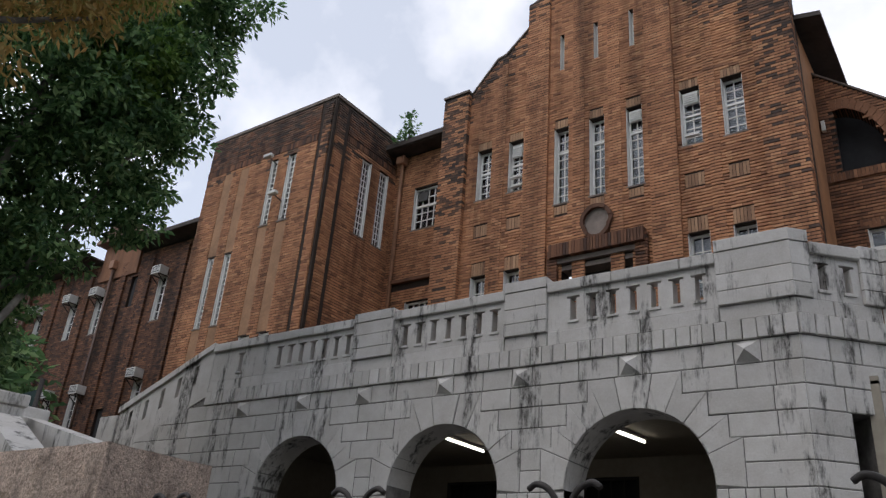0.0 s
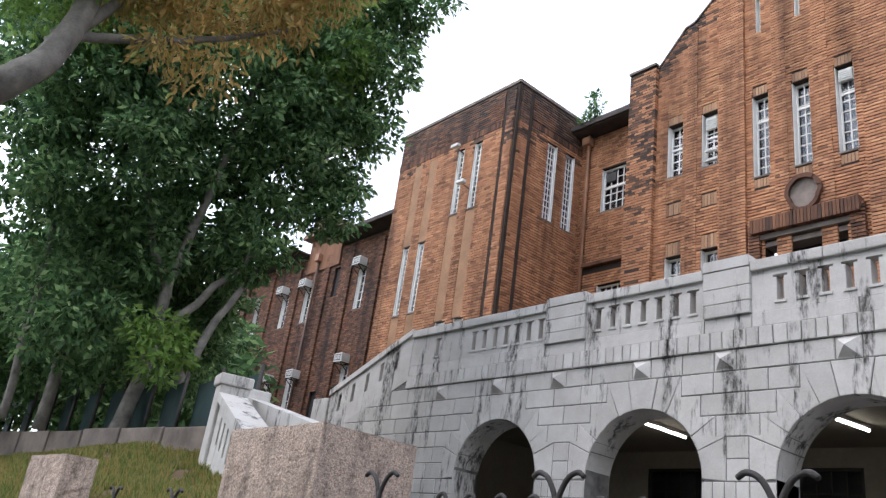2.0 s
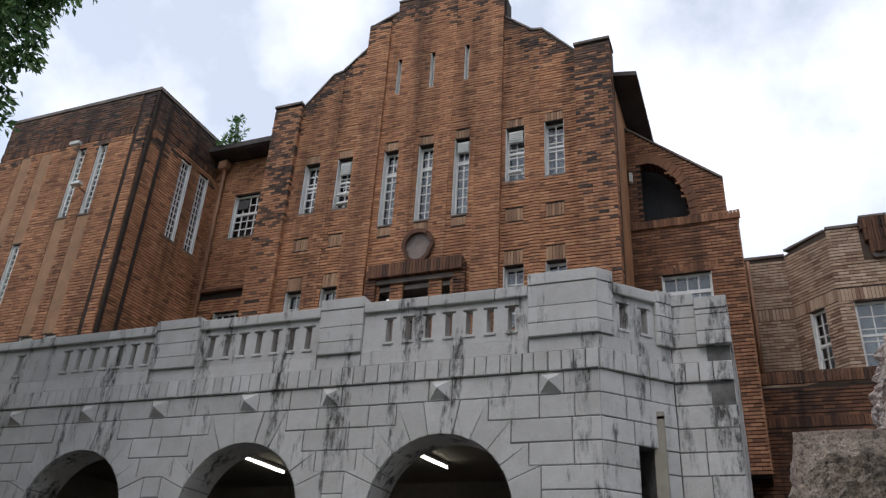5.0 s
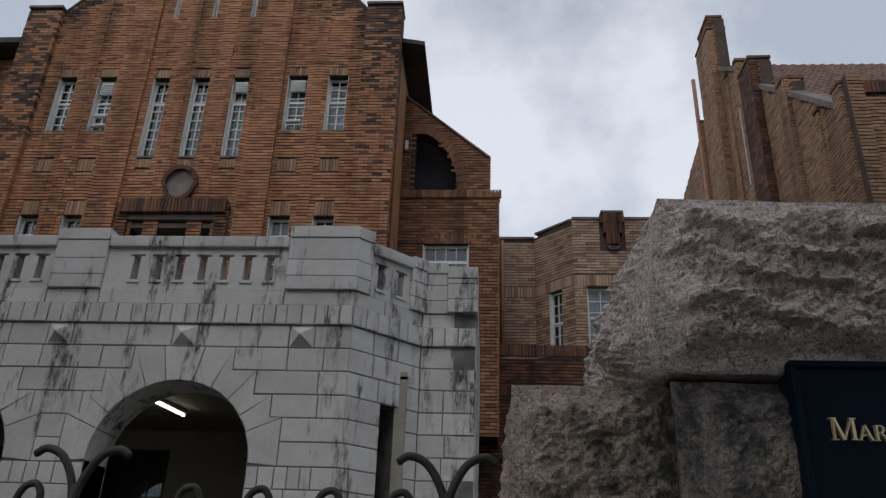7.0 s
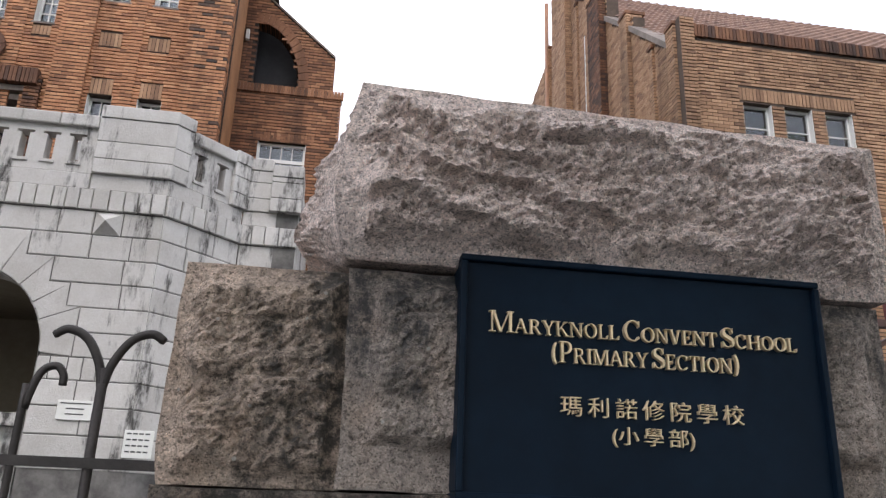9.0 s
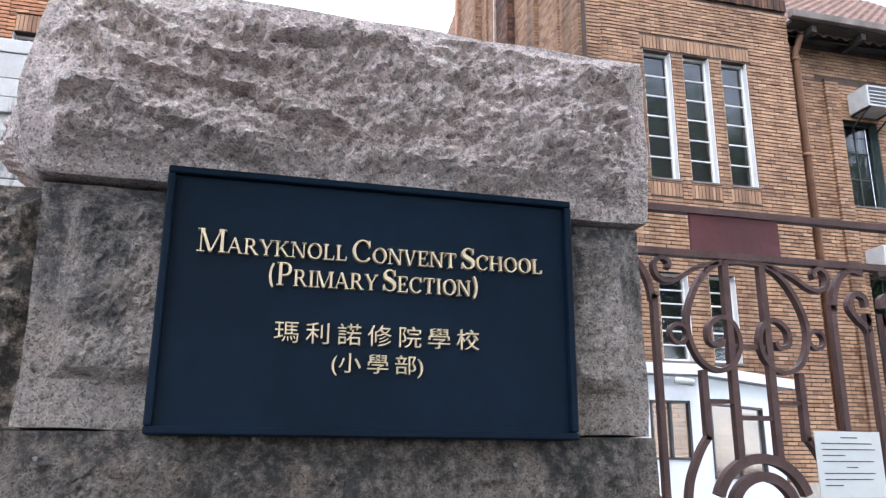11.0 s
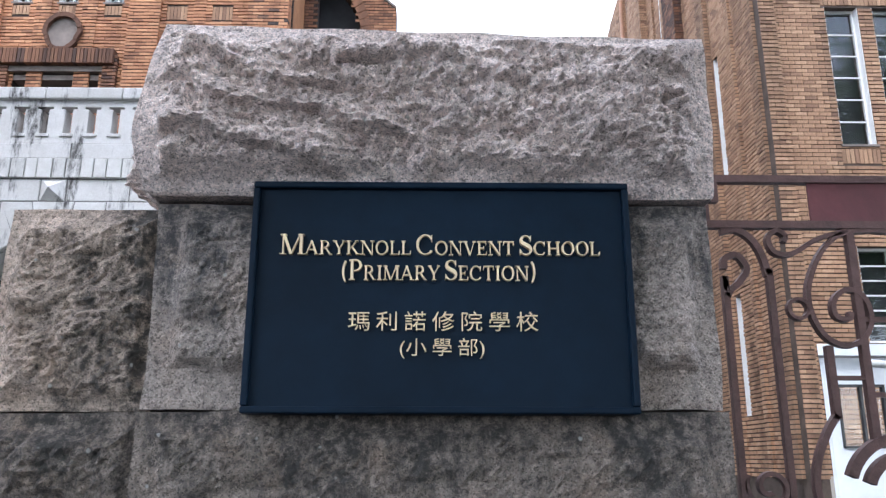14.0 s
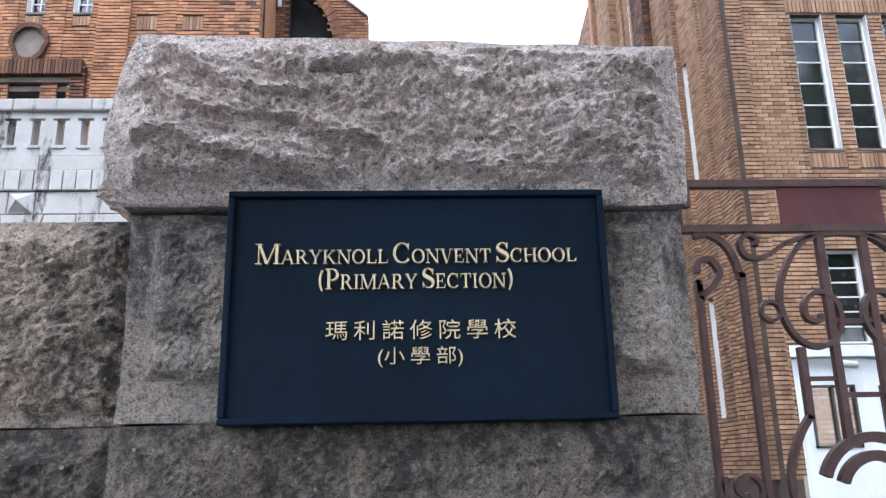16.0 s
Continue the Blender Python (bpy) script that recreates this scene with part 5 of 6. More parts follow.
keep = np.array([noise.noise((a * 0.9, b * 1.7, 2.0)) + 0.6 * noise.noise((a * 3.1, b * 4.0, 6.0)) < 0.42 - 0.28 * (b - 2.1) / 2.5 for a, b in zip(bx, by)])
bx, by, bz = bx[keep], by[keep], bz[keep]
N = len(bx)
ang, ln, wd = g.random(N) * 6.283, g.uniform(0.04, 0.11, N), g.uniform(0.006, 0.014, N)
lean = g.uniform(0.2, 0.9, N)
v = np.zeros((N, 3, 3))
sx, sy = np.cos(ang), np.sin(ang)
v[:, 0] = np.stack([bx - sy * wd, by + sx * wd, bz], 1)
v[:, 1] = np.stack([bx + sy * wd, by - sx * wd, bz], 1)
v[:, 2] = np.stack([bx + sx * ln * lean, by + sy * ln * lean, bz + ln], 1)
grass = piece("grass", v.reshape(-1, 3), np.arange(N * 3).reshape(-1, 3).tolist(), GRASS)
tagged(grass, "short yellow-green grass and weeds on the bank", "grass", kind="stuff")
upper = piece("ground_upper", [(-60, 4.6, 2.7), (-10.2, 4.6, 2.7), (-14.5, 9.9, 2.9), (-17, 9.9, 3.4), (-17, 16, 4.2), (-60, 16, 4.2), (-60, 4.6, 1), (-10.2, 4.6, 1), (-14.5, 9.9, 1)],
              [(0, 1, 2, 3, 4, 5), (6, 7, 1, 0), (7, 8, 2, 1)], EARTH)
tagged(upper, "shaded earth terrace behind the bank", "ground", kind="structure")
edging = thing("edging", "grey concrete kerb edging along the bank top", "kerb", (-11, 4.6, 2.8), kind="structure")
for i in range(9):
    x = -9.3 - i * 1.25
    bm = bmesh.new()
    y = 4.25 - i * 0.14
    box_on(bm, Face((x - 1.22, y - 0.13), (1.22, 0.14)), 0, 1.2, -0.22, 0.02, 2.3, 2.92 + 0.012 * (i % 3), 0.02)
    part("kerb_stone", bm, CEMENT, edging)
rod("cable", [(x, y, bank_z(x, y) + 0.03) for x, y in ((-9.5, 3.95), (-9.2, 3.85), (-8.95, 3.6), (-8.8, 3.4), (-8.55, 3.2), (-8.3, 2.95))], 0.011, CEMENT, edging, "pale plastic pipe on the earth")
netf = thing("mesh_fence", "dark green mesh fence on posts behind the bank", "fence", (-13, 4.9, 2.9))
for i in range(12):
    x, y = -9.4 - i * 0.95, 4.75 - i * 0.1
    rod("post", [(x, y, 2.8), (x, y, 3.85)], 0.03, IRON, netf)
    bm = bmesh.new()
    box_on(bm, Face((x - 0.93, y + 0.09), (0.95, -0.1)), 0.0, 0.9, -0.01, 0.0, 2.85, 3.72)
    part("mesh_panel", bm, NET, netf)

# ---- granite gate pillar ----
def rough_block(name, x0, x1, y0, y1, z0, z1, amp, material, parent, res=0.012, seed=0.0, margin=0.03, slant=0.0, top_fn=None, bulge=0.0, ledges=0.5, field=None):
    """A quarry-faced block: a fine grid on its faces, hacked in ledges and pitted; drafted margins stay flatter.
    field: raised boss inside margins (left, right, bottom, top, rise, run of its slope)."""
    nxx, nzz, nyy = max(2, int((x1 - x0) / res)), max(2, int((z1 - z0) / res)), max(2, int((y1 - y0) / (res * 2)))

    def hack(x, z, y=0.0):
        p = Vector((x * 1.0 + seed, y + seed * 0.7, z * 1.6))
        big = noise.noise(p * 3.1)
        w = noise.noise(p * 7.3 + Vector((3, 1, 7)))
        fine = noise.noise(p * 17) * 0.5 + abs(noise.noise(p * 39)) * 0.5 + noise.noise(p * 83) * 0.4
        # split ledges that run down to one side, each with an undercut lip
        v = z * 8.5 + x * 1.8 + 1.9 * noise.noise(Vector((x * 2.4 + seed, z * 2.0, seed))) + 0.55 * w
        f = v - math.floor(v)
        lip = (1.0 - f) * min(1.0, f / 0.12)
        part_of = max(0.0, min(1.0, 0.3 + 2.2 * noise.noise(Vector((x * 4.6 + 11 + seed, math.floor(v) * 3.7, z * 1.5)))))
        return 0.5 * big + 0.45 * w + ledges * lip * part_of + 0.85 * fine

    def draft(x, z):
        d = min(x - x0, x1 - x, z - z0, z1 - z)
        return max(0.12, min(1.0, d / margin)) if margin else 1.0

    def boss(x, z):
        if not field:
            return 0.0, 1.0
        left, right, low_m, top_m, rise, run = field
        j = 0.02 * noise.noise((x * 7 + seed, z * 7, 3.0)) + 0.012 * noise.noise((x * 24, z * 24, seed))
        d = min(x - x0 - left, x1 - right - x, z - z0 - low_m, z1 - top_m - z) + j
        k = max(0.0, min(1.0, d / run))
        return rise * k * k * (3 - 2 * k), 0.15 + 0.85 * k

    verts, faces = [], []

    def sheet(n1, n2, fn):
        b = len(verts)
        for j in range(n2 + 1):
            for i in range(n1 + 1):
                verts.append(fn(i / n1, j / n2))
        for j in range(n2):
            for i in range(n1):
                a = b + j * (n1 + 1) + i
                faces.append((a, a + 1, a + n1 + 2, a + n1 + 1))

    def front(s, t):
        x, z = x0 + (x1 - x0) * s, z0 + (z1 - z0) * t
        zt = top_fn(x) if top_fn else z1
        zz = z0 + (zt - z0) * t
        rise, calm = boss(x, z)
        d = rise + hack(x, zz) * amp * draft(x, zz if not top_fn else z) * calm
        wob = 0.006 * noise.noise((x * 9 + seed, zz * 9, 1.0))
        ex = (wob - 0.004) if s in (0.0, 1.0) else 0
        swell = bulge * (1.0 if s < 0.9 else 0.3) * 0.45 * math.sin(math.pi * t ** 0.62) * (1 + 0.6 * noise.noise((seed, zz * 6, s * 3)))
        return (x + (ex if s == 0 else -ex if s == 1 else 0) + (2 * s - 1) * swell, y0 - swell - d - slant * (t - 0.5), zz + (0.005 * noise.noise((x * 8, seed, 2.0)) if t in (0.0, 1.0) else 0))

    def flank(x, sgn):
        def fn(s, t):
            y, zt = y0 + (y1 - y0) * s, (top_fn(x) if top_fn else z1)
            z = z0 + (zt - z0) * t
            if s == 0:
                return front(0.0 if sgn < 0 else 1.0, t)
            d = hack(y + 5, z, x) * amp * 0.7 * max(0.1, min(1, s * 4, t * 6, (1 - t) * 6))
            swell = bulge * (1.0 if sgn < 0 else 0.3) * 0.45 * math.sin(math.pi * t ** 0.62)
            return (x + sgn * (d + swell * (1 + 1.5 * min(1.0, s * 5))), y, z)
        return fn

    sheet(nxx, nzz, front)
    sheet(nyy, nzz, flank(x0, -1))
    sheet(nyy, nzz, flank(x1, 1))

    def lid(t):
        def fn(s, r):
            a = front(s, t)
            x = x0 + (x1 - x0) * s
            zz = (top_fn(x) if top_fn else z1) if t else z0
            if r == 0:
                return a
            return (x, y0 + (y1 - y0) * r, zz + 0.004 * noise.noise((x * 14, r * 9 + seed, 4)))
        return fn

    sheet(nxx, 8, lid(1.0))
    sheet(nxx, 2, lid(0.0))
    sheet(2, nzz, lambda s, t: (x0 + (x1 - x0) * s, y1, z0 + ((top_fn(x0 + (x1 - x0) * s) if top_fn else z1) - z0) * t))
    return piece(name, verts, faces, material, parent)


pillar = thing("gate_pillar", "massive rough granite gate pillar with overhanging cap stone", "gate pillar", (0.82, 1.9, 0))
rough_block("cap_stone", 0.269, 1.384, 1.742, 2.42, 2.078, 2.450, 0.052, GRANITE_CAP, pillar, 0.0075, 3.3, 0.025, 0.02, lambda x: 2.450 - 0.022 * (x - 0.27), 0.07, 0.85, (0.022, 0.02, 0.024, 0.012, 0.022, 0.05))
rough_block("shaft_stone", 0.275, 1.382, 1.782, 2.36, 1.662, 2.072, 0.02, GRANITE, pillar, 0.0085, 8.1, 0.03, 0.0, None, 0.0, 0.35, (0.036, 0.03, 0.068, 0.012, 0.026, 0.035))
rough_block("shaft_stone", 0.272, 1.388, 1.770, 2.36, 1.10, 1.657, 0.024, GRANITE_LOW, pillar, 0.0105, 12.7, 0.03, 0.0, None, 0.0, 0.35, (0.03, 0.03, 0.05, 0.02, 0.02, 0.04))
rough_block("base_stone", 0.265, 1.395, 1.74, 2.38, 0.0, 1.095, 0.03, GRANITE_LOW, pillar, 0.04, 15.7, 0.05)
low = thing("pillar_shoulder", "pinkish granite shoulder block, darker towards the gate pillar", "wall", (0.1, 2.0, 0))
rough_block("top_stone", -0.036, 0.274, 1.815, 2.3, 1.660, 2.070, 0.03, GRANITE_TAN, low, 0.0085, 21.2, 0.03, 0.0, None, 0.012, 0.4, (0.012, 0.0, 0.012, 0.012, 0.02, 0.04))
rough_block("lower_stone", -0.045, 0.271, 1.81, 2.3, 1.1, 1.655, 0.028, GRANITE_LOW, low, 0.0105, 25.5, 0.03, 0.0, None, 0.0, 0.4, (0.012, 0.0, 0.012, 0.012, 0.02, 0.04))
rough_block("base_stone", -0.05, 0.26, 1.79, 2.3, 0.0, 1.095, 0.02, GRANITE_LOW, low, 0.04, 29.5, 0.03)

# ---- sign board ----
sign = thing("sign_board", "dark navy sign board with raised gold letters on the pillar", "sign", (0.845, 1.7, 1.65))
PF = Face((0.0, 1.716), (1, 0))
bm = bmesh.new()
box_on(bm, PF, 0.488, 1.198, -0.09, -0.010, 1.663, 2.086)
part("panel", bm, BOARD, sign)
for u0, u1, z0, z1 in ((0.476, 1.210, 2.085, 2.098), (0.476, 1.210, 1.651, 1.664), (0.476, 0.489, 1.6642, 2.0848), (1.197, 1.210, 1.6642, 2.0848)):
    bm = bmesh.new()
    box_on(bm, PF, u0, u1, -0.092, 0.004, z0, z1, 0.003)
    part("frame_bar", bm, BOARD, sign)


def bent(points, widths):
    """The outline of a pen stroke along points, as wide as widths say."""
    out, back = [], []
    for i, (x, z) in enumerate(points):
        xa, za = points[max(i - 1, 0)]
        xb, zb = points[min(i + 1, len(points) - 1)]
        k = math.hypot(xb - xa, zb - za) or 1.0
        nx, nz = -(zb - za) / k * widths[i] / 2, (xb - xa) / k * widths[i] / 2
        out.append((x + nx, z + nz))
        back.append((x - nx, z - nz))
    return [(out[i], out[i + 1], back[i + 1], back[i]) for i in range(len(points) - 1)]


def roman(ch):
    """A serifed capital one unit high: its strokes as outlines, and its width."""
    thick, thin, sf = 0.128, 0.052, 0.042
    out = []

    def bar(x0, x1, z0, z1):
        out.append(((x0, z0), (x1, z0), (x1, z1), (x0, z1)))

    def foot(x, z, half=0.15):
        bar(x - half, x + half, z, z + sf)

    def stem(x, w=thick, z0=0.0, z1=1.0, top=True):
        bar(x - w / 2, x + w / 2, z0, z1)
        foot(x, 0.0)
        if top:
            foot(x, 1 - sf)

    def slash(x0, z0, x1, z1, w):
        out.append(((x0 - w / 2, z0), (x0 + w / 2, z0), (x1 + w / 2, z1), (x1 - w / 2, z1)))

    def arc(cx, cz, rx, rz, a0, a1, k=20, heavy=thick):
        pts, ws = [], []
        for i in range(k + 1):
            a = radians(a0 + (a1 - a0) * i / k)
            pts.append((cx + rx * math.cos(a), cz + rz * math.sin(a)))
            ws.append(thin + (heavy - thin) * abs(math.cos(a)) ** 1.3)
        out.extend(bent(pts, ws))

    width = 0.8
    if ch == "M":
        stem(0.13, thin)
        stem(0.97, thick)
        slash(0.15, 1.0, 0.52, 0.0, thick)
        slash(0.52, 0.0, 0.92, 1.0, thin)
        width = 1.12
    elif ch == "A":
        slash(0.08, 0.0, 0.42, 1.0, thin)
        slash(0.42, 1.0, 0.78, 0.0, thick)
        bar(0.2, 0.66, 0.32, 0.38)
        foot(0.08, 0.0, 0.12)
        foot(0.78, 0.0, 0.14)
        width = 0.9
    elif ch in "RP":
        stem(0.16)
        arc(0.34, 0.735 if ch == "R" else 0.71, 0.24, 0.235 if ch == "R" else 0.26, 90, -90, 14)
        bar(0.2, 0.35, 0.94, 1.0)
        bar(0.2, 0.35, 0.47 if ch == "R" else 0.42, 0.53 if ch == "R" else 0.48)
        width = 0.68
        if ch == "R":
            slash(0.4, 0.5, 0.74, 0.0, thick)
            foot(0.79, 0.0, 0.08)
            width = 0.84
    elif ch == "Y":
        stem(0.42, thick, 0.0, 0.46, False)
        slash(0.42, 0.44, 0.12, 1.0, thick)
        slash(0.44, 0.44, 0.74, 1.0, thin)
        foot(0.12, 1 - sf, 0.13)
        foot(0.73, 1 - sf, 0.11)
        width = 0.84
    elif ch == "K":
        stem(0.16)
        slash(0.24, 0.42, 0.68, 1.0, thin)
        slash(0.38, 0.56, 0.78, 0.0, thick)
        foot(0.68, 1 - sf, 0.12)
        foot(0.78, 0.0, 0.13)
        width = 0.9
    elif ch == "N":
        stem(0.13, thin)
        bar(0.76, 0.76 + thin, 0.0, 1.0)
        foot(0.79, 1 - sf, 0.14)
        slash(0.14, 1.0, 0.77, 0.0, thick)
        width = 0.92
    elif ch == "O":
        arc(0.45, 0.5, 0.37, 0.48, 0, 360, 36)
        width = 0.9
    elif ch == "C":
        arc(0.45, 0.5, 0.37, 0.48, 40, 322, 30)
        bar(0.72, 0.77, 0.68, 0.98)
        width = 0.84
    elif ch == "L":
        stem(0.16)
        bar(0.16, 0.62, 0.0, 0.055)
        slash(0.62, 0.0, 0.66, 0.27, 0.05)
        width = 0.7
    elif ch == "V":
        slash(0.12, 1.0, 0.42, 0.0, thick)
        slash(0.44, 0.0, 0.72, 1.0, thin)
        foot(0.12, 1 - sf, 0.14)
        foot(0.72, 1 - sf, 0.11)
        width = 0.84
    elif ch == "E":
        stem(0.16)
        for z in (0.0, 0.475, 0.945):
            bar(0.16, 0.6 if z != 0.475 else 0.46, z, z + 0.055)
        slash(0.62, 0.0, 0.66, 0.25, 0.05)
        slash(0.6, 1.0, 0.61, 0.76, 0.05)
        bar(0.44, 0.48, 0.38, 0.62)
        width = 0.7
    elif ch == "T":
        stem(0.39, thick, 0.0, 1.0, False)
        bar(0.06, 0.72, 0.945, 1.0)
        slash(0.04, 0.74, 0.07, 1.0, 0.05)
        slash(0.74, 0.74, 0.71, 1.0, 0.05)
        width = 0.78
    elif ch == "S":
        pts = [(0.56, 0.76)] + [(0.33 + 0.22 * math.cos(radians(a)), 0.755 + 0.215 * math.sin(radians(a))) for a in range(40, 221, 20)]
        pts += [(0.33 + 0.24 * math.cos(radians(a)), 0.255 + 0.225 * math.sin(radians(a))) for a in range(60, -141, -20)] + [(0.07, 0.25)]
        k = len(pts) - 1
        out.extend(bent(pts, [thin + (0.19 - thin) * max(0.0, 1 - abs(i / k - 0.5) / 0.32) for i in range(k + 1)]))
        bar(0.54, 0.58, 0.7, 0.97)
        bar(0.05, 0.09, 0.03, 0.3)
        width = 0.64
    elif ch == "H":
        stem(0.16)
        stem(0.76)
        bar(0.2, 0.72, 0.475, 0.53)
        width = 0.92
    elif ch == "I":
        stem(0.18)
        width = 0.36
    elif ch == "(":
        arc(0.5, 0.42, 0.36, 0.66, 130, 230, 14, 0.1)
        width = 0.36
    elif ch == ")":
        arc(-0.14, 0.42, 0.36, 0.66, 50, -50, 14, 0.1)
        width = 0.36
    return out, width


def roman_line(text, x0, x1, z, cap, small):
    """Raised serif capitals between x0 and x1, lower case as small capitals, each letter a piece of its own."""
    pen, set_out = 0.0, []
    for ch in text:
        size = cap if ch.isupper() or ch in "()" else small
        if ch == " ":
            pen += 0.0065
            continue
        shapes, w = roman(ch.upper())
        set_out.append((shapes, pen, size))
        pen += w * size + 0.0022
    k = (x1 - x0) / pen
    for shapes, at, size in set_out:
        bm = bmesh.new()
        for i, sh in enumerate(shapes):
            prism_on(bm, PF, [(x0 + (at + u * size) * k, z + v * size) for u, v in sh], -0.012, 0.0005 + 0.00012 * (i % 9))
        part("letter", bm, GOLD, sign)


def lettering(text, x0, x1, z, size, small=0.72, spaced=1.0):
    """Raised letters between x0 and x1 on the line z; lower case stands as small capitals."""
    cu = bpy.data.curves.new("letters", "FONT")
    cu.body = text
    cu.size, cu.small_caps_scale, cu.space_character = size, small, spaced
    cu.extrude, cu.offset = 0.004, -0.0004 * size / 0.056
    cu.space_word = 0.7
    cu.align_x = "LEFT"
    for i, ch in enumerate(text):
        if ch.islower():
            cu.body_format[i].use_small_caps = True
    tmp = bpy.data.objects.new("letters_tmp", cu)
    scene.collection.objects.link(tmp)
    dg = bpy.context.evaluated_depsgraph_get()
    me = bpy.data.meshes.new_from_object(tmp.evaluated_get(dg))
    bpy.data.objects.remove(tmp)
    co = [v.co.copy() for v in me.vertices]
    a, b = min(c.x for c in co), max(c.x for c in co)
    k = (x1 - x0) / (b - a)
    for v, c in zip(me.vertices, co):
        v.co = (x0 + (c.x - a) * k, 1.7205 - c.z, z + c.y)
    verts = [tuple(v.co) for v in me.vertices]
    faces = [tuple(p.vertices) for p in me.polygons]
    return piece("letters", verts, faces, GOLD, sign)


roman_line("Maryknoll Convent School", 0.533, 1.152, 1.951, 0.040, 0.0275)
roman_line("(Primary Section)", 0.650, 1.029, 1.901, 0.040, 0.0285)
lettering("瑪 利 諾 修 院 學 校", 0.668, 1.026, 1.807, 0.040)
lettering("(小 學 部)", 0.766, 0.924, 1.760, 0.036)

# ---- other granite piers of the street wall ----
pier_a = thing("wall_pier", "pale mottled granite wall pier with a weathered peaked top", "gate pillar", (-3.0, 1.9, 0), "street wall piers")
rough_block("pier_stone", -3.76, -2.92, 1.845, 2.37, 0.9, 2.14, 0.009, GRANITE_PALE, pier_a, 0.016, 33.0, 0.03)
rough_block("base_stone", -3.78, -2.9, 1.825, 2.39, 0, 0.895, 0.02, GRANITE_PALE, pier_a, 0.05, 35.0, 0.03)
pier_b = thing("wall_pier", "grey granite wall pier with a sloping top below the bank", "gate pillar", (-6.8, 1.9, 0), "street wall piers")
rough_block("pier_stone", -7.6, -6.62, 1.9, 2.15, 0.9, 2.08, 0.02, GRANITE_PALE, pier_b, 0.03, 37.0, 0.03)
rough_block("base_stone", -7.62, -6.6, 1.88, 2.2, 0, 0.895, 0.02, GRANITE_PALE, pier_b, 0.06, 39.0, 0.03)

# ---- iron railing between the piers ----
rail = thing("iron_railing", "dark wrought iron railing with forked and hooked tops", "railing", (-1.2, 1.85, 0))
RY = 1.85


def smooth_line(pts, per=6):
    out = []
    p = [Vector(q) for q in pts]
    p = [p[0] * 2 - p[1]] + p + [p[-1] * 2 - p[-2]]
    for i in range(1, len(p) - 2):
        for k in range(per):
            t = k / per
            a, b, c, d = p[i - 1], p[i], p[i + 1], p[i + 2]
            out.append(0.5 * ((2 * b) + (c - a) * t + (2 * a - 5 * b + 4 * c - d) * t * t + (3 * b - a - 3 * c + d) * t ** 3))
    out.append(p[-2])
    return out


for z in (1.69, 0.35):
    bm = bmesh.new()
    box_on(bm, Face((-6.0, RY), (1, 0)), 0 if z < 1 else 0.0, 2.36, -0.01, 0.01, z - 0.009, z + 0.009)
    part("rail", bm, IRON, rail)
    bm = bmesh.new()
    box_on(bm, Face((-2.27, RY), (1, 0)), 0, 2.23, -0.01, 0.01, z - 0.009, z + 0.009)
    part("rail", bm, IRON, rail)
for x in (-0.165, -0.91, -1.58, -2.45, -4.3, -5.2):
    dz = 0.0 if x > -3 else -0.09
    rod("forked_post", [(x, RY, 0.0), (x, RY, 1.86 + dz)], 0.0095, IRON, rail)
    for s in (-1, 1):
        pts = smooth_line([(x, RY, 1.82 + dz), (x + s * 0.012, RY, 1.87 + dz), (x + s * 0.04, RY, 1.915 + dz), (x + s * 0.075, RY, 1.93 + dz), (x + s * 0.1, RY, 1.917 + dz)])
        rod("fork", pts, [0.0085] * (len(pts) - 3) + [0.008, 0.0085, 0.0065], IRON, rail)
for x0 in (-0.165, -0.91, -1.58):
    for k in range(1, 5):
        x = x0 - 0.14 * k + 0.01
        pts = smooth_line([(x, RY, 0.1), (x, RY, 1.68), (x + 0.004, RY, 1.78), (x + 0.02, RY, 1.845), (x + 0.045, RY, 1.86), (x + 0.06, RY, 1.845), (x + 0.062, RY, 1.825)])
        rod("hooked_bar", pts, 0.0075, IRON, rail)

# ---- scrolled iron gate ----
gate = thing("iron_gate", "brown wrought iron gate with scrolls and a maroon plate", "gate", (2.1, 2.44, 0))
GY, XC = 2.44, 2.10


def strip(name, pts, t=0.007, w=0.012, per=6, mat=None):
    bm = bmesh.new()
    flat_bar(bm, smooth_line([(x, GY, z) for x, z in pts], per), w, t)
    return part(name, bm, mat or RUST, gate)


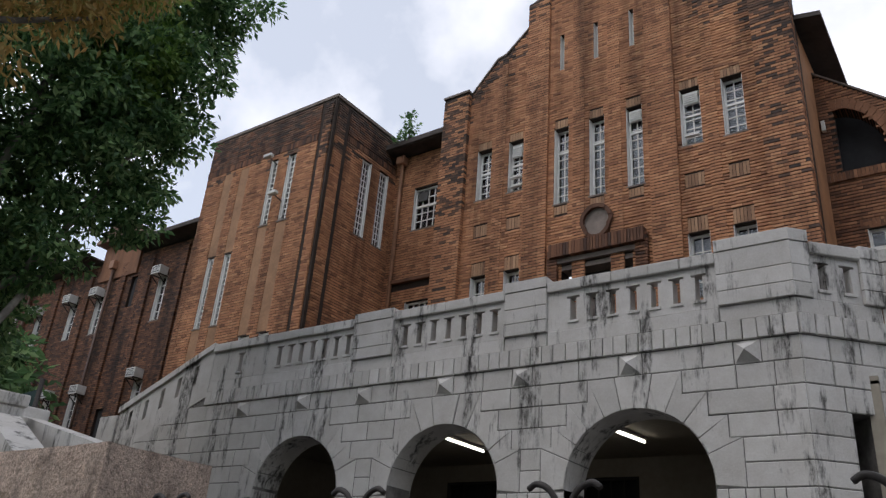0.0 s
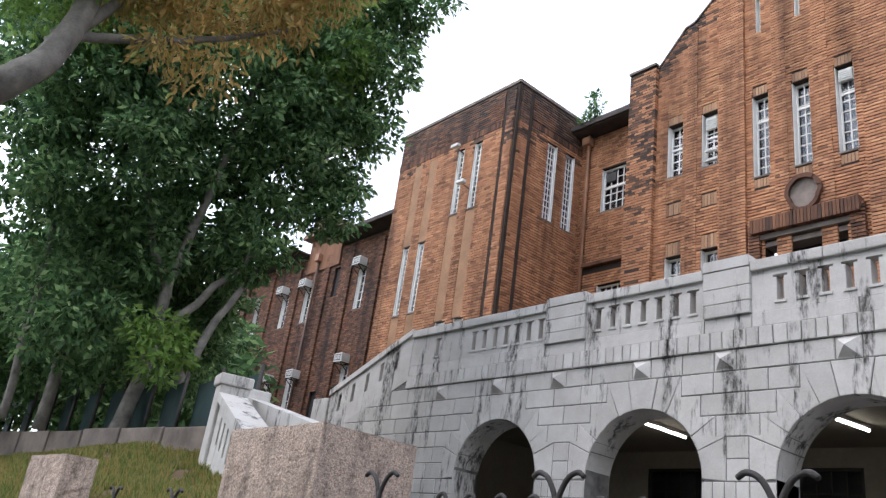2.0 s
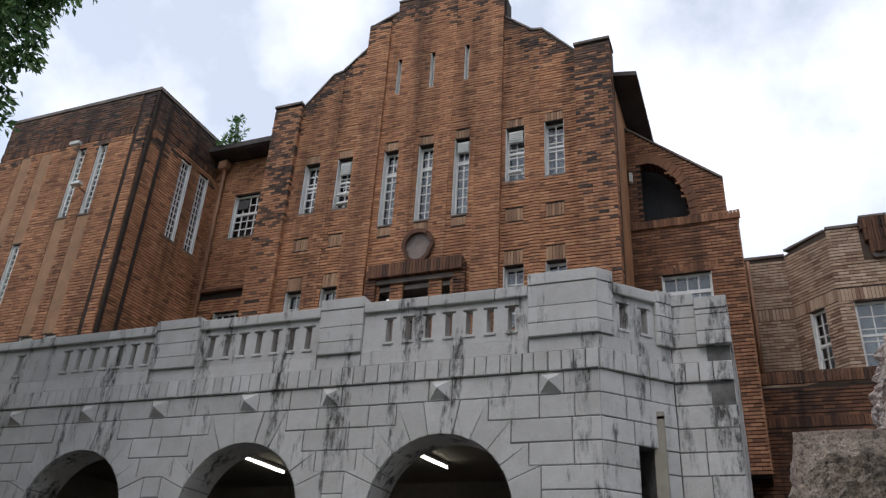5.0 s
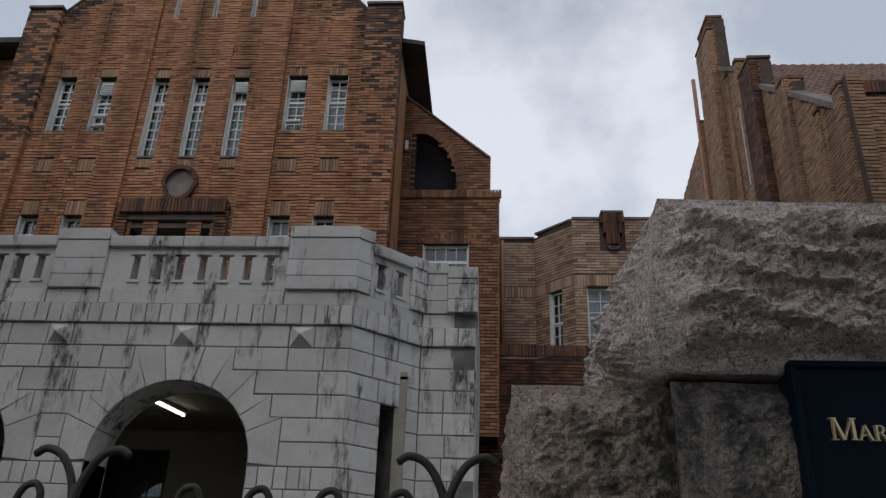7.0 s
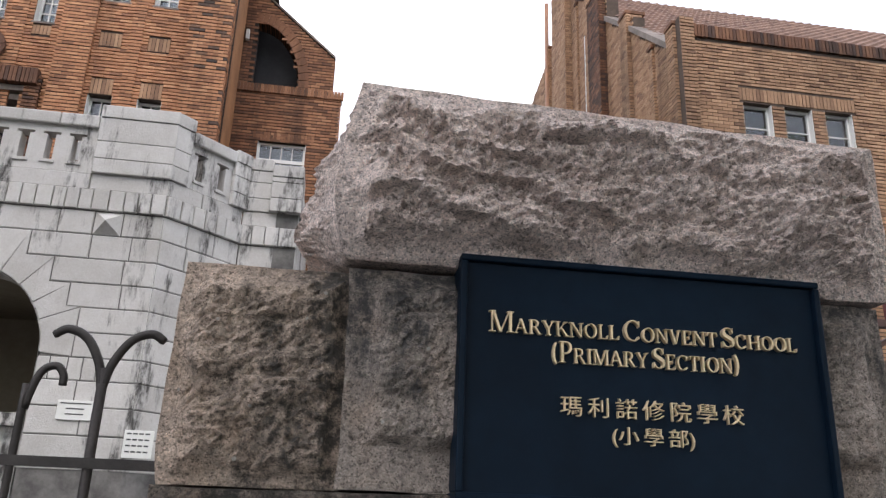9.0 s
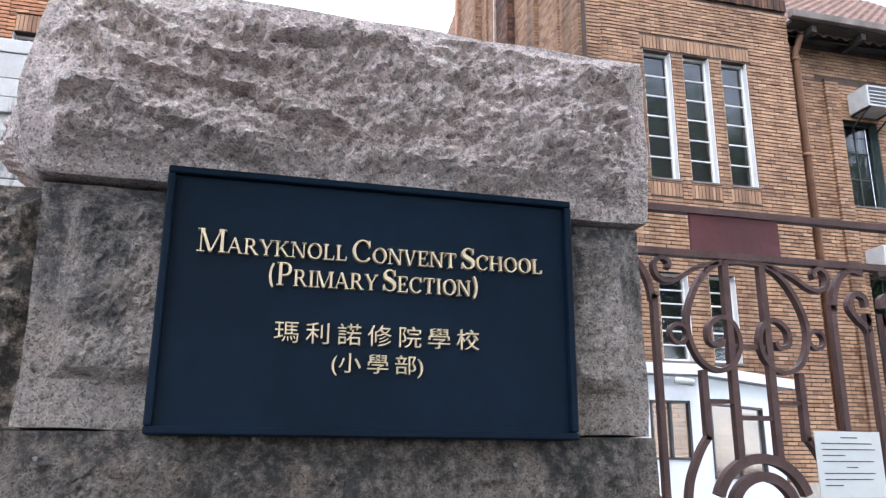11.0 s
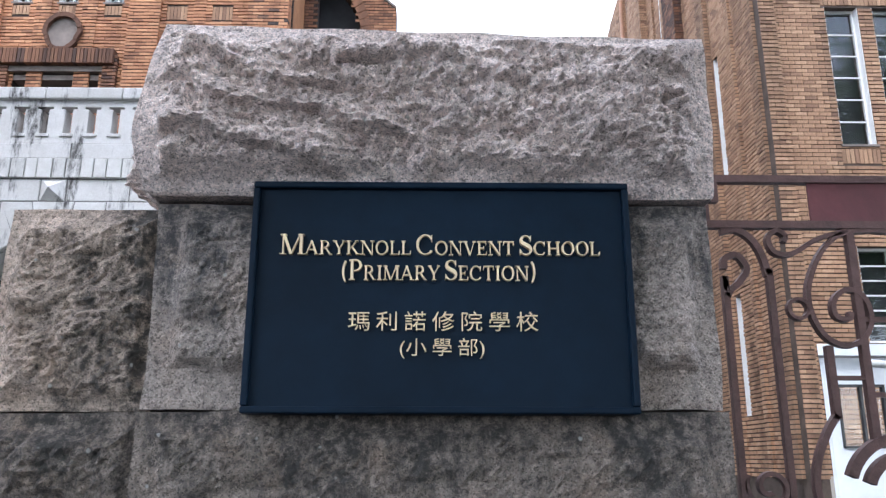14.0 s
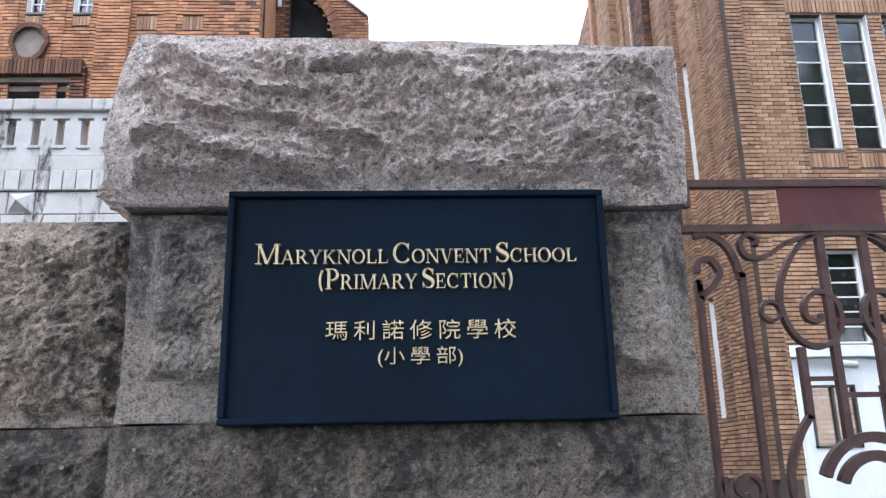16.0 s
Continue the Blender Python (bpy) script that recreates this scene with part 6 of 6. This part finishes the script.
GFc = Face((0, GY), (1, 0))
for z, h in ((2.372, 0.011), (2.232, 0.011)):
    bm = bmesh.new()
    box_on(bm, GFc, 1.60, 3.7, -0.014, 0.014, z - h, z + h)
    part("rail", bm, RUST, gate)
bm = bmesh.new()
box_on(bm, GFc, 1.93, 2.245, -0.004, 0.004, 2.243, 2.361)
part("plate", bm, PLATE, gate)
for xm in (XC, XC + 0.94):
    for s in (-1, 1):
        strip("big_scroll", [(xm + s * x, z) for x, z in ((0.0, 2.218), (0.09, 2.205), (0.155, 2.15), (0.2, 2.06), (0.205, 1.98), (0.17, 1.905), (0.11, 1.88), (0.06, 1.905), (0.035, 1.96), (0.05, 2.02), (0.095, 2.04), (0.135, 2.01), (0.135, 1.965), (0.1, 1.955), (0.09, 1.975))])
        strip("upper_scroll", [(xm + s * x, z) for x, z in ((0.07, 2.215), (0.16, 2.19), (0.24, 2.145), (0.29, 2.15), (0.305, 2.19), (0.28, 2.215), (0.255, 2.2), (0.26, 2.18))])
        bm = bmesh.new()
        ring = spiral(xm + s * 0.238, 1.985, 0.028, 0.028, 0, 360, GY, 20)
        flat_bar(bm, ring, 0.011, 0.005)
        part("ring", bm, RUST, gate)
        strip("hook_bar", [(xm + s * x, z) for x, z in ((0.31, 0.02), (0.31, 1.9), (0.315, 2.08), (0.34, 2.17), (0.39, 2.215), (0.44, 2.21))], 0.009, 0.011, 5)
        strip("hook_scroll", [(xm + s * x, z) for x, z in ((0.44, 0.02), (0.44, 1.9), (0.435, 2.02), (0.40, 2.06), (0.375, 2.1), (0.40, 2.14), (0.435, 2.13), (0.44, 2.1))], 0.009, 0.011, 5)
        bm = bmesh.new()
        box_on(bm, GFc, xm + s * 0.065 - 0.011, xm + s * 0.065 + 0.011, -0.011, 0.011, 1.62, 2.21)
        part("bar", bm, RUST, gate)
        bm = bmesh.new()
        box_on(bm, GFc, xm + s * 0.165 - 0.010, xm + s * 0.165 + 0.010, -0.011, 0.011, 1.68, 1.88)
        part("bar", bm, RUST, gate)
        bm = bmesh.new()
        a, b = sorted((xm + s * 0.07, xm + s * 0.16))
        box_on(bm, GFc, a, b, -0.008, 0.008, 1.785, 1.797)
        part("cross_bar", bm, RUST, gate)
        strip("lower_curve", [(xm + s * x, z) for x, z in ((0.165, 1.69), (0.2, 1.64), (0.235, 1.56), (0.24, 1.48), (0.2, 1.38))], 0.009, 0.011)
        bm = bmesh.new()
        flat_bar(bm, spiral(xm + s * 0.37, 1.50, 0.065, 0.015, 150, 150 - s * 500, GY, 40), 0.011, 0.006)
        part("low_scroll", bm, RUST, gate)
    for z in (1.955, 1.745):
        bm = bmesh.new()
        box_on(bm, GFc, xm - 0.055, xm + 0.055, -0.007, 0.007, z - 0.007, z + 0.007)
        part("cross_bar", bm, RUST, gate)
    for r in (0.155, 0.105):
        bm = bmesh.new()
        flat_bar(bm, spiral(xm, 1.475, r, r, 20, 160, GY, 20), 0.013, 0.014)
        part("fan_arc", bm, RUST, gate)
bm = bmesh.new()
box_on(bm, GFc, 1.61, 1.66, -0.012, 0.012, 2.30, 2.36)
box_on(bm, GFc, 1.61, 1.63, -0.012, 0.012, 2.245, 2.30)
part("hinge", bm, RUST, gate)
notice = thing("paper_notice", "white laminated paper notice tied to the gate bars", "notice", (2.4, 2.41, 1.6))
NF = Face((2.27, 2.41), (1, 0.02))
bm = bmesh.new()
box_on(bm, NF, 0, 0.235, -0.003, 0.0, 1.52, 1.71)
part("sheet", bm, PAPER, notice)
bm = bmesh.new()
for k, (a, b) in enumerate(((0.09, 0.15), (0.02, 0.2), (0.02, 0.21), (0.02, 0.1), (0.02, 0.2), (0.1, 0.14), (0.02, 0.2), (0.02, 0.19), (0.02, 0.08))):
    box_on(bm, NF, a, b, 0.0008, 0.0016, 1.69 - k * 0.017, 1.693 - k * 0.017)
part("lettering", bm, INK, notice)

# ---- guard booth behind the gate ----
booth = thing("guard_booth", "small white guard booth with dark sliding window", "booth", (4.4, 6.6, 0))
BF = Face((3.93, 6.5), (1, 0))
bw = [(0.08, 0.46, 1.66, 2.15)]
wall_core("front_wall", BF, 0, 0.54, 0, 2.36, 0.05, bw, BOOTHWHITE, booth)
BS = Face((4.47, 6.5), (1, 0.55))
wall_core("side_wall", BS, 0, 1.6, 0, 2.36, 0.05, [(0.2, 1.2, 1.5, 2.15)], BOOTHWHITE, booth)
bm = bmesh.new()
vs = [(3.86, 6.42), (4.5, 6.42), (6.1, 7.3), (6.1, 8.2), (4.75, 8.2)]
lo, hi = [bm.verts.new((x, y, 2.37)) for x, y in vs], [bm.verts.new((x, y, 2.46)) for x, y in vs]
bm.faces.new(lo[::-1])
bm.faces.new(hi)
for i in range(5):
    bm.faces.new((lo[i], lo[(i + 1) % 5], hi[(i + 1) % 5], hi[i]))
part("roof", bm, BOOTHWHITE, booth)
for f, (a, b, z0, z1) in ((BF, bw[0]), (BS, (0.2, 1.2, 1.5, 2.15))):
    bm = bmesh.new()
    for u0, u1, q0, q1 in ((a, a + 0.02, z0, z1), (b - 0.02, b, z0, z1), (a, b, z0, z0 + 0.02), (a, b, z1 - 0.02, z1), ((a + b) / 2 - 0.01, (a + b) / 2 + 0.01, z0, z1)):
        box_on(bm, f, u0, u1, -0.03, 0.012, q0, q1)
    fr = part("window_frame", bm, GRILLE, booth)
    bm = bmesh.new()
    box_on(bm, f, a + 0.02, b - 0.02, -0.02, -0.014, z0 + 0.02, z1 - 0.02)
    part("pane", bm, GLASS, fr).visible_shadow = False
bm = bmesh.new()
box_on(bm, Face((3.94, 6.5), (0.5, 1.0)), 0.0, 1.4, -0.03, 0.0, 0, 2.36)
part("back_wall", bm, BOOTHWHITE, booth)
camr = thing("security_camera", "small white security camera under the booth roof", "camera", (4.3, 6.4, 2.3))
rod("arm", [(4.3, 6.5, 2.33), (4.3, 6.4, 2.32)], 0.01, PLASTIC, camr)
rod("body", [(4.2, 6.38, 2.31), (4.36, 6.36, 2.29)], 0.03, PLASTIC, camr)

# ---- trees ----
def leaves(name, centres, sizes, per, length, width, material, parent, seed, droop=0.5):
    """Many small pointed leaves in sprays round the given twig ends."""
    r = np.random.default_rng(seed)
    c = np.repeat(np.array(centres), per, axis=0)
    s = np.repeat(np.array(sizes), per)
    k = len(c)
    d = r.normal(size=(k, 3))
    d /= np.linalg.norm(d, axis=1)[:, None]
    pos = c + d * (s * r.random(k) ** 0.5)[:, None] * np.array([1, 1, 0.75])
    ax = d + r.normal(size=(k, 3)) * 0.5
    ax[:, 2] -= droop
    ax /= np.linalg.norm(ax, axis=1)[:, None]
    sd = np.cross(ax, r.normal(size=(k, 3)))
    sd /= np.linalg.norm(sd, axis=1)[:, None] + 1e-9
    nm = np.cross(ax, sd)
    ll = length * r.uniform(0.6, 1.25, k)[:, None]
    ww = width * r.uniform(0.7, 1.2, k)[:, None]
    v = np.zeros((k, 4, 3))
    v[:, 0] = pos
    v[:, 1] = pos + ax * ll * 0.45 + sd * ww + nm * ww * 0.3
    v[:, 2] = pos + ax * ll
    v[:, 3] = pos + ax * ll * 0.45 - sd * ww + nm * ww * 0.3
    ob = piece(name, v.reshape(-1, 3), np.arange(k * 4).reshape(-1, 4).tolist(), material, parent)
    return ob


def limb(points, r0, r1, name, parent, wob=0.06, seed=0):
    pts = smooth_line(points, 7)
    n = len(pts)
    pts = [p + Vector((noise.noise((i * 0.35, seed, 0)), noise.noise((i * 0.35, seed, 5)), 0)) * wob for i, p in enumerate(pts)]
    return rod(name, pts, [r0 + (r1 - r0) * i / (n - 1) for i in range(n)], BARK, parent, sides=9)


def crown(blobs, n, seed, spread=0.42):
    """Twig ends, thick towards the skin of some uneven lobes."""
    r = np.random.default_rng(seed)
    out, size = [], []
    wts = np.array([b[3] * b[4] * b[5] for b in blobs])
    wts = wts / wts.sum()
    for i in r.choice(len(blobs), n, p=wts):
        x, y, z, a, b, c = blobs[i]
        d = r.normal(size=3)
        d /= np.linalg.norm(d)
        q = r.uniform(0.35, 1.0) ** 0.6
        out.append((x + d[0] * a * q, y + d[1] * b * q, z + d[2] * c * q))
        size.append(r.uniform(0.5, 1.2) * spread)
    return out, size


tree = thing("tree", "large dark evergreen tree with pale forked trunks over the bank", "tree", (-12.9, 5.2, 3.0))
limb([(-12.5, 4.13, 2.9), (-12.7, 4.38, 4.2), (-12.55, 4.33, 5.6), (-12.2, 4.48, 7.2), (-11.9, 4.68, 9.4)], 0.132, 0.046, "trunk", tree, seed=1)
limb([(-12.65, 4.33, 4.4), (-12.4, 4.78, 5.2), (-12.1, 5.33, 6.1), (-11.9, 5.98, 7.6), (-11.6, 6.58, 9.4)], 0.079, 0.033, "limb", tree, seed=2)
limb([(-12.2, 4.63, 2.9), (-12.2, 4.93, 4.4), (-12.1, 5.38, 5.6), (-11.9, 5.78, 6.6)], 0.092, 0.040, "limb", tree, seed=3)
limb([(-12.6, 4.38, 5.2), (-12.9, 3.78, 6.6), (-13.1, 3.18, 8.6)], 0.079, 0.033, "limb", tree, seed=4)
limb([(-14.2, 3.48, 2.9), (-14.3, 3.48, 5.2), (-14.1, 3.38, 8.0)], 0.106, 0.053, "trunk", tree, seed=5)
limb([(-13.6, 2.78, 2.9), (-13.7, 2.68, 5.0), (-13.8, 2.48, 7.5)], 0.066, 0.040, "trunk", tree, seed=6)
blobs = [(-11.8, 5.8, 10.2, 1.7, 1.4, 2.0), (-11.6, 6.5, 8.9, 1.1, 0.7, 1.0), (-11.8, 6.4, 11.6, 1.6, 1.0, 1.6), (-12.2, 5.6, 8.0, 1.6, 1.2, 1.2), (-11.6, 6.5, 7.5, 0.8, 0.65, 0.7),
         (-12.5, 4.6, 9.4, 2.0, 1.6, 2.0), (-13.2, 3.2, 7.4, 2.0, 1.6, 1.6), (-13.4, 2.2, 9.4, 2.2, 1.8, 2.2), (-12.3, 5.4, 6.5, 1.0, 0.8, 0.8), (-13.5, 1.6, 6.4, 1.6, 1.2, 1.2), (-12.4, 4.6, 12.2, 2.4, 1.8, 1.6), (-11.9, 5.2, 6.2, 0.6, 0.5, 0.6),
         (-14.5, 4.0, 6.0, 1.6, 1.4, 1.2), (-13.0, 3.4, 4.4, 1.2, 0.9, 0.8), (-15.5, 5.6, 5.4, 1.8, 1.4, 1.5), (-16.5, 3.6, 5.0, 2.0, 1.5, 1.6), (-17.5, 1.9, 4.6, 2.0, 1.4, 1.6),
         (-11.2, 6.75, 10.4, 0.9, 0.7, 1.9), (-11.0, 6.9, 12.4, 1.0, 0.7, 1.3), (-14.6, 5.6, 6.2, 1.4, 1.0, 1.4), (-15.0, 4.6, 4.6, 1.4, 1.0, 1.0),
         (-13.2, 4.0, 6.0, 1.3, 1.0, 1.0), (-13.6, 3.0, 5.0, 1.1, 0.9, 0.9), (-14.4, 5.4, 7.4, 1.3, 1.1, 1.2)]
ct, sz = crown(blobs, 2350, 11, 0.36)
leaves("crown", ct, sz, 52, 0.16, 0.04, LEAF, tree, 12)
# brighter leaves on the upper lobes paint the daylight on the crown; one low bush
ct, sz = crown([(-11.7, 4.2, 4.3, 0.5, 0.45, 0.55), (-11.5, 5.6, 10.2, 1.1, 0.8, 1.3), (-12.4, 3.6, 10.8, 1.3, 1.0, 1.2), (-12.6, 2.4, 9.6, 1.2, 0.9, 1.0)], 520, 13, 0.32)
leaves("crown", ct, sz, 34, 0.16, 0.038, LEAF_LIGHT, tree, 14)

near = thing("tree", "nearer tree with dark bough and yellowing autumn leaves", "tree", (-8.6, 0.2, 0))
limb([(-9.6, -0.6, 0.0), (-9.4, -0.4, 2.5), (-8.9, 0.0, 4.7), (-8.0, 0.6, 5.3), (-7.9, 1.0, 6.0), (-7.9, 1.2, 7.6)], 0.26, 0.1, "bough", near, 0.03, 7)
limb([(-7.95, 0.9, 6.0), (-7.8, 1.8, 7.4), (-7.4, 2.7, 8.4)], 0.07, 0.03, "limb", near, seed=8)
limb([(-7.95, 0.9, 6.1), (-7.7, 2.2, 6.7), (-7.3, 3.2, 7.3)], 0.06, 0.02, "limb", near, seed=9)
ct, sz = crown([(-7.6, 2.4, 7.5, 0.9, 1.0, 0.55), (-7.3, 3.1, 8.0, 0.7, 0.7, 0.6), (-7.8, 1.4, 7.3, 0.8, 0.8, 0.6), (-7.7, 2.2, 6.4, 0.5, 0.55, 0.25)], 430, 15, 0.3)
leaves("crown", ct, sz, 18, 0.13, 0.024, LEAF_DRY, near, 16, 0.9)
ct, sz = crown([(-8.2, 0.7, 7.2, 1.0, 1.0, 0.8), (-7.4, 3.5, 8.4, 0.6, 0.5, 0.5)], 200, 17, 0.3)
leaves("crown", ct, sz, 20, 0.13, 0.024, LEAF_LIGHT, near, 18, 0.6)
back = thing("tree_belt", "dark mass of trees beyond the bank", "trees", (-30, 6, 3), kind="stuff")
blobs = [(-26 - 2.6 * i, 10.5 - 1.7 * i, 5.6 + (i * 7 % 5) * 0.9, 3.0, 2.2, 3.6) for i in range(9)] + [(-20 - 1.6 * i, 7.6 - 1.6 * i, 4.6 + i % 3, 2.2, 1.3, 2.4) for i in range(9)]
ct, sz = crown(blobs, 5600, 19, 0.7)
leaves("crown", ct, sz, 26, 0.42, 0.085, LEAF, back, 20)
# street tree behind and above the pavement, which shades the gate
street = thing("street_tree", "spreading street tree over the pavement, dense dark foliage", "tree", (2.5, -4.5, 0))
limb([(2.5, -4.5, 0), (2.4, -4.4, 2.2), (2.2, -4.0, 4.4), (1.8, -3.2, 6.5)], 0.3, 0.12, "trunk", street, seed=31)
limb([(2.3, -4.2, 3.6), (1.2, -2.8, 5.0), (0.2, -1.4, 6.0)], 0.12, 0.05, "limb", street, seed=32)
limb([(2.3, -4.2, 3.8), (3.6, -2.8, 5.2), (4.6, -1.2, 6.2)], 0.12, 0.05, "limb", street, seed=33)
ct, sz = crown([(1.4, -2.4, 6.0, 3.2, 3.0, 1.4), (3.6, -2.6, 6.4, 3.0, 3.0, 1.5), (2.4, -5.5, 6.6, 3.6, 2.8, 2.0), (5.4, -5.0, 5.4, 2.5, 2.5, 1.6), (-0.6, -5.4, 5.4, 2.2, 2.5, 1.6)], 1500, 34, 0.5)
leaves("crown", ct, sz, 18, 0.3, 0.075, LEAF, street, 35)
# trees on the far side of the street, seen only as reflections in the glass
far_row = thing("tree_row", "tall dense trees along the far side of the street", "trees", (10, -16, 0), kind="stuff")
for i in range(9):
    x = -6 + i * 6.5
    limb([(x, -16, 0), (x + 0.3, -16, 5), (x, -15.6, 11)], 0.35, 0.15, "trunk", far_row, seed=40 + i)
ct, sz = crown([(-6 + i * 6.5, -16 + (i % 2), (11 if i < 3 else 14) + (i * 3 % 4), 4.4, 3.0, 6.0 if i < 3 else 9.0) for i in range(9)], 3000, 36, 1.2)
leaves("crown", ct, sz, 16, 0.7, 0.2, LEAF, far_row, 37)
# shrub rooted on the roof edge
shrub = thing("roof_shrub", "small leafy shrub rooted on the roof edge", "shrub", (-13.3, 15.5, 14.6))
limb([(-13.3, 15.45, 14.5), (-13.25, 15.45, 15.0), (-13.2, 15.4, 15.6)], 0.03, 0.01, "stem", shrub, 0.03, 10)
ct, sz = crown([(-13.25, 15.4, 15.15, 0.26, 0.25, 0.38), (-13.5, 15.4, 14.75, 0.4, 0.2, 0.15)], 34, 21, 0.12)
leaves("crown", ct, sz, 10, 0.13, 0.036, LEAF, shrub, 22, 0.2)

# ---- loose bricks of the hall front, one by one ----
bm = bmesh.new()
one = Face((0, 0), (1, 0))
box_on(bm, one, 0, 0.213, -0.01, 0.014, 0, 0.068)
shared = bpy.data.meshes.new("brick")
bmesh.ops.recalc_face_normals(bm, faces=bm.faces)
bm.to_mesh(shared)
bm.free()
shared.materials.append(BRICK_TAN_SINGLE)
for c in brick_cells(0, 4.6, 1.3, 11.35, hh + hp, rng):
    if in_single(c):
        ob = new("brick", shared)
        ob.parent = hall
        ob.location = Vector((7.23 + c[0], 13.5 + brng.uniform(-0.004, 0.004), c[2])) - hall.location
